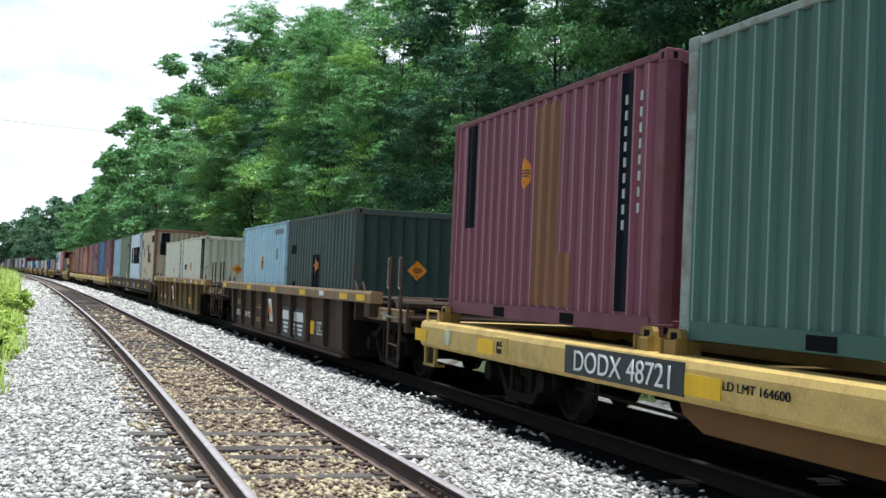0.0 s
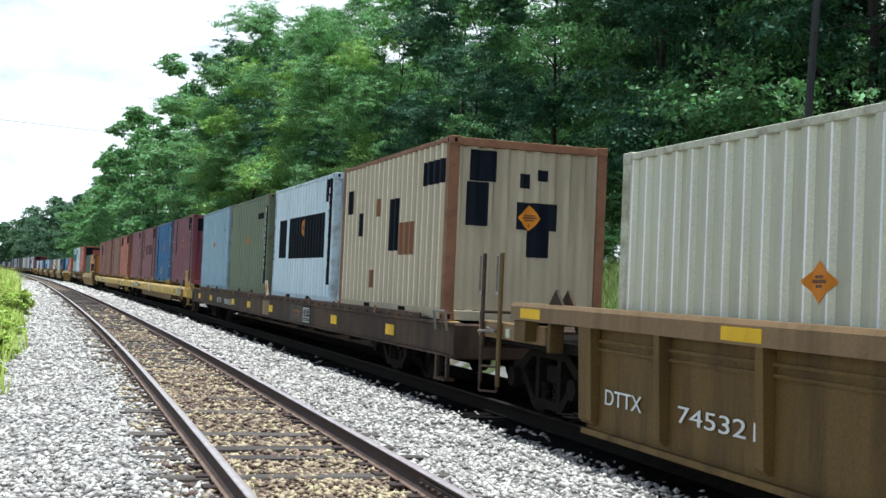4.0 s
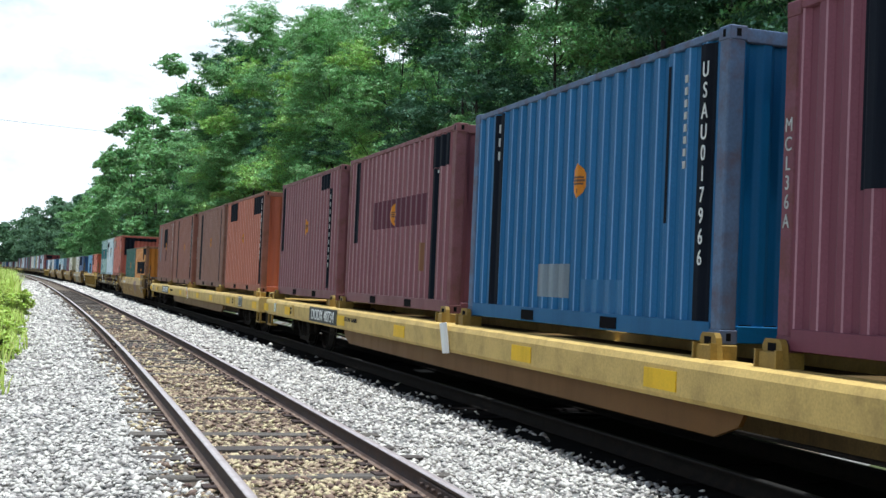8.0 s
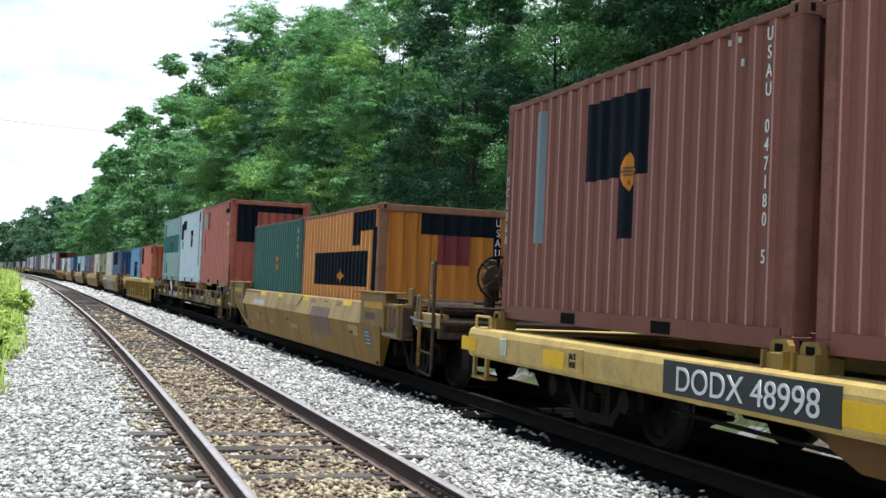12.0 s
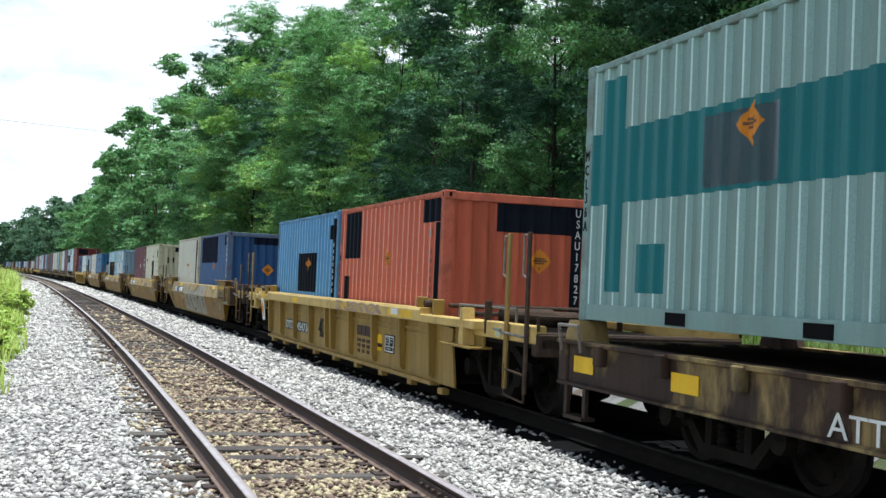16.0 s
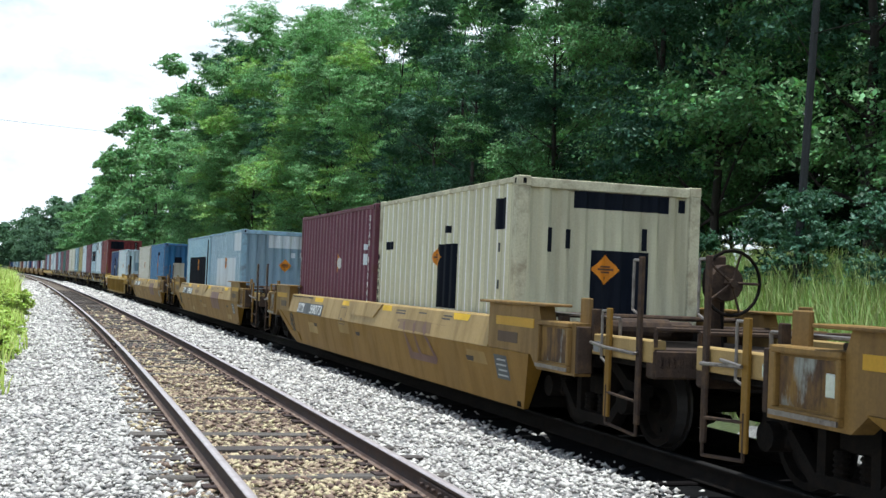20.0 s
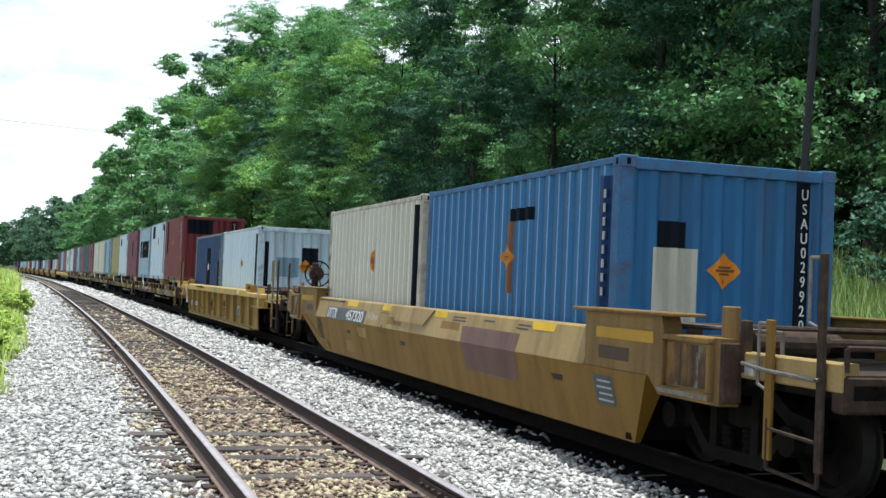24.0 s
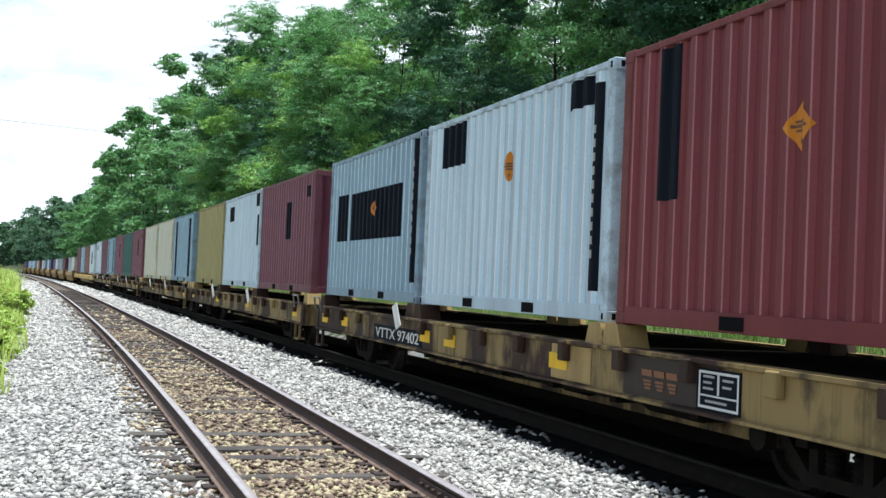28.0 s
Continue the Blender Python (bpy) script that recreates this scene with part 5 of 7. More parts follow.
    if tall_grab:
        part("tall_grab_frame", rods(0.022, [(-1.43, -13.54, 0.72), (-1.43, -13.54, 1.56), (-1.43, -13.94, 1.56), (-1.43, -13.94, 0.72)], n=8), mat, base, "tall yellow handrail frame")
        part("grab_iron", rods(0.018, [(-1.43, -13.54, 1.20), (-1.43, -13.94, 1.20)], n=6), mat, base)
        part("brake_bracket", boxes((-1.48, -1.42, -12.78, -12.70, 0.50, 0.90), (-1.48, -1.42, -12.46, -12.38, 0.56, 0.82), (-1.475, -1.425, -12.78, -12.38, 0.82, 0.88), bevel=0.008), paint("wellyellow"), base)
        part("brake_lever", rods(0.022, [(-1.46, -12.40, 1.08), (-1.46, -12.52, 1.0), (-1.49, -12.60, 0.80), (-1.49, -12.86, 0.70)], n=6), STEEL_ROD, base, "bare steel hand brake lever")
        part("brake_chain", rods(0.018, [(-1.46, -12.74, 0.52), (-1.45, -12.45, 0.38), (-1.44, -12.20, 0.42), (-1.40, -11.2, 0.60)], n=6), GEAR, base, "rusty slack brake chain")
    if placard:
        flag(base, -1.45, -0.15, 0.78, lean=-0.08, mark=placard > 1, w=0.26, h=0.40)
    part("air_line", rods(0.02, [(-1.05, -9.0, 0.42), (-1.05, -3.0, 0.36), (-1.05, 4.0, 0.38), (-1.05, 9.0, 0.44)], n=6), IRON, base)
    part("brake_rigging", rods(0.035, [(0.1, -8.6, 0.5), (0.5, -4.0, 0.34), (0.5, 4.0, 0.34), (0.1, 8.6, 0.5)], n=6), IRON, base)
    for y in (-13.75, -9.55, -6.1, -3.0, 1.8, 5.54, 10.6, 13.3):
        panel("yellow_mark", base, -1.4235, y, y + 0.55, 0.67, 0.84, "mark", "bright yellow reflective mark")
    return base


def ribbed_well(number, label, key, chord_key, brake=-1, top=1.31, ribs=(-6.2, -4.8, -3.25, -1.7, -0.1, 1.8, 3.3, 4.85, 6.3),
                words=(), forty=(1.35, 0.70), mark_y=None, logo=None, block=(-3.95, 0.5), spray=None, stencils=(), posts=(2, 1.88), marks=(-5.6, -2.2, 0.9, 3.8, 6.2), stepped=0):
    """A well car with a heavy top chord and ribbed side sheets."""
    base = new("well_car")
    tagged(base, label, "well car", "cars of the train")
    mat, chord = paint(key), paint(chord_key)
    Yw, Ye, T = 6.3, 9.45, top
    W = T - 0.185
    half = 5.95 if stepped else 8.25
    for sx in (-1, 1):
        def xx(a, b):
            return (min(sx * a, sx * b), max(sx * a, sx * b))
        bm = bmesh.new()
        beam(bm, [(sx * 1.25, T - 0.19), (sx * 1.46, T - 0.19), (sx * 1.46, T - 0.04), (sx * 1.44, T), (sx * 1.25, T)], -half, half)
        part("top_chord", bm, chord, base)
        bm = bmesh.new()
        lo, hi = ribs[0] - 0.1, ribs[-1] + 0.1
        if stepped:
            # the sheet runs on under the stepped-down end and is cut back over the truck
            out = [(-7.05, W - 0.06), (-7.04, 0.70), (-7.18, 0.14), (6.62, 0.14), (6.9, 0.45), (7.04, 0.70), (7.05, W - 0.06), (hi, W), (lo, W)] if stepped == 1 else \
                  [(-7.05, W - 0.06), (-7.04, 0.70), (-7.18, 0.14), (5.95, 0.14), (5.95, W), (lo, W)]
        else:
            out = [(lo, W), (lo, 0.14), (hi, 0.14), (hi, W)]
        prism(bm, out, sx * 1.30, sx * 1.33)
        part("side_sheet", bm, mat, base)
        bm = bmesh.new()
        beam(bm, [(sx * 1.26, 0.10), (sx * 1.40, 0.10), (sx * 1.40, 0.155), (sx * 1.26, 0.155)], lo, hi)
        part("bottom_chord", bm, mat, base)
        for i, y in enumerate(ribs):
            w = 0.14 if i in (0, len(ribs) // 2, len(ribs) - 1) and not stepped else 0.05
            for dy in ((-0.22, 0.22) if stepped == 2 and i == len(ribs) // 2 else (0.0,)):
                bm = bmesh.new()
                beam(bm, [(sx * 1.332, W - 0.005), (sx * 1.45, W - 0.005), (sx * 1.41, 0.24), (sx * 1.37, 0.20), (sx * 1.332, 0.20)], y + dy - w, y + dy + w)
                part("rib", bm, mat, base)
            if stepped == 2:
                part("foot", boxes((*xx(1.30, 1.405), y - 0.62, y - 0.42, 0.02, 0.102), bevel=0.01), mat, base)
        for sy in (-1, 1):
            def yy(a, b):
                return (min(sy * a, sy * b), max(sy * a, sy * b))
            if stepped:
                part("end_chord", boxes((*xx(1.25, 1.45), *yy(5.955, 8.1), 0.94, 1.055), bevel=0.015), chord, base)
                part("flange", boxes((*xx(1.20, 1.50), *yy(7.0, 8.15), 0.70, 0.73), bevel=0.006), mat, base)
                part("end_web", boxes((*xx(1.27, 1.30), *yy(7.05, 8.1), 0.732, 0.938)), mat, base)
                bm = bmesh.new()
                prism(bm, [(sy * 7.62, 0.735), (sy * 7.80, 0.735), (sy * 7.74, 1.20), (sy * 7.66, 1.20)], sx * 1.30, sx * 1.46)
                part("wing_plate", bm, chord, base)
                part("corner_guide", boxes((*xx(1.27, 1.43), *yy(5.70, 5.78), T, T + 0.15), (*xx(1.27, 1.43), *yy(6.42, 6.50), 1.06, T + 0.13), (*xx(1.27, 1.30), *yy(5.78, 6.42), T - 0.02, T + 0.13), bevel=0.01), mat, base, "worn steel corner guide")
                if stepped == 2 and sy > 0:
                    part("tread_box", boxes((*xx(1.315, 1.40), 6.40, 8.20, 0.90, 1.10), bevel=0.03), chord, base, "rounded yellow tread box")
                    part("tread_mesh", boxes(*[(*xx(1.32, 1.42), 6.45 + 0.09 * k, 6.50 + 0.09 * k, 1.10, 1.125) for k in range(10)]), chord, base)
                    if sx < 0:
                        lamp = part("reflector_frame", boxes((-1.415, -1.395, 7.52, 7.82, 0.93, 1.09), bevel=0.006), GEAR, base)
                        part("reflector", boxes((-1.422, -1.41, 7.56, 7.76, 0.96, 1.065)), GLASS_LENS, lamp)
                part("guide_pin", rods(0.05, [(sx * 1.30, sy * 6.05, T + 0.06), (sx * 1.42, sy * 6.05, T + 0.06)], n=10), GEAR, base)
            else:
                part("chord_bracket", boxes((*xx(1.28, 1.45), sy * 8.0 - 0.16, sy * 8.0 + 0.16, T - 0.42, T - 0.193), bevel=0.01), mat, base)
                bm = bmesh.new()
                prism(bm, [(sy * 6.9, T + 0.002), (sy * 7.25, T + 0.002), (sy * 7.07, T + 0.16)], sx * 1.27, sx * 1.30)
                prism(bm, [(sy * 6.9, T + 0.002), (sy * 7.25, T + 0.002), (sy * 7.07, T + 0.16)], sx * 1.40, sx * 1.43)
                part("corner_guide", bm, GEAR, base, "rusty folded corner guide")
                part("step_gusset", boxes((*xx(1.28, 1.44), sy * 7.2 - 0.04, sy * 7.2 + 0.04, T - 0.50, T - 0.193), bevel=0.01), mat, base)
    part("well_floor", boxes((-1.26, 1.26, -6.3, 6.4, 0.12, 0.195)), IRON, base)
    well_ends(base, mat, chord, 6.4, 9.75, T - 0.25, brake, False, *posts)
    if not words or words[0][0]:
        for body, y0, y1 in words[1:]:
            wide_text(base, body, y0, y1, 0.395, 0.555, "letter", -1.345)
        if words:
            panel("number_board", base, -1.334, words[0][2], words[0][1], 0.365, 0.585, "lettergrey", "dark board with the car's number")
    else:
        for body, y0, y1 in words[1:]:
            wide_text(base, body, y0, y1, 0.415, 0.555, "letter", -1.345)
    if forty:
        if key != "wellyellow":
            panel("painted_patch", base, -1.334, forty[1] - 0.06, forty[0] + 0.06, 0.32, 0.78, "ochre")
        wide_text(base, "40", forty[0], forty[1], 0.36, 0.74, "black", -1.345)
    for body, y0, y1, z0, z1 in stencils:
        wide_text(base, body, y0, y1, z0, z1, "black", -1.466 if z0 > 0.8 else -1.345)
    if spray:
        scrawl(base, -1.463, spray[0], spray[1], T - 0.17, T - 0.03, spray[2], 12, 8, 0.02)
    for sx in (-1, 1):
        for z in (T - 0.31, T - 0.39):
            bm = bmesh.new()
            beam(bm, [(sx * 1.33, z - 0.015), (sx * 1.36, z - 0.015), (sx * 1.36, z + 0.015), (sx * 1.33, z + 0.015)], ribs[0], ribs[-1])
            part("stiffener", bm, mat, base)
    if mark_y is not None:
        flag(base, -1.49, mark_y, 0.72, lean=-0.04, w=0.30, h=0.52)
    if key == "dullbrown":
        for y0, y1, z0, z1 in ((5.15, 6.05, 0.70, 0.84), (2.35, 2.95, 0.36, 0.47), (2.15, 2.95, 0.68, 0.74), (2.3, 2.7, 0.77, 0.80)):
            panel("worn_patch", base, -1.3335, y0, y1, z0, z1, "fadedochre", "worn ochre stencil patch")
    if logo:
        panel("emblem_ground", base, -1.334, logo[0] - logo[1], logo[0], 0.18, 0.84, logo[2])
        emblem(base, -1.345, logo[0] - 0.1, 0.28, 0.76, logo[1] - 0.2, logo[3])
    data_block(base, -1.338, block[0], 0.38, 0.66, block[1])
    panel("painted_patch", base, -1.334, -3.66, -3.35, 0.38, 0.64, "mark")
    panel("notice", base, -1.463, -4.9, -4.55, T - 0.14, T - 0.05, "placard")
    for y in marks:
        panel("yellow_mark", base, -1.462, y, y + 0.55, T - 0.165, T - 0.06, "mark", "bright yellow reflective mark")
    return base


def well_ends(base, mat, chord, Yw, Ye, top, brake=-1, plates=True, post_end=0, post=1.62):
    """Both end platforms of a well car: deck, bulkhead, truck, coupler, ladders, rails and brake gear."""
    for sy in (-1, 1):
        def yy(a, b):
            return (min(sy * a, sy * b), max(sy * a, sy * b))
        # bulkhead in near-black iron, its deep shade put into the colour
        part("bulkhead", boxes((-1.325, 1.325, *yy(Yw - 0.05, Yw + 0.05), 0.15, top + 0.05)), IRON, base)
        part("end_platform", boxes((-1.25, 1.25, *yy(Yw, Ye), 0.80, 0.93), (-0.35, 0.35, *yy(Yw, Ye), 0.60, 0.82), bevel=0.015), IRON, base)
        part("end_beam", boxes((-1.30, 1.30, *yy(Ye - 0.16, Ye), 0.72, 0.98), bevel=0.02), GEAR, base)
        if plates:
            part("shear_plate", boxes((-1.42, -1.28, *yy(Yw, Yw + 1.25), 0.62, top + 0.06), bevel=0.02), chord, base)
            part("shear_plate", boxes((1.28, 1.42, *yy(Yw, Yw + 1.25), 0.62, top + 0.06), bevel=0.02), chord, base)
        truck(base, sy * 8.05)
        coupler(base, sy, sy * Ye)
        part("side_beam", boxes((-1.31, -1.17, *yy(Yw + 1.2, Ye - 0.02), 0.86, 1.06), bevel=0.012), chord, base)
        part("side_beam", boxes((1.17, 1.31, *yy(Yw + 1.2, Ye - 0.02), 0.86, 1.06), bevel=0.012), chord, base)
        # a tall flat post and a short one carry the grab irons and the step
        ya, yb = sy * (Ye - 0.22), sy * (Ye - 0.82)
        tall = post if post_end in (sy, 2) else 1.80
        part("tall_post", boxes((-1.35, -1.32, ya - 0.038, ya + 0.038, 0.30, tall), bevel=0.006), GEAR, base, "tall flat rusty post")
        part("short_post", boxes((-1.35, -1.32, yb - 0.046, yb + 0.046, 0.30, tall if tall > 1.82 else 1.32), bevel=0.006), mat, base, "flat upright post")
        for y, top_z in ((ya, tall), (yb, tall if tall > 1.82 else 1.32)):
            part("grab_iron", rods(0.013, [(-1.335, y, top_z - 0.03), (-1.335, y + 0.15, top_z - 0.03), (-1.335, y + 0.15, top_z - 0.48), (-1.335, y + 0.03, top_z - 0.52)], n=6), STEEL_ROD, base)
        part("step_iron", rods(0.016, [(-1.34, ya, 0.60), (-1.34, ya, 0.20), (-1.34, yb, 0.24), (-1.34, yb, 0.60)], n=6), GEAR, base, "rusty bent steel step")
        part("step_iron", rods(0.014, [(-1.34, ya, 0.50), (-1.34, yb, 0.53)], n=6), GEAR, base)
        part("coupling_rod", rods(0.016, [(-1.38, yb + 0.3, 0.98), (-1.38, yb, 0.95), (-1.38, ya, 0.93), (-1.2, ya, 0.98)], n=6), STEEL_ROD, base)
        part("hand_rail", rods(0.02, [(-1.28, sy * (Ye - 0.02), 1.0), (-1.28, sy * (Ye - 0.02), 1.16), (1.28, sy * (Ye - 0.02), 1.16), (1.28, sy * (Ye - 0.02), 1.0)], n=6), GEAR, base)
        part("walkway", boxes((-1.2, 1.2, *yy(Ye - 0.75, Ye - 0.2), 0.935, 0.965)), GEAR, base)
        part("reflector_plate", boxes((-1.335, -1.312, *yy(Ye - 1.15, Ye - 1.03), 0.89, 0.99)), GLASS_LENS, base)
        # levers, pipes and brackets crowded on the platform
        part("brake_cylinder", rods(0.11, [(-0.2, sy * (Yw + 0.5), 1.06), (0.5, sy * (Yw + 0.5), 1.06)], n=12), GEAR, base)
        part("air_tank", rods(0.11, [(-0.9, sy * (Yw + 1.25), 1.10), (-0.2, sy * (Yw + 1.25), 1.10)], n=14), GEAR, base)
        part("cross_bar", rods(0.03, [(-1.28, sy * (Yw + 0.3), 1.20), (1.28, sy * (Yw + 0.3), 1.20)], n=8), GEAR, base)
        part("cross_bar", rods(0.025, [(-1.28, sy * (Yw + 0.9), 1.12), (1.28, sy * (Yw + 0.9), 1.12)], n=8), GEAR, base)
        part("upright", boxes((-1.32, -1.22, *yy(Yw + 0.95, Yw + 1.05), 0.9, 1.20), bevel=0.008), GEAR, base)
        part("upright", boxes((-1.32, -1.24, *yy(Yw + 1.75, Yw + 1.81), 0.9, 1.30), bevel=0.008), GEAR, base)
        # a grating on brackets, and pipes that run across to the next car
        part("grating", boxes(*[(-1.15, 1.15, *yy(Yw + 0.55 + 0.09 * k, Yw + 0.58 + 0.09 * k), 1.10, 1.125) for k in range(9)], (-1.15, -1.12, *yy(Yw + 0.5, Yw + 1.36), 1.085, 1.10), (1.12, 1.15, *yy(Yw + 0.5, Yw + 1.36), 1.085, 1.10)), GEAR, base, "dark steel walkway grating")
        for x in (-1.10, 1.10):
            part("grating_leg", boxes((x - 0.03, x + 0.03, *yy(Yw + 0.6, Yw + 0.66), 0.93, 1.085)), GEAR, base)
        part("platform_rail", rods(0.017, [(-1.18, sy * (Yw + 0.45), 0.93), (-1.18, sy * (Yw + 0.45), 1.22), (-1.18, sy * (Ye - 0.9), 1.22), (-1.18, sy * (Ye - 0.9), 0.93)], n=6), STEEL_ROD, base)
        for x, z in ((-0.8, 0.5), (0.6, 0.45)):
            part("air_pipe", rods(0.025, [(x, sy * Yw, z + 0.4), (x, sy * (Yw + 1.0), z + 0.35), (x + 0.2, sy * (Ye - 0.1), z + 0.2)], n=6), IRON, base)
    if not brake:
        return
    yb = brake * (Ye - (0.5 if brake < 0 else 1.35))
    if brake > 0:
        part("brake_housing", boxes((-0.62, -0.16, yb - 0.80, yb - 0.62, 0.93, 1.66), (-0.56, -0.22, yb - 0.80, yb - 0.62, 1.66, 1.76), (-0.30, -0.22, yb - 0.815, yb - 0.80, 1.2, 1.5), bevel=0.03), paint("ochre"), base, "dusty brown brake housing")
        bm = bmesh.new()
        rod(bm, (-0.50, yb - 0.64, 1.66), (-0.50, yb - 0.50, 1.66), 0.14, 16)
        part("brake_drum", bm, GEAR, base, "round rusty brake drum")
        hand_wheel(base, -0.50, yb - 0.52, 1.71, STEEL_ROD, 0.21)
        return
    part("brake_stand", boxes((-0.47, -0.33, yb - 0.07, yb + 0.07, 0.93, 1.86), bevel=0.02), GEAR, base, "rusty brake stand")
    bm = bmesh.new()
    rod(bm, (-0.40, yb - 0.20, 1.60), (-0.40, yb - 0.06, 1.60), 0.17, 16)
    part("gear_case", bm, GEAR, base, "round rusty brake gear case")
    part("brake_chain", rods(0.014, [(-0.40, yb - 0.1, 1.42), (-0.36, yb - 0.1, 0.95)], n=6), IRON, base)
    hand_wheel(base, -0.40, yb - 0.27, 1.60, IRON, 0.30)


FOLD, WELL_TOP = 0.77, 1.14


def fold_x(z, lift=0.0):
    """The x of a smooth well car's folded side at a height."""
    return -((1.305 + (z - 0.13) * 0.25) if z <= FOLD else (1.465 - (z - FOLD) * 0.22)) - lift


def smooth_well(number, label, key, upper_key, board=(4.95, 2.4), brake=-1, marks=(), dress=None):
    """A well car with smooth folded side sheets cut away over the trucks."""
    base = new("well_car")
    tagged(base, label, "well car", "cars of the train")
    # upper paint lightened, lower darkened: light on the folded side is painted
    mat, up = paint(key), paint(upper_key)
    top_x = -fold_x(WELL_TOP)
    for sx in (-1, 1):
        bm = bmesh.new()
        out = [(-7.3, FOLD), (-6.85, 0.13), (5.75, 0.13), (6.3, 0.28), (7.35, FOLD)]
        a = [bm.verts.new((-sx * fold_x(z), y, z)) for y, z in out]
        b = [bm.verts.new((sx * 1.25, y, z)) for y, z in out]
        bm.faces.new(a)
        bm.faces.new(b[::-1])
        for i in range(5):
            bm.faces.new((a[i], b[i], b[(i + 1) % 5], a[(i + 1) % 5]))
        bmesh.ops.recalc_face_normals(bm, faces=bm.faces[:])
        part("lower_side", bm, mat, base)
        bm = bmesh.new()
        beam(bm, [(sx * 1.25, FOLD + 0.003), (sx * 1.467, FOLD + 0.003), (sx * (top_x + 0.005), WELL_TOP - 0.02), (sx * (top_x - 0.02), WELL_TOP), (sx * 1.25, WELL_TOP)], -6.05, 6.05)
        part("upper_side", bm, up, base)
        # a trapezoid doubler plate at the middle of the top edge
        bm = bmesh.new()
        out = [(0.86, 1.125), (0.55, 0.905), (-0.85, 0.905), (-1.20, 1.125)]
        vs = [[bm.verts.new((-sx * fold_x(z, lift), y, z)) for y, z in out] for lift in (0.0, 0.022)]
        bm.faces.new(vs[1])
        for i in range(4):
            bm.faces.new((vs[0][i], vs[0][(i + 1) % 4], vs[1][(i + 1) % 4], vs[1][i]))
        bmesh.ops.recalc_face_normals(bm, faces=bm.faces[:])
        part("doubler", bm, up, base)
        for sy in (-1, 1):
            bm = bmesh.new()
            out = [(6.053, 1.15), (6.053, FOLD + 0.003), (7.32, FOLD + 0.003), (7.50, 0.63), (8.45, 0.63), (8.45, 1.15), (7.58, 1.15), (7.52, 1.29), (6.053, 1.29)]
            prism(bm, [(sy * y, z) for y, z in out], sx * 1.28, sx * 1.455)
            part("end_gusset", bm, paint("gusset"), base)
            part("end_flange", boxes((min(sx * 1.22, sx * 1.53), max(sx * 1.22, sx * 1.53), min(sy * 5.9, sy * 7.85), max(sy * 5.9, sy * 7.85), 1.292, 1.322), bevel=0.008), paint("gusset"), base)
            part("lug", boxes((min(sx * 1.26, sx * 1.30), max(sx * 1.26, sx * 1.30), min(sy * 8.20, sy * 8.42), max(sy * 8.20, sy * 8.42), 1.10, 1.40), bevel=0.01), paint("gusset"), base)
            if sy > 0 and brake == 1:
                bm = bmesh.new()
                prism(bm, [(8.46, 1.13), (8.95, 1.22), (9.12, 0.80), (8.50, 0.66)], sx * 1.40, sx * 1.43)
                part("slant_plate", bm, paint("gusset"), base)
            if sx < 0:
                ya, yb = min(sy * 7.58, sy * 8.36), max(sy * 7.58, sy * 8.36)
                box_ = part("step_box", boxes((-1.50, -1.44, ya, yb, 0.66, 0.72), (-1.50, -1.44, ya, yb, 1.10, 1.15), (-1.50, -1.44, ya, ya + 0.05, 0.72, 1.10), (-1.50, -1.44, yb - 0.05, yb, 0.72, 1.10), bevel=0.01), paint("gusset"), base, "framed step recess")
                part("back_plate", boxes((-1.462, -1.452, ya + 0.06, yb - 0.06, 0.74, 1.08)), patchy("scraped_plate", PAINT["deepbrown"], PAINT["gusset"], PAINT["greypatch"], 3.0), box_, "scraped plate in rust, yellow and bare primer")
                part("sill_edge", boxes((-1.512, -1.500, ya, yb, 0.665, 0.70)), STEEL_ROD, box_)
                part("grime_patch", boxes((-1.458, -1.4555, min(sy * 6.35, sy * 6.95), max(sy * 6.35, sy * 6.95), 0.86, 0.98)), paint("deepbrown"), base, "dark brown grime patch")
                part("end_face", boxes((-1.458, -1.30, min(sy * 8.452, sy * 8.52), max(sy * 8.452, sy * 8.52), 0.66, 1.12), bevel=0.008), GEAR, base)
                panel("yellow_mark", base, -1.459, min(sy * 6.3, sy * 7.4), max(sy * 6.3, sy * 7.4), 1.05, 1.15, "wornmark", "worn yellow reflective mark")
    part("well_floor", boxes((-1.25, 1.25, -6.6, 6.6, 0.135, 0.195)), IRON, base)
    well_ends(base, mat, up, 6.75, 9.75, 1.0, brake, False)
    slope = math.atan(0.22)
    tilt = Matrix.Translation((-1.467, 0, FOLD)) @ Matrix.Rotation(slope, 4, "Y")
    if number:
        b0, b1 = board
        bd = part("number_board", boxes((-0.008, 0.004, b1, b0, 0.004, 0.222)), paint("boardgrey"), base, "grey board with the car's number")
        bd.matrix_basis = tilt
        head, tail = number.split()
        w = b0 - b1
        lettering("car_number", head, 0.2, paint("letter"), base, tilt @ side_frame(-0.013, b0 - 0.03 * w, 0.022), span=(0.25 * w, 0.178))
        lettering("car_number", tail, 0.2, paint("letter"), base, tilt @ side_frame(-0.013, b0 - 0.54 * w, 0.022), span=(0.42 * w if len(tail) > 5 else 0.44 * w, 0.178))
    for y0, y1 in ((3.7, 3.0), (1.45, 0.92), (-1.22, -1.75), (-4.65, -5.2)) if not marks else marks:
        fold_patch(base, y1, y0, 1.035, 1.118, "mark", 0.004, "yellow_mark", "bright yellow reflective mark")
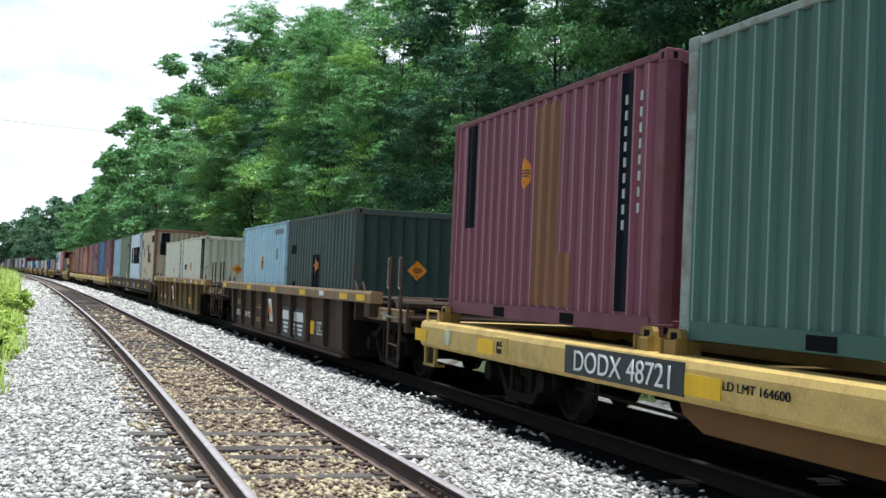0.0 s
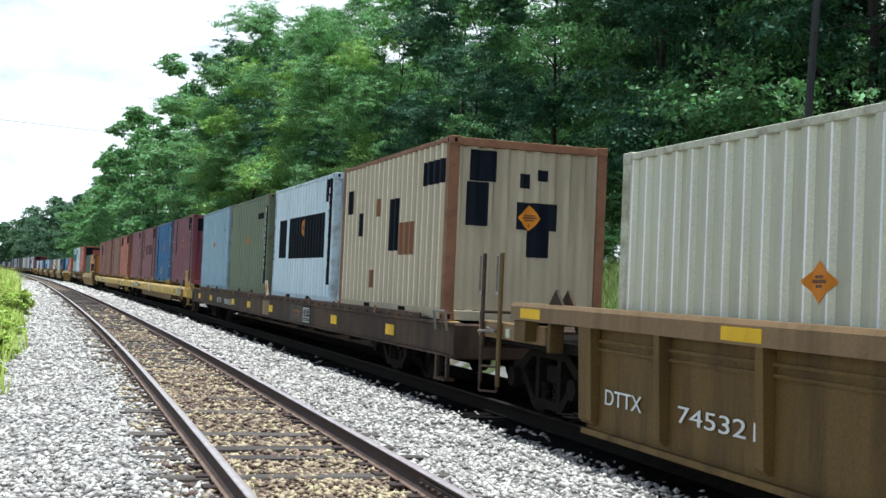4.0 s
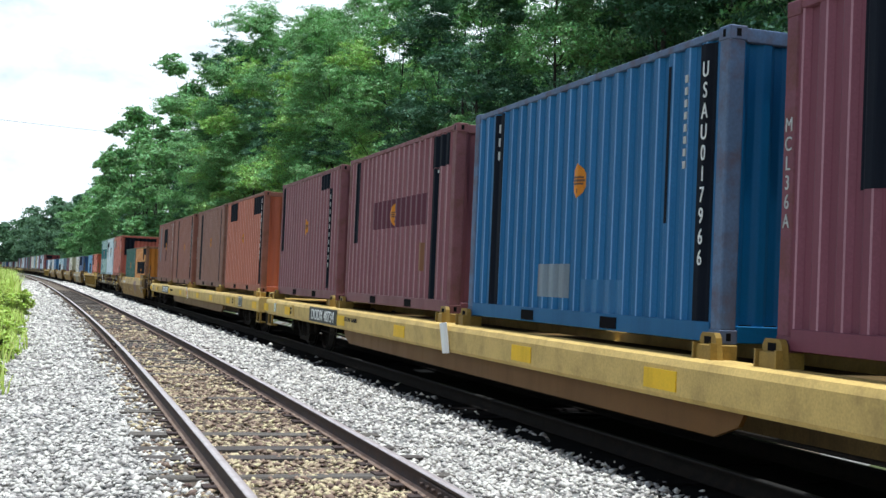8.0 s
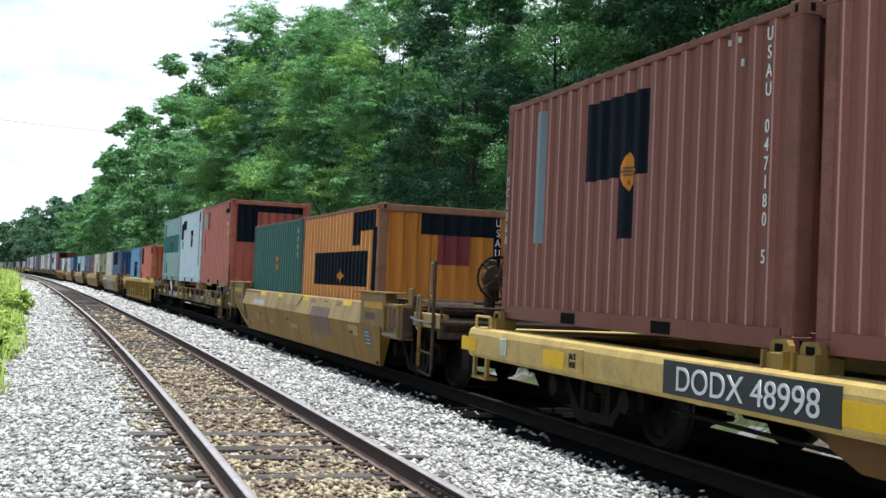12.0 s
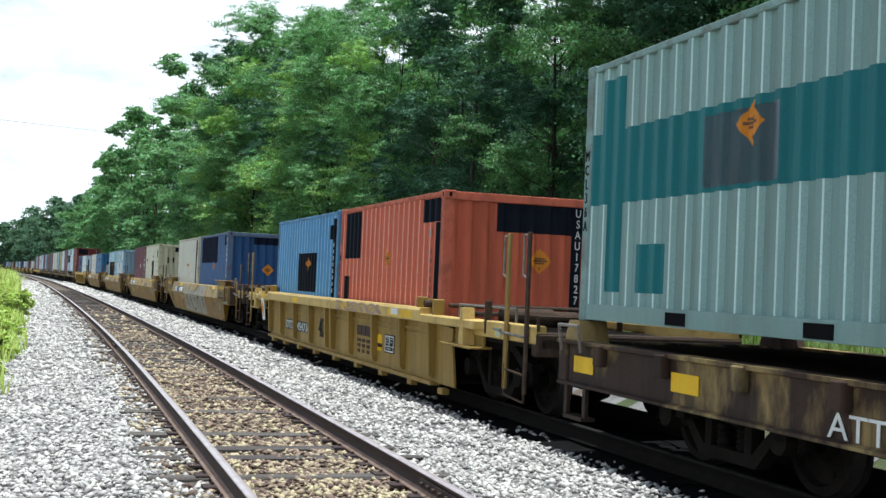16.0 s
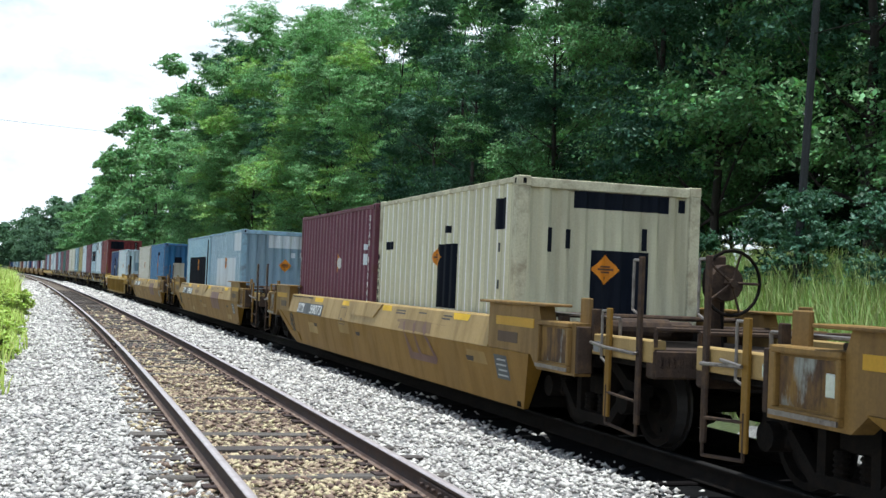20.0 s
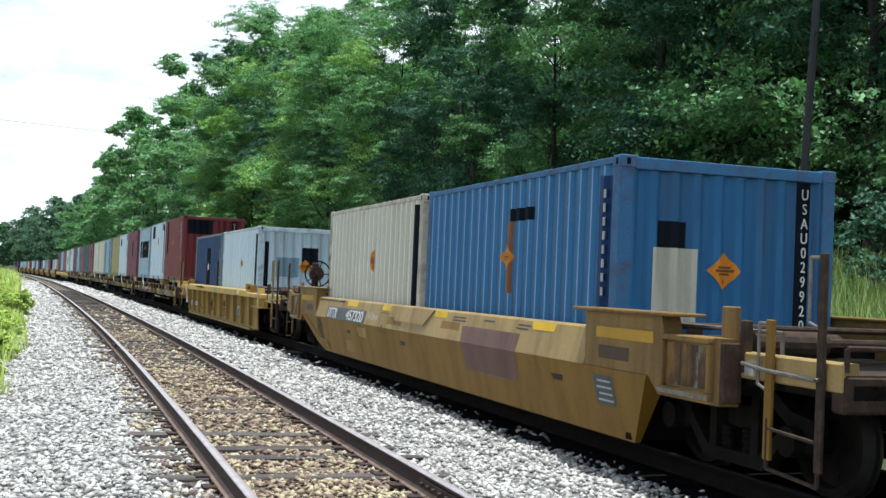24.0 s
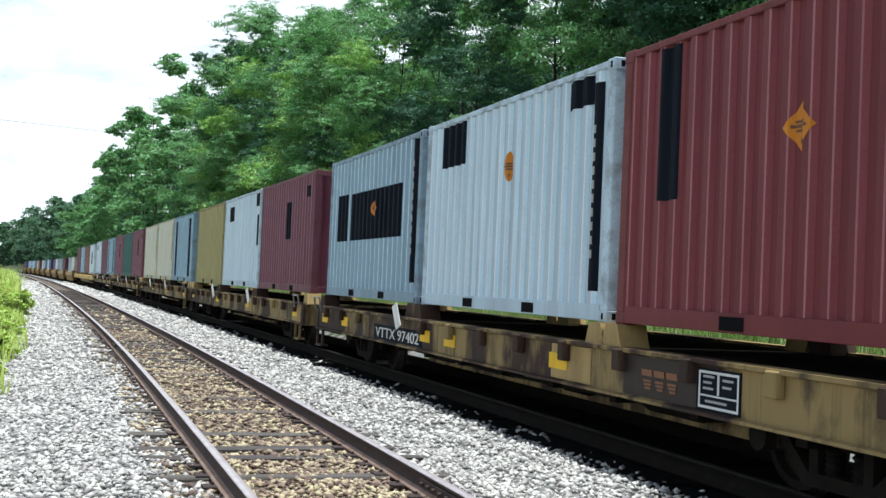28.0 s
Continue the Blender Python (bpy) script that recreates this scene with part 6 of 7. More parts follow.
    # stencilled notices along the top edge and on the fold
    for y0, y1, z0, z1 in ((-2.0, -2.5, 1.055, 1.075), (-2.0, -2.5, 1.015, 1.035), (-3.1, -3.5, 1.055, 1.075), (-4.2, -4.6, 1.055, 1.075), (-4.2, -4.5, 1.015, 1.035)):
        fold_patch(base, y1, y0, z0, z1, "sprayline", 0.003, "print_bar")
    frame_bits = ((1.45, 1.435, 0.70, 1.0), (1.045, 1.03, 0.70, 1.0), (1.45, 1.03, 0.99, 1.0), (1.45, 1.03, 0.70, 0.71), (1.30, 1.20, 0.76, 0.81))
    for y0, y1, z0, z1 in frame_bits:
        fold_patch(base, y1, y0, z0, z1, "sprayline", 0.003, "stencil_line", slanted=False)
    # the worn number forty over the cut-away, and its welded edge plate
    lettering("car_number", "40", 0.4, paint("lettergrey"), base, Matrix.Translation((fold_x(0.34) - 0.004, 6.02, 0.34)) @ Matrix.Rotation(-math.atan(0.25), 4, "Y") @ Matrix.Rotation(radians(-90), 4, "Z"), span=(0.42, 0.42))
    part("edge_strip", rods(0.018, [(fold_x(0.75, 0.004), 6.9, 0.75), (fold_x(0.36, 0.004), 5.95, 0.36), (fold_x(0.34, 0.004), 5.35, 0.34), (fold_x(0.20, 0.004), 5.2, 0.20)], n=6), mat, base)
    lettering("small_notice", "67,500 LBS. MAX GROSS WT. FOR 20 FT. CONTAINERS", 0.06, paint("lettergrey"), base, tilt @ side_frame(-0.008, 5.9, 0.315), span=(2.0, 0.034))
    rnd = random.Random(sum(map(ord, label + number)))
    for k in range(7):
        y = -5.7 + k * 1.55 + rnd.uniform(-0.4, 0.4)
        w, z = rnd.uniform(0.3, 1.0), rnd.choice((0.24, 0.42, 0.55, 0.84))
        if number and z > 0.7 and board[1] - 1.2 < y < board[0] + 0.2:
            continue
        fold_patch(base, y, min(y + w, 5.6), z, z + rnd.uniform(0.08, 0.2), rnd.choice(("sill", "brass", key, upper_key)), 0.0015 + 0.0002 * k)
    bd = fold_patch(base, -6.62, -6.22, 0.42, 0.70, "boardgrey", 0.004, "data_panel", "grey data panel with white print", slanted=False)
    for k in range(4):
        fold_patch(bd, -6.58, -6.27 - 0.04 * (k % 2), 0.455 + 0.06 * k, 0.475 + 0.06 * k, "worngrey", 0.007, "print_line", slanted=False)
    for y in (-5.25, 0.3, 3.6):
        fold_patch(base, y - 0.22, y, 0.56, 0.62, "stain", 0.003, "slot_mark")
    part("reflector_plate", boxes((-1.475, -1.459, 7.62, 7.76, 0.84, 1.0), bevel=0.005), GLASS_LENS, base)
    if dress:
        dress(base)
    return base


def fold_patch(parent, y0, y1, z0, z1, key, lift, name="worn_patch", label="", slanted=True):
    """A repainted or scraped patch that follows the fold."""
    bm = bmesh.new()
    zs = [z0] + ([FOLD] if z0 < FOLD < z1 else []) + [z1]
    slant = 0.05 * math.sin(17.0 * y0 + 5.0 * z0) if slanted else 0.0
    row = [[bm.verts.new((fold_x(z, lift), y + slant * (i if y == y0 else -i), z)) for y in (y0, y1)] for i, z in enumerate(zs)]
    for a, b in zip(row[:-1], row[1:]):
        bm.faces.new((a[0], a[1], b[1], b[0]))
    return part(name, bm, paint(key), parent, label)


def fold_stroke(parent, pts, key, thick, lift, label="sprayed graffiti stroke"):
    """A ribbon of sprayed paint through (y, z) points on the folded side."""
    fine = []
    for (ya, za), (yb, zb) in zip(pts[:-1], pts[1:]):
        for i in range(4):
            fine.append(Vector((ya + (yb - ya) * i / 4, za + (zb - za) * i / 4)))
    fine.append(Vector(pts[-1]))
    bm, row = bmesh.new(), []
    for i, q in enumerate(fine):
        d = fine[min(i + 1, len(fine) - 1)] - fine[max(i - 1, 0)]
        n = Vector((-d.y, d.x)).normalized() * thick * (0.65 + 0.35 * math.sin(i * 0.8 + pts[0][0]))
        row.append([bm.verts.new((fold_x(q.y + e * n.y, lift), q.x + e * n.x, q.y + e * n.y)) for e in (1, -1)])
    for a, b in zip(row[:-1], row[1:]):
        bm.faces.new((a[0], b[0], b[1], a[1]))
    return part("sprayed_stroke", bm, paint(key), parent, label)


def loops(parent, y0, y1, z0, z1, turns, key, thick, lift=0.006):
    """A looping tag from y0 to y1."""
    pts = []
    for i in range(turns * 9 + 1):
        f = i / (turns * 9)
        a = 2 * math.pi * turns * f
        pts.append((y0 + (y1 - y0) * f + 0.55 * (y1 - y0) / turns * math.sin(a), (z0 + z1) / 2 + (z1 - z0) / 2 * math.cos(a)))
    return fold_stroke(parent, pts, key, thick, lift)


def dress_mural(base):
    """Big angular letters in dark outlines on a washed-out grey ground, and small tags beside them."""
    fold_patch(base, -3.3, 2.0, 0.18, 1.11, "spray", 0.004, "sprayed_ground", "washed-out grey graffiti ground")
    rnd = random.Random(8)
    for k in range(5):
        y = 1.75 - k * 1.02
        w = 0.8
        shape = (((0.0, 1.05), (0.25, 0.3), (0.45, 0.75), (0.7, 0.25), (0.95, 1.0)), ((0.1, 0.25), (0.45, 1.05), (0.85, 0.25), (0.7, 0.55), (0.2, 0.55)),
                 ((0.9, 0.95), (0.3, 0.9), (0.2, 0.65), (0.8, 0.55), (0.75, 0.3), (0.1, 0.25)), ((0.1, 1.05), (0.15, 0.3), (0.15, 0.65), (0.8, 0.7), (0.75, 1.0), (0.9, 0.2)),
                 ((0.0, 0.3), (0.3, 1.0), (0.55, 0.35), (0.6, 0.8), (0.95, 0.25)))[k]
        fold_stroke(base, [(y - f * w + rnd.uniform(-0.04, 0.04), z) for f, z in shape], "sprayline", 0.050, 0.007)
        fold_stroke(base, [(y - f * w - 0.13, z * 0.9 + 0.1) for f, z in shape[1:4]], "darkgreen", 0.030, 0.009)
    loops(base, -4.6, -5.3, 0.35, 1.0, 2, "sprayline", 0.016)
    fold_patch(base, -7.25, -6.35, 0.78, 0.94, "dullbrown", 0.004)
    loops(base, 6.0, 5.3, 0.82, 1.02, 2, "bluegrey", 0.02)


def dress_logo(base):
    """A half worn-off emblem: pale cap over purple-brown slanting blocks."""
    fold_patch(base, -3.85, -2.3, 0.80, 0.95, "sill", 0.004, "emblem_ground", "pale worn emblem ground")
    for y0, y1 in ((-2.5, -2.85), (-3.0, -3.3), (-3.45, -4.0)):
        fold_stroke(base, [(y0 - 0.05, 0.92), (y1, 0.44)], "emblem", 0.10, 0.006, "worn painted emblem block")
    fold_patch(base, -3.95, -2.75, 0.40, 0.50, "emblem", 0.0075, "emblem_block")


def dress_tagged(base):
    """A faded purple panel, a beige repaint and looping dark tags."""
    fold_patch(base, -4.25, -2.5, 0.44, 0.97, "emblem", 0.004, "emblem_ground", "faded purple-brown painted panel")
    fold_stroke(base, [(2.28, 0.84), (2.20, 0.99), (2.12, 0.88), (2.04, 1.0), (1.98, 0.84)], "beige", 0.018, 0.005)
    fold_stroke(base, [(1.92, 0.98), (1.90, 0.86), (1.80, 0.94), (1.74, 0.84), (1.66, 0.95), (1.60, 0.86)], "beige", 0.018, 0.005)


def dress_touched(base):
    """Patches of touched-up paint and a small white tag."""
    fold_patch(base, 3.0, 4.4, 0.80, 0.92, "worngrey", 0.004, "sprayed_tag", "worn white sprayed tag")
    fold_patch(base, -3.8, -2.2, 0.45, 0.95, "emblem", 0.004, "emblem_ground", "faded purple-brown painted panel")


def worn_flat(number, label, half, truck_at, key, boards, slots, ridge=True, number_y=None, flags=(), marks=(), block_y=None, number_end=None, pockets=True, coats=None, seat=1.17):
    """A worn flat car with a shallow sill, stake pockets and box pedestals; boards: repainted stretches of the sill."""
    base = new("flat_car")
    tagged(base, label, "flat car", "cars of the train")
    mat = patchy("coats_" + coats[0] + coats[1], PAINT[coats[0]], PAINT[coats[1]], PAINT[coats[2]]) if coats else paint(key)
    Y = half
    rnd0 = random.Random(len(label) + int(half))
    for sx in (-1, 1):
        bm = bmesh.new()
        beam(bm, [(sx * 1.18, 0.52), (sx * 1.38, 0.52), (sx * 1.38, 0.545), (sx * 1.335, 0.56), (sx * 1.335, 0.92), (sx * 1.39, 0.935), (sx * 1.39, 0.97), (sx * 1.18, 0.97)], -Y, Y)
        part("side_sill", bm, mat, base)
        for y in np.arange(-Y + 0.7, Y - 0.5, 1.22) if pockets else ():
            if number and number_end is not None and number_end - 0.2 < y < number_y + 0.2:
                continue
            part("stake_pocket", boxes((min(sx * 1.337, sx * 1.43), max(sx * 1.337, sx * 1.43), y - 0.07, y + 0.07, 0.76, 0.96), bevel=0.012), paint("dullbrown") if rnd0.random() < 0.6 else mat, base)
    part("deck", boxes((-1.19, 1.19, -Y, Y, 0.88, 0.94)), IRON, base)
    bm = bmesh.new()
    prism(bm, [(-Y + 0.4, 0.85), (-Y + 0.4, 0.56), (-Y + 4.2, 0.54), (-Y + 4.7, 0.23), (Y - 4.7, 0.23), (Y - 4.2, 0.54), (Y - 0.4, 0.56), (Y - 0.4, 0.85)], -0.46, 0.46)
    part("centre_sill", bm, mat, base)
    for sy in (-1, 1):
        part("end_sill", boxes((-1.36, 1.36, min(sy * (Y - 0.2), sy * (Y + 0.02)), max(sy * (Y - 0.2), sy * (Y + 0.02)), 0.50, 0.965), bevel=0.02), mat, base)
        coupler(base, sy, sy * Y)
        truck(base, sy * truck_at)
        ys, ye_ = sy * (Y - 0.22), sy * (Y - 0.66)
        part("step_hanger", boxes((-1.37, -1.33, ys - 0.035, ys + 0.035, 0.22, 0.56), (-1.37, -1.33, ye_ - 0.035, ye_ + 0.035, 0.22, 0.56), (-1.39, -1.24, min(ys, ye_), max(ys, ye_), 0.19, 0.23)), mat, base)
        part("grab_iron", rods(0.018, [(-1.40, sy * (Y - 0.15), 0.86), (-1.44, sy * (Y - 0.15), 1.12), (-1.44, sy * (Y - 0.62), 1.12), (-1.40, sy * (Y - 0.62), 0.86)], n=6), STEEL_ROD, base)
    for y0 in slots:
        for y in (y0 + 0.08, y0 + CL - 0.08):
            for sx in (-1, 1):
                bm = bmesh.new()
                prism(bm, [(y - 0.21, 0.94), (y + 0.21, 0.94), (y + 0.21, 0.96), (y + 0.12, seat), (y - 0.12, seat), (y - 0.21, 0.96)], sx * 1.0, sx * 1.30)
                part("pedestal", bm, paint("oldyellow" if rnd0.random() < 0.45 else key), base)
    if ridge:
        for y in np.arange(-Y + 1.5, Y - 2.2, 2.44):
            part("deck_rail", boxes((-1.37, -1.33, y, y + 2.3, 0.968, 1.06), bevel=0.008), mat, base)
            for dy in (0.35, 0.95, 1.5, 2.05):
                part("rail_clip", boxes((-1.395, -1.362, y + dy - 0.04, y + dy + 0.04, 0.972, 1.02), bevel=0.008), mat, base)
            part("rail_stay", boxes((-1.40, -1.36, y + 2.28, y + 2.32, 0.968, 1.10), bevel=0.008), paint("sill"), base)
    for y0, y1, key2 in boards:
        panel("repainted_board", base, -1.3385, y0, y1, 0.565, 0.915, key2)
    if number:
        ny = (Y - 2.0) if number_y is None else number_y
        if number == "ATTX":
            wide_text(base, number, ny, ny - 0.85, 0.57, 0.74, "letter", -1.348)
            for k in range(6):
                panel("print_bar", base, -1.342, ny - 1.50 - 0.22 * k, ny - 1.36 - 0.22 * k, 0.57, 0.74, "worngrey")
        elif number_end is None:
            head, tail = number.split()
            wide_text(base, head, ny, ny - 0.88, 0.645, 0.80, "worngrey", -1.348)
            wide_text(base, tail, ny - 1.48, ny - 2.80, 0.635, 0.79, "worngrey", -1.348)
        else:
            panel("number_board", base, -1.3405, number_end - 0.12, ny + 0.12, 0.565, 0.80, "black", "black board with the car's number")
            wide_text(base, number, ny, number_end, 0.60, 0.755, "letter", -1.348)
    for y in flags:
        flag(base, -1.46, y, 0.98, lean=-0.35, mark=False, w=0.24, h=0.36)
    for y in marks:
        panel("yellow_mark", base, -1.3445, y, y + 0.45, 0.66, 0.82, "mark", "bright yellow reflective mark")
    if block_y is not None:
        data_block(base, -1.343, block_y, 0.565, 0.90, 0.62)
        panel("emblem_ground", base, -1.341, block_y + 0.02, block_y + 1.3, 0.565, 0.915, "stain")
        emblem(base, -1.349, block_y + 0.95, 0.64, 0.81, 0.65, "rustpatch")
    for y, w in ((-3.6, 0.9), (-1.4, 0.5), (1.2, 1.1), (3.4, 0.7)):
        part("brake_reservoir", rods(0.19, [(-0.62, y - w / 2, 0.50), (-0.62, y + w / 2, 0.50)], n=14), IRON, base)
    for y in np.arange(-Y + 1.6, Y - 1.2, 1.5):
        part("cross_bearer", boxes((-1.17, 1.17, y - 0.07, y + 0.07, 0.42, 0.84)), IRON, base)
    part("air_line", rods(0.02, [(-1.05, -Y + 2, 0.50), (-1.05, 0, 0.42), (-1.05, Y - 2, 0.50)], n=6), IRON, base)
    part("brake_rigging", rods(0.03, [(0.2, -Y + 3, 0.45), (0.5, 0, 0.33), (0.2, Y - 3, 0.45)], n=6), IRON, base)
    return base


# ---------------------------------------------------------------- the train
TRAIN = []       # (thing, place of its middle along the train, height)
FLAT_Z, LOW_Z, HIGH_Z, WELL_Z = 1.088, 0.972, 1.172, 0.205


def ride(thing, u_mid, z=0.0, rides_with=None):
    TRAIN.append((thing, u_mid, z, rides_with))
    return thing


def load(u_near, z, *args, car_mid=None, **kw):
    """A container whose near end is u_near metres along the train, standing on the car whose middle is car_mid."""
    c = container(*args, **kw)
    return ride(c, u_near + CL / 2, z, car_mid)
def build_train():
    K = "black"
    # a long yellow flat car with two boxes
    ride(yellow_flat("DODX 48721", "long yellow steel flat car carrying two containers", (2.94 - 2.4, 9.37 - 2.4)), 2.4)
    load(2.94, FLAT_Z, "green", "weathered dark green corrugated steel container", car_mid=2.4, post="palegreen", side=((3.3, 3.9, 0.8, 1.3, "bluegrey"),))
    load(9.37, FLAT_Z, "maroon", "maroon corrugated steel container with orange rust streaks", car_mid=2.4,
         side=((0.5, 0.9, 1.15, 2.5, K), (5.13, 5.39, 0.2, 2.5, K), (2.95, 3.6, 0.2, 2.45, "rustpatch"), (3.7, 4.05, 0.2, 0.78, "rustpatch")),
         side_marks=((2.65, 1.72),), bars=((5.27, 0.95, 2.3, 9, "letter"), (5.58, 1.1, 2.3, 8, "letter")))
    # two ribbed well cars
    ride(ribbed_well("DTTX 747285", "dirty brown ribbed well car carrying two containers", "dullbrown", "sill", brake=0, mark_y=0.22, forty=(1.35, 0.75), logo=(-0.38, 2.45, "lettergrey", "letter"), words=(("", 0, 0), ("DTTX", 6.0, 5.27), ("747285", 4.62, 3.45)), spray=None, marks=(-7.9, -6.72, -3.28, -0.05, 3.25, 7.4)), 26.6)
    load(20.43, WELL_Z, "darkgreen", "dark green corrugated steel container in a well car", car_mid=26.6,
         side=((2.55, 3.22, 0.9, 1.77, K), (0.31, 0.78, 1.81, 2.0, K), (0.5, 0.95, 0.9, 1.2, K)), side_marks=((2.85, 1.55),), front_marks=((1.2, 1.5),))
    load(26.68, WELL_Z, "paleblue", "pale blue corrugated steel container in a well car", car_mid=26.6, code="MCL41A",
         side=((4.58, 5.61, 2.30, 2.42, "bluegrey"), (4.75, 4.88, 1.7, 1.96, "bluegrey")), side_marks=((2.93, 1.62),))
    ride(ribbed_well("DTTX 745321", "dirty ochre ribbed well car carrying two containers", "ochre", "sill", brake=0, mark_y=0.32, logo=(-0.75, 2.27, "lettergrey", "ochre"), words=(("", 0, 0), ("DTTX", 6.0, 5.27), ("745321", 4.62, 3.45)), forty=(1.3, 0.73), block=(-4.02, 0.42), marks=(-7.9, -6.3, -3.28, -0.05, 3.25, 7.4)), 46.6)
    load(40.48, WELL_Z, "cream", "cream corrugated steel container with a black stripe", car_mid=46.6, code="MCL30A",
         side=((0.63, 1.15, 1.42, 1.62, K), (5.04, 5.78, 0.8, 2.52, K)), side_marks=((2.43, 1.55),), front_marks=((1.13, 1.5),),
         bars=((5.45, 1.1, 2.3, 9, "letter"),), front=((1.78, 2.05, 0.8, 2.45, K),))
    load(46.62, WELL_Z, "cream", "cream corrugated steel container in a well car", car_mid=46.6,
         side=((5.13, 5.40, 0.8, 2.52, K),), side_marks=((3.1, 1.4),), bars=((5.27, 1.2, 2.3, 8, "letter"), (5.62, 1.5, 2.2, 3, "lettergrey")))
    # a worn brown flat car with four boxes
    rusty = ride(worn_flat("RTTX  980835", "worn dark brown flat car carrying four containers", 14.0, 10.4, "dullbrown",
                   ((-0.75, 0.1, "sill"),),
                   (57.96 - 71.1, 64.73 - 71.1, 71.6 - 71.1, 78.04 - 71.1), number_y=7.86, seat=0.97, pockets=False, coats=("dullbrown", "deepbrown", "stain"), marks=(11.9, 9.1, 4.55, 1.9, -1.2, -7.5, -11.2), block_y=-4.6), 71.1)
    flag(rusty, -1.45, -0.95, 1.22, lean=-0.05, w=0.28, h=0.34)
    load(57.96, LOW_Z, "sand", "sand-coloured container covered in black and rust blotches", car_mid=71.1, post="rustpatch",
         side=((0.3, 0.75, 1.71, 2.14, K), (3.07, 3.6, 1.01, 1.85, K), (4.85, 5.75, 1.95, 2.3, K), (3.62, 4.4, 0.94, 1.45, "rustpatch"), (1.17, 1.4, 1.29, 1.7, K), (2.3, 2.5, 1.6, 1.9, "rustpatch"), (1.9, 2.3, 0.4, 0.7, "rustpatch")),
         front=((0.32, 0.73, 1.98, 2.42, K), (0.29, 0.61, 1.35, 1.97, K), (1.05, 1.69, 1.33, 1.72, K), (1.23, 1.56, 0.94, 1.33, K), (1.08, 1.25, 1.92, 2.13, K), (1.35, 1.52, 2.04, 2.2, K)),
         front_marks=((1.25, 1.5),), bars=((5.98, 1.2, 1.9, 6, K),))
    load(64.73, LOW_Z, "white", "white container with large black painted panels", car_mid=71.1, code="MCL08A",
         side=((0.64, 1.48, 0.96, 1.84, K), (1.8, 5.17, 0.94, 1.85, K), (5.19, 5.47, 2.05, 2.5, K), (5.55, 5.72, 0.4, 2.5, K)), side_marks=((3.25, 1.6),),
         column=("USAU222759", 5.63, 2.2, 0.17, "letter"))
    load(71.6, LOW_Z, "olive", "olive green corrugated steel container with black stripes", car_mid=71.1, code="MCL08A",
         side=((4.46, 5.22, 2.0, 2.15, K), (5.54, 5.75, 0.34, 2.3, K)), side_marks=((3.08, 1.46),), column=("USAU070491", 5.64, 2.14, 0.17, "letter"), bars=((5.36, 1.45, 1.75, 4, "letter"),))
    load(78.04, LOW_Z, "grey", "pale grey-blue corrugated steel container", car_mid=71.1, code="MCL00A",
         side=((5.17, 5.28, 1.5, 1.66, K), (5.43, 5.57, 1.49, 1.65, "mark")), side_marks=((2.83, 1.48),), bars=((5.02, 0.9, 2.3, 12, "bluegrey"), (5.2, 1.85, 1.95, 1, K)))
    # two long yellow flat cars with four boxes each
    ride(yellow_flat("DODX 48734", "long yellow steel flat car carrying four containers", (86.56 - 99.8, 93.39 - 99.8, 100.18 - 99.8, 106.95 - 99.8), placard=1, tall_grab=True), 99.8)
    load(86.56, FLAT_Z, "maroon", "maroon corrugated container with a black square on its end", car_mid=99.8, code="MCL36A",
         side=((0.84, 1.12, 1.14, 2.5, K), (4.6, 5.38, 2.05, 2.5, K), (5.29, 5.47, 0.17, 2.5, K)), side_marks=((3.24, 1.57),), front=((0.18, 1.04, 1.99, 2.46, K),),
         front_marks=((1.35, 1.62),), bars=((5.38, 0.5, 2.3, 14, "letter"), (4.9, 1.9, 2.0, 1, "letter")))
    load(93.39, FLAT_Z, "blue", "bright blue corrugated container with black stripes", car_mid=99.8, post="postblue",
         side=((0.72, 1.02, 0.17, 2.5, K), (5.01, 5.1, 1.01, 2.4, K), (5.57, 5.79, 0.16, 2.5, K), (2.16, 3.0, 0.3, 0.66, "bluegrey"), (3.3, 4.3, 0.17, 0.5, "azure")), side_marks=((3.2, 1.52),),
         column=("USAU017966", 5.69, 2.22, 0.185, "letter"), bars=((5.38, 1.45, 2.3, 8, "letter"), (0.9, 1.9, 2.4, 3, "letter")))
    load(100.18, FLAT_Z, "fadedmaroon", "maroon corrugated container with a darker repainted panel", car_mid=99.8,
         side=((0.47, 0.75, 1.06, 2.5, K), (4.9, 5.7, 2.05, 2.5, K), (4.97, 5.2, 0.17, 2.04, K), (1.65, 4.84, 1.26, 1.72, "plum"), (4.38, 4.66, 0.57, 0.99, "rustpatch")),
         side_marks=((2.99, 1.47),), bars=((5.3, 1.95, 2.02, 1, "letter"),))
    load(106.95, FLAT_Z, "fadedmaroon", "faded maroon corrugated container with a black corner", car_mid=99.8,
         side=((0.15, 0.42, 1.01, 2.5, K), (4.3, 5.1, 2.2, 2.5, K), (5.1, 5.34, 0.22, 2.19, K)), side_marks=((2.9, 1.5),), bars=((5.22, 0.6, 2.1, 10, "letter"),))
    ride(yellow_flat("DODX 48998", "long yellow steel flat car carrying four rusty containers", (115.05 - 128.2, 121.59 - 128.2, 128.85 - 128.2, 135.17 - 128.2), placard=2), 128.2)
    load(115.05, FLAT_Z, "orange", "orange-red corrugated container with black squares", car_mid=128.2, post="brown",
         side=((0.65, 1.85, 1.98, 2.5, K), (4.52, 5.51, 2.04, 2.5, K), (5.52, 5.78, 0.2, 2.5, K)), side_marks=((3.02, 1.44),), front_marks=((1.05, 1.48),), column=("USAU214041", 5.66, 2.30, 0.175, "letter"))
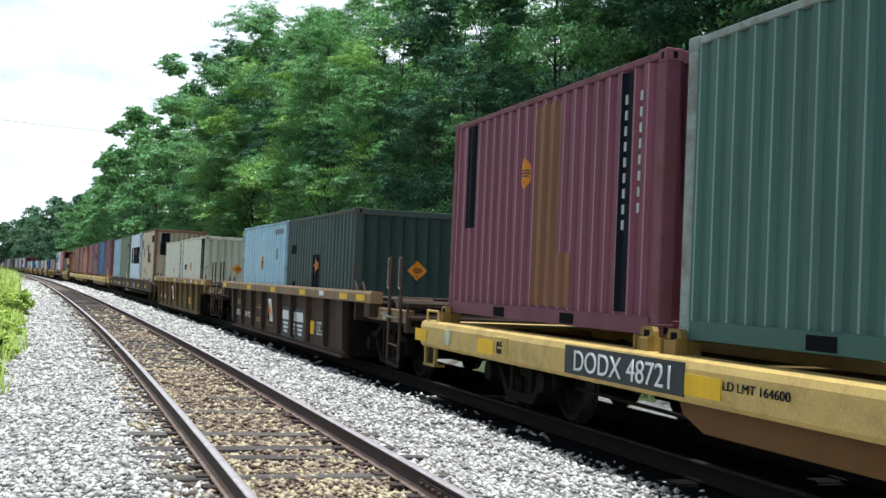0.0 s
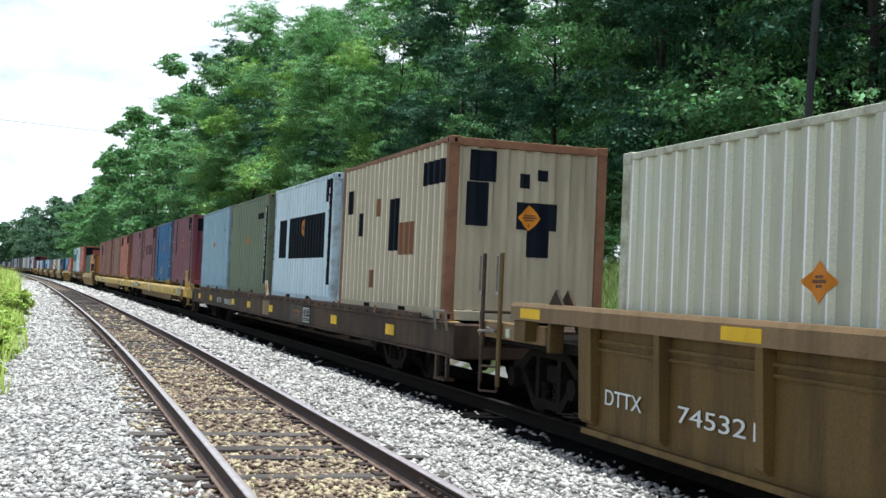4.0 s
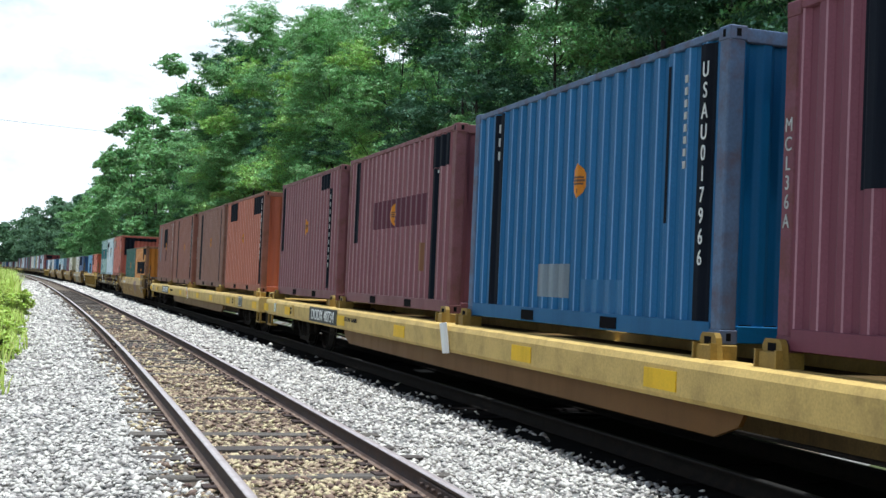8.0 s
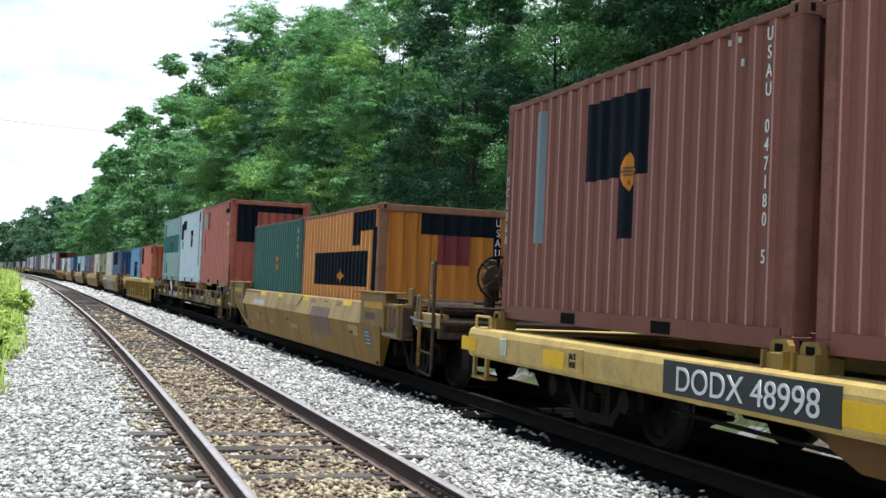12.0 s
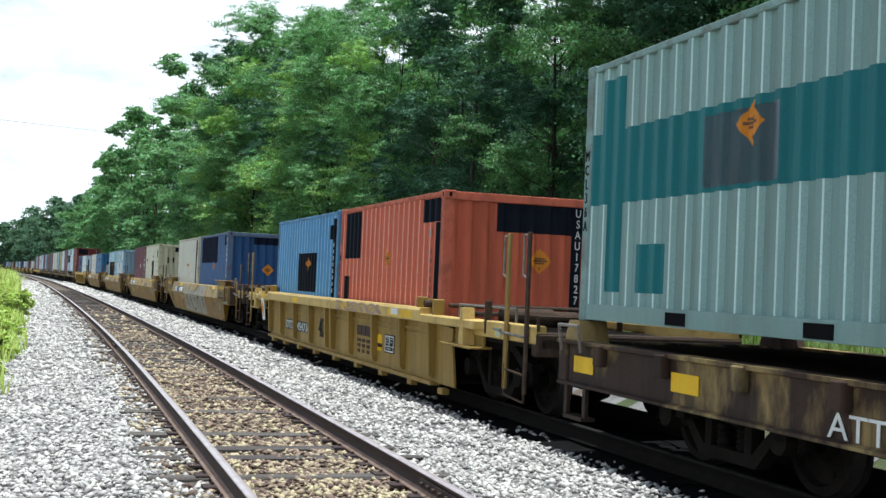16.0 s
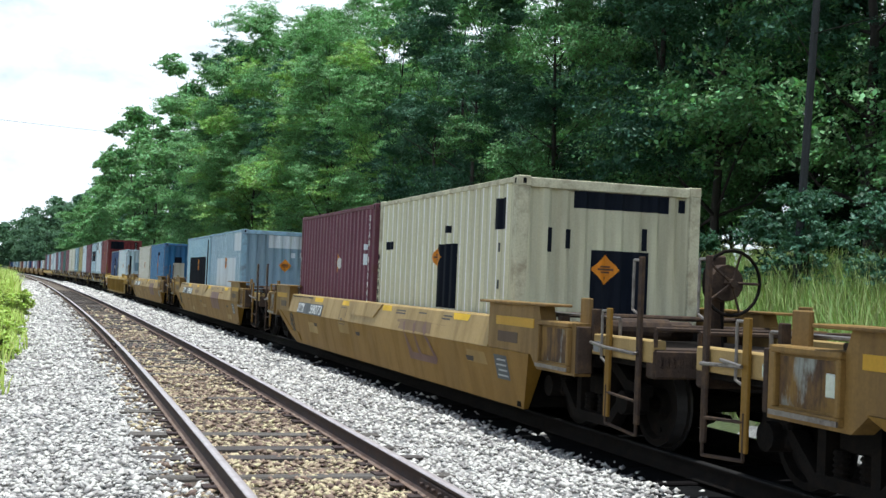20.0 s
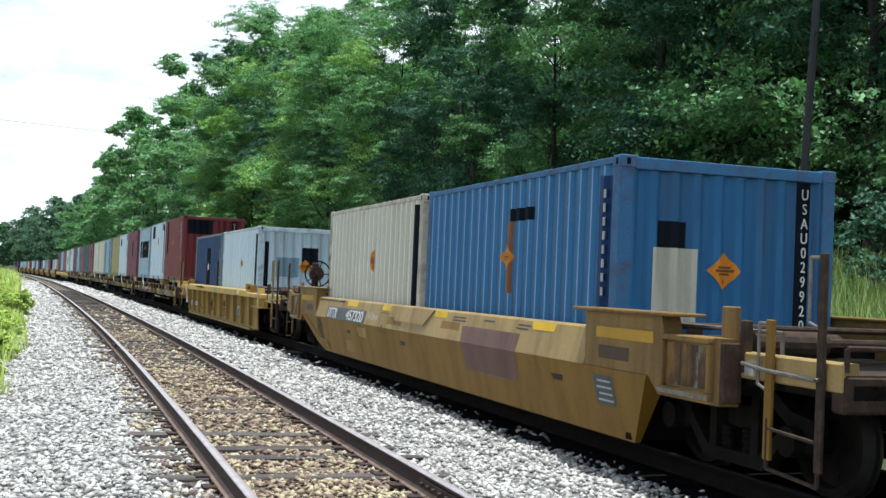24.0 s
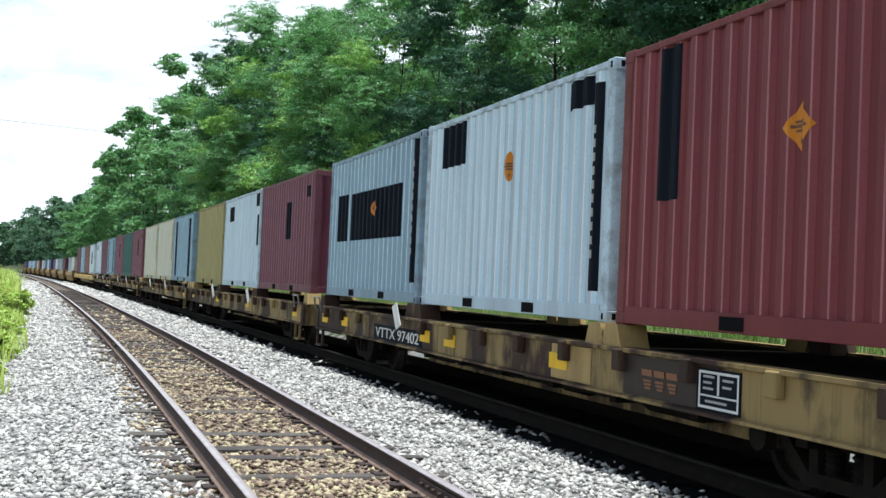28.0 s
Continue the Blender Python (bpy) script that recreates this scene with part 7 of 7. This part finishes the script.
    load(121.59, FLAT_Z, "umber", "brownish corrugated steel container with black stripes", car_mid=128.2, code="MCL36A",
         side=((0.75, 0.88, 0.2, 2.42, K), (0.93, 1.25, 0.2, 2.45, K), (5.15, 5.4, 0.2, 2.45, K)), side_marks=((3.28, 1.45),))
    load(128.85, FLAT_Z, "brown", "rust-brown corrugated steel container with black stripes", car_mid=128.2,
         side=((1.04, 1.4, 0.2, 2.5, K), (5.24, 5.55, 0.2, 2.5, K)), side_marks=((3.4, 1.4),), bars=((5.42, 0.6, 2.2, 10, "letter"), (5.72, 1.3, 2.3, 5, "letter")))
    load(135.17, FLAT_Z, "brick", "dull brick-red corrugated container with black blotches", car_mid=128.2, code="MCL36A",
         side=((2.3, 3.6, 1.5, 2.3, K), (3.0, 3.4, 0.9, 1.5, K), (0.9, 1.2, 0.9, 2.4, "bluegrey")), side_marks=((3.25, 1.54),), column=("USAU 047180 5", 5.63, 2.36, 0.15, "letter"), bars=((5.05, 2.40, 2.48, 1, "letter"), (5.2, 2.40, 2.48, 1, "letter"), (5.25, 2.2, 2.3, 1, "letter")))
    # a smooth well car
    ride(smooth_well("", "dirty yellow smooth-sided well car carrying two containers", "wellbrown", "oldyellow", dress=dress_touched), 152.8)
    load(146.63, WELL_Z, "amber", "orange-yellow rust-streaked container with black panels", car_mid=152.8, post="rustpatch",
         side=((1.12, 5.22, 1.17, 1.8, K), (4.13, 5.7, 2.15, 2.5, K), (4.18, 4.64, 1.9, 2.19, K), (5.55, 5.8, 0.9, 2.2, K)), side_marks=((3.36, 1.35),),
         front=((0.74, 2.16, 2.1, 2.46, K), (1.04, 1.62, 1.6, 2.1, "red"), (2.04, 2.2, 1.0, 2.1, K)), front_column=("USAU", 2.12, 2.3, 0.18, "letter"))
    load(152.82, WELL_Z, "forest", "dark green corrugated container in a well car", car_mid=152.8, side_marks=((3.19, 1.61),), bars=((5.6, 1.7, 2.4, 4, "letter"),))
    # a worn flat car with three boxes
    ride(worn_flat("ATTX", "worn yellow and brown flat car carrying three containers", 9.4, 6.6, "dullbrown",
                   ((-8.9, -8.2, "oldyellow"), (2.0, 2.7, "oldyellow")),
                   (163.1 - 172.4, 169.38 - 172.4, 175.61 - 172.4), number_y=4.9, ridge=False, coats=("dullbrown", "fadedyellow", "stain"), flags=(3.3,), marks=(-8.9, -5.2, -2.0, 1.0, 6.6, 8.6), block_y=-6.0), 172.4)
    load(163.1, HIGH_Z, "pink", "faded pinkish-red container with black painted squares", car_mid=172.4,
         side=((4.93, 5.6, 2.2, 2.34, K), (5.57, 5.79, 2.2, 2.5, K), (0.41, 1.09, 1.85, 2.35, "greypatch"), (1.13, 1.6, 1.81, 2.4, "brick"), (5.4, 5.5, 1.51, 1.67, "mark"), (5.38, 5.52, 1.82, 1.93, "whitepatch"), (0.7, 0.95, 1.1, 1.6, "brick")),
         side_marks=((3.64, 1.83),), front=((0.21, 0.82, 1.33, 2.46, K), (0.82, 2.2, 2.25, 2.46, K)), front_marks=((1.12, 1.59),), bars=((5.68, 0.95, 2.15, 11, "letter"),))
    load(169.38, HIGH_Z, "white", "white corrugated container with odd black blotches", car_mid=172.4,
         side=((0.75, 1.6, 1.98, 2.33, K), (0.2, 0.8, 1.62, 2.24, K), (0.49, 0.81, 1.26, 1.56, K), (2.95, 3.76, 1.67, 1.91, K), (3.15, 3.56, 1.3, 1.67, K), (5.16, 5.66, 2.14, 2.5, K), (5.3, 5.45, 0.6, 2.1, "grey")), side_marks=((3.35, 1.66),))
    load(175.61, HIGH_Z, "teal", "grey-green container with a wide teal band", car_mid=172.4, code="MCL36A",
         side=((0.16, 5.6, 1.16, 1.88, "tealband"), (2.37, 3.47, 1.2, 1.8, "bluegrey"), (0.5, 0.8, 0.3, 1.16, "tealband"), (1.2, 1.7, 0.3, 0.75, "tealband"), (0.3, 0.8, 1.88, 2.4, "tealband")), side_marks=((3.06, 1.67),))
    # well cars
    ride(ribbed_well("DTTX 454710", "yellow ribbed well car carrying two containers", "wellyellow", "yellow", brake=1, stepped=2, top=1.14, ribs=(-6.3, -4.9, -3.35, -1.8, -0.22, 1.44, 2.98, 4.46, 5.85), words=(("b", 4.15, 1.62), ("DTTX", 4.07, 3.28), ("454710", 2.92, 1.69)), forty=(0.85, 0.39), posts=(2, 2.10), mark_y=6.25, logo=(-2.02, 1.1, "wellyellow", "dullbrown"), block=(-3.87, 0.5), spray=(-4.0, -1.0, "lilac"), stencils=(("TWF10T", -3.40, -3.75, 0.44, 0.50),), marks=(-5.6, -1.9, -4.9, 2.4, 6.2)), 192.2)
    load(186.04, WELL_Z, "vermilion", "bright orange-red corrugated container with black panels", car_mid=192.2, code="MCL36A",
         side=((0.35, 1.36, 1.67, 2.5, K), (5.07, 5.79, 2.16, 2.5, K), (5.67, 5.88, 0.9, 2.15, K), (0.4, 0.75, 0.9, 1.35, K)), side_marks=((3.14, 1.65),),
         front=((0.8, 2.28, 2.05, 2.46, K), (1.97, 2.13, 0.9, 2.05, K)), front_marks=((1.48, 1.66),), front_column=("USAU17827", 2.05, 2.32, 0.165, "letter"), bars=((5.45, 1.9, 2.1, 1, "letter"), (5.5, 1.0, 1.8, 6, "brown")))
    load(192.29, WELL_Z, "sky", "sky blue corrugated container with a black square", car_mid=192.2,
         side=((2.39, 4.08, 1.0, 1.81, K), (5.29, 5.9, 2.05, 2.33, K), (5.61, 5.8, 0.9, 2.45, K)), side_marks=((3.37, 1.59),), bars=((5.7, 1.0, 2.0, 8, "letter"),))
    ride(smooth_well("DTTX 456841", "dirty yellow smooth-sided well car with grey graffiti", "wellbrown", "oldyellow", brake=0, board=(4.89, 2.45), dress=dress_mural), 212.3)
    load(206.08, WELL_Z, "navy", "dusty blue corrugated container with dark blue panels", car_mid=212.3, post="postblue",
         side=((0.24, 3.89, 1.66, 2.5, "ink"), (5.34, 5.65, 2.19, 2.5, "ink"), (5.77, 5.9, 0.9, 2.5, "ink")), side_marks=((3.12, 1.54),),
         front=((0.78, 2.25, 2.24, 2.46, "ink"), (1.76, 1.92, 0.9, 2.24, "ink")), front_marks=((1.24, 1.48),), front_column=("USAU05107", 1.84, 2.3, 0.165, "letter"), column=("USAU0514", 5.84, 2.3, 0.165, "letter"))
    load(212.65, WELL_Z, "beige", "beige corrugated container with a black stripe", car_mid=212.3, code="MCL08A", side=((5.24, 5.5, 0.9, 2.5, K),), side_marks=((3.08, 1.6),), bars=((5.68, 1.9, 2.4, 3, "lettergrey"),))
    ride(smooth_well("DTTX 59073", "yellow smooth-sided well car carrying two containers", "wellbrown", "oldyellow", board=(5.12, 2.87), dress=dress_logo), 232.4)
    load(226.19, WELL_Z, "ivory", "ivory container with black painted-out blocks", car_mid=232.4, code="MCL08A",
         side=((3.01, 3.87, 0.95, 1.83, K), (5.31, 5.66, 1.97, 2.35, K), (0.43, 0.77, 1.79, 1.92, K), (3.35, 3.55, 1.98, 2.08, K)), side_marks=((3.05, 1.65),),
         front=((0.75, 2.01, 2.25, 2.46, K), (2.16, 2.24, 2.27, 2.43, K), (0.41, 0.48, 1.71, 2.0, K), (0.64, 0.72, 1.76, 1.99, K), (1.0, 1.76, 0.9, 1.76, K), (1.67, 1.74, 1.78, 2.05, K)), front_marks=((1.18, 1.53),),
         bars=((5.5, 1.65, 1.85, 1, "lettergrey"), (5.5, 1.2, 1.4, 1, "lettergrey"), (5.98, 1.7, 2.0, 2, K)))
    load(232.53, WELL_Z, "plum", "plum-coloured corrugated container with a torn placard", car_mid=232.4, code="MCL00A",
         side=((5.3, 5.6, 1.81, 1.91, "whitepatch"), (5.3, 5.6, 1.55, 1.74, "whitepatch"), (0.75, 1.0, 1.1, 2.0, "maroon")), side_marks=((3.42, 1.60, 1),), column=("USAU 017944", 5.70, 2.30, 0.15, "letter"))
    ride(smooth_well("DTTX 55910", "yellow smooth-sided well car carrying two containers", "wellbrown", "oldyellow", brake=1, dress=dress_touched), 252.6)
    load(246.45, WELL_Z, "steel", "steel blue container with white repainted patches", car_mid=252.6, post="paleblue",
         side=((4.6, 5.9, 1.99, 2.5, "whitepatch"), (1.32, 4.9, 0.9, 1.79, "whitepatch")), side_marks=((3.2, 1.64),),
         front=((0.77, 2.28, 2.1, 2.46, "whitepatch"), (1.42, 1.54, 1.84, 1.98, "whitepatch"), (1.68, 1.8, 1.85, 1.99, "whitepatch"), (2.06, 2.16, 0.9, 2.1, "bluegrey")), front_marks=((1.26, 1.61),))
    load(252.66, WELL_Z, "paleblue", "pale blue container with a large black panel", car_mid=252.6, code="MCL08A",
         side=((0.84, 5.1, 0.9, 1.87, K), (5.25, 5.6, 0.9, 2.43, K)), side_marks=((3.22, 1.6),))
    ride(smooth_well("DTTX 457320", "yellow smooth-sided well car carrying two containers", "wellbrown", "oldyellow", board=(5.06, 2.34), dress=dress_tagged, brake=1), 272.7)
    load(266.5, WELL_Z, "azure", "blue corrugated container with a beige patch on its end", car_mid=272.7,
         side=((3.2, 3.85, 2.05, 2.2, K), (3.02, 3.25, 1.2, 2.05, "rustpatch"), (5.6, 5.85, 0.9, 2.41, "midnight")), side_marks=((3.1, 1.63),),
         front=((0.44, 0.76, 1.72, 1.98, K), (0.39, 0.88, 1.0, 1.72, "beige"), (2.0, 2.18, 0.95, 2.46, K)), front_marks=((1.19, 1.52),), front_column=("USAU029920", 2.09, 2.28, 0.155, "letter"), bars=((5.72, 1.2, 2.3, 8, "letter"),))
    load(272.82, WELL_Z, "beige", "pale beige corrugated container in a well car", car_mid=272.7, code="MCL08A", side=((5.6, 5.85, 0.9, 2.45, K),), side_marks=((3.25, 1.62),))
    ride(ribbed_well("DTTX 449614", "bright yellow ribbed well car with black graffiti", "wellyellow", "yellow", stepped=1, top=1.13, ribs=(-6.3, -5.05, -3.78, -2.5, -1.23, 0.02, 1.24, 2.40, 3.60, 4.85, 6.10), words=(("b", 6.05, 3.92), ("DTTX", 5.96, 5.24), ("449614", 4.88, 3.97)), forty=(1.05, 0.55), mark_y=6.2, logo=(-1.4, 1.1, "wellyellow", "dullbrown"), block=(-4.0, 0.45), stencils=(("67,000 LBS. MAX GROSS WT. FOR 20 FT. CONTAINERS", 3.8, 2.07, 1.03, 1.085), ("LD LMT 102,480", 3.2, 2.65, 0.33, 0.39), ("H", 3.46, 3.36, 0.40, 0.47)), marks=(-5.6, -2.2, 0.9, 3.85, 7.3)), 292.9)
    load(286.75, WELL_Z, "white", "white corrugated container with black painted squares", car_mid=292.9, code="MCL00A",
         side=((5.47, 5.75, 0.9, 2.4, K),), side_marks=((3.4, 1.62),), front=((0.17, 0.29, 0.95, 2.2, K), (1.17, 1.6, 1.61, 2.08, K), (2.07, 2.2, 1.0, 2.25, "grey"), (0.5, 1.1, 1.3, 1.8, "grey")), front_marks=((1.26, 1.58),), front_column=("USAU", 2.13, 2.05, 0.15, "letter"))
    load(293.12, WELL_Z, "midnight", "dark blue corrugated container in a yellow well car", car_mid=292.9, post="bluegrey",
         side=((2.78, 3.52, 0.9, 2.15, K), (5.15, 5.66, 0.95, 1.72, K), (5.75, 5.88, 0.9, 2.16, K)), side_marks=((3.12, 1.53, 1),), bars=((5.7, 1.0, 2.1, 9, "letter"),))
    # a run of worn flat cars with three boxes each
    slots = (-9.45, -3.19, 3.12)
    worn = ((-3.15, -2.2, "oldyellow"), (-9.2, -8.3, "oldyellow"))
    ride(worn_flat("VTTX 97402", "worn dark brown flat car patched with yellow, carrying three containers", 9.4, 6.6, "dullbrown", worn, slots, ridge=False, number_y=4.85, number_end=2.5, flags=(3.3,), marks=(-8.8, -2.6, 0.9, 2.0, 6.8, 8.4), block_y=-5.15, coats=("dullbrown", "fadedyellow", "umber")), 312.9)
    load(303.45, HIGH_Z, "red", "dark red corrugated container with a black square end panel", car_mid=312.9,
         side=((0.7, 1.04, 1.13, 2.5, K), (5.45, 5.65, 0.27, 2.5, K)), side_marks=((2.79, 1.57),), front=((0.21, 1.15, 1.89, 2.46, K), (1.94, 2.1, 0.26, 2.46, K)), front_marks=((1.17, 1.45),),
         front_column=("USAU053535", 2.02, 2.28, 0.165, "letter"), column=("USAU053535", 5.55, 2.2, 0.165, "letter"), bars=((5.3, 1.8, 2.4, 5, "letter"), (5.78, 1.6, 1.75, 1, "letter")))
    load(309.71, HIGH_Z, "white", "white corrugated container with black painted corners", car_mid=312.9,
         side=((0.7, 1.6, 1.92, 2.5, K), (4.91, 5.5, 2.2, 2.5, K), (5.52, 5.74, 0.3, 2.4, K)), side_marks=((3.24, 1.75),), bars=((5.63, 0.6, 2.0, 10, "letter"),))
    load(316.02, HIGH_Z, "steel", "grey-blue container with a black painted panel", car_mid=312.9,
         side=((0.68, 1.4, 1.03, 1.9, K), (1.6, 5.0, 1.03, 1.88, K), (5.5, 5.75, 0.31, 2.5, K)), side_marks=((3.31, 1.55),), bars=((5.62, 0.7, 2.2, 9, "letter"),))
    spare = {}
    for mid, cols in ((332.85, ("maroon", "white", "mustard")), (352.75, ("grey", "ivory", "ivory")), (372.65, ("maroon", "forest", "maroon")), (392.55, ("grey", "plum", "white"))):
        if not spare:
            spare["car"] = worn_flat("", "worn dark brown flat car patched with yellow, carrying three containers", 9.4, 6.6, "dullbrown", worn, slots, ridge=False, flags=(3.1, -3.2), marks=(-8.8, -2.8, 2.6, 8.4), coats=("dullbrown", "fadedyellow", "umber"))
            ride(spare["car"], mid)
        else:
            ride(again(spare["car"]), mid)
        for i, k in enumerate(cols):
            marks = {"maroon": ((3.11, 3.57, 1.19, 2.04, K), (5.15, 5.55, 2.06, 2.3, K)), "white": ((0.86, 1.6, 1.9, 2.33, K), (5.38, 5.8, 2.16, 2.5, K), (5.6, 5.8, 1.12, 1.93, K)),
                     "grey": ((0.5, 1.1, 0.2, 2.4, K), (4.6, 5.2, 0.2, 2.4, K)), "ivory": ((5.5, 5.8, 0.9, 2.4, "mustard"),)}.get(k, ())
            load(mid - 9.45 + 6.3 * i, HIGH_Z, k, "weathered %s corrugated container on a flat car" % WORDS[k], car_mid=mid, side=marks, near=False)
    mid = 417.9
    ride(yellow_flat("", "distant long yellow flat car carrying four containers", (-13.2, -6.4, 0.4, 7.2)), mid)
    for i, k in enumerate(("white", "brick", "grey", "plum")):
        load(mid - 13.2 + 6.8 * i, FLAT_Z, k, "distant %s corrugated container on a flat car" % WORDS[k], car_mid=mid, near=False, side=((2.4, 3.6, 0.9, 1.9, K),) if i == 0 else ())
    first = None
    for n, (a, b) in enumerate((("beige", "grey"), ("plum", "bluegrey"), ("white", "maroon"), ("navy", "beige"), ("grey", "white"), ("brick", "sand"), ("steel", "paleblue"), ("white", "grey"), ("navy", "plum"))):
        mid = 442.4 + 20.1 * n
        if first is None:
            first = smooth_well("", "distant yellow well car carrying two containers", "wellbrown", "oldyellow")
            ride(first, mid)
        else:
            ride(again(first), mid)
        load(mid - 6.2, WELL_Z, a, "distant %s corrugated container in a well car" % WORDS[a], car_mid=mid, near=False)
        load(mid + 0.15, WELL_Z, b, "distant %s corrugated container in a well car" % WORDS[b], car_mid=mid, near=False)


WORDS = {"maroon": "maroon", "white": "white", "mustard": "mustard yellow", "grey": "pale grey", "ivory": "ivory", "forest": "dark green", "plum": "plum-coloured",
         "brick": "brick-red", "beige": "beige", "bluegrey": "blue-grey", "navy": "dusty blue", "sand": "sand-coloured", "steel": "steel blue", "paleblue": "pale blue"}


def again(car):
    """A copy of a car, with its wheelsets entered among those that roll."""
    made = copy_thing(car, Matrix())
    done = [(w, y) for w, c, y in ROLLING if c is car]
    wheels = [o for o in made.children_recursive if o.name.startswith("wheelset")]
    for w, (old, y) in zip(sorted(wheels, key=lambda o: (o.parent.location.y, o.location.y)), sorted(done, key=lambda r: r[1])):
        ROLLING.append((w, made, y))
    return made


build_train()
scatter_stones()


def motions():
    """The train comes on along the curve; its wheels roll while they are close."""
    times = [i * 1.0 for i in range(29)]
    for thing, u, z, car_mid in TRAIN:
        rows = []
        for t in times:
            if car_mid is None:
                m = line_pose(u - travelled(t), FAR_OFF, z)
            else:
                m = line_pose(car_mid - travelled(t), FAR_OFF, 0) @ pose(0, u - car_mid, z)
            rows.append((t, m))
        walk(thing, rows)
    # the crowns at the wood's edge stir in the light wind
    for n, tree in enumerate(SWAYING):
        for crown in tree.children:
            if crown.name.startswith("crown"):
                walk(crown, [(t, pose(0, 0, 0, math.degrees(0.0035 * math.sin(1.7 * t + n * 1.9)), math.degrees(0.0045 * math.sin(1.3 * t + n * 2.7)), 0)) for t in times])
    middle = {thing: u for thing, u, z, c in TRAIN}
    for wheel, car, y in ROLLING:
        u = middle[car] + y
        home = wheel.matrix_basis.copy()
        inside = [k / FPS for k in range(0, 28 * FPS + 1) if -1.0 < u - travelled(k / FPS) < 26.0]
        rows = [(0.0, home)]
        if inside:
            t0 = inside[0]
            for t in inside:
                if t > 0:
                    rows.append((t, home @ Matrix.Rotation((travelled(t) - travelled(t0)) / WHEEL_R, 4, "X")))
        if rows[-1][0] < 28.0:
            rows.append((28.0, rows[-1][1]))
        walk(wheel, rows)


motions()
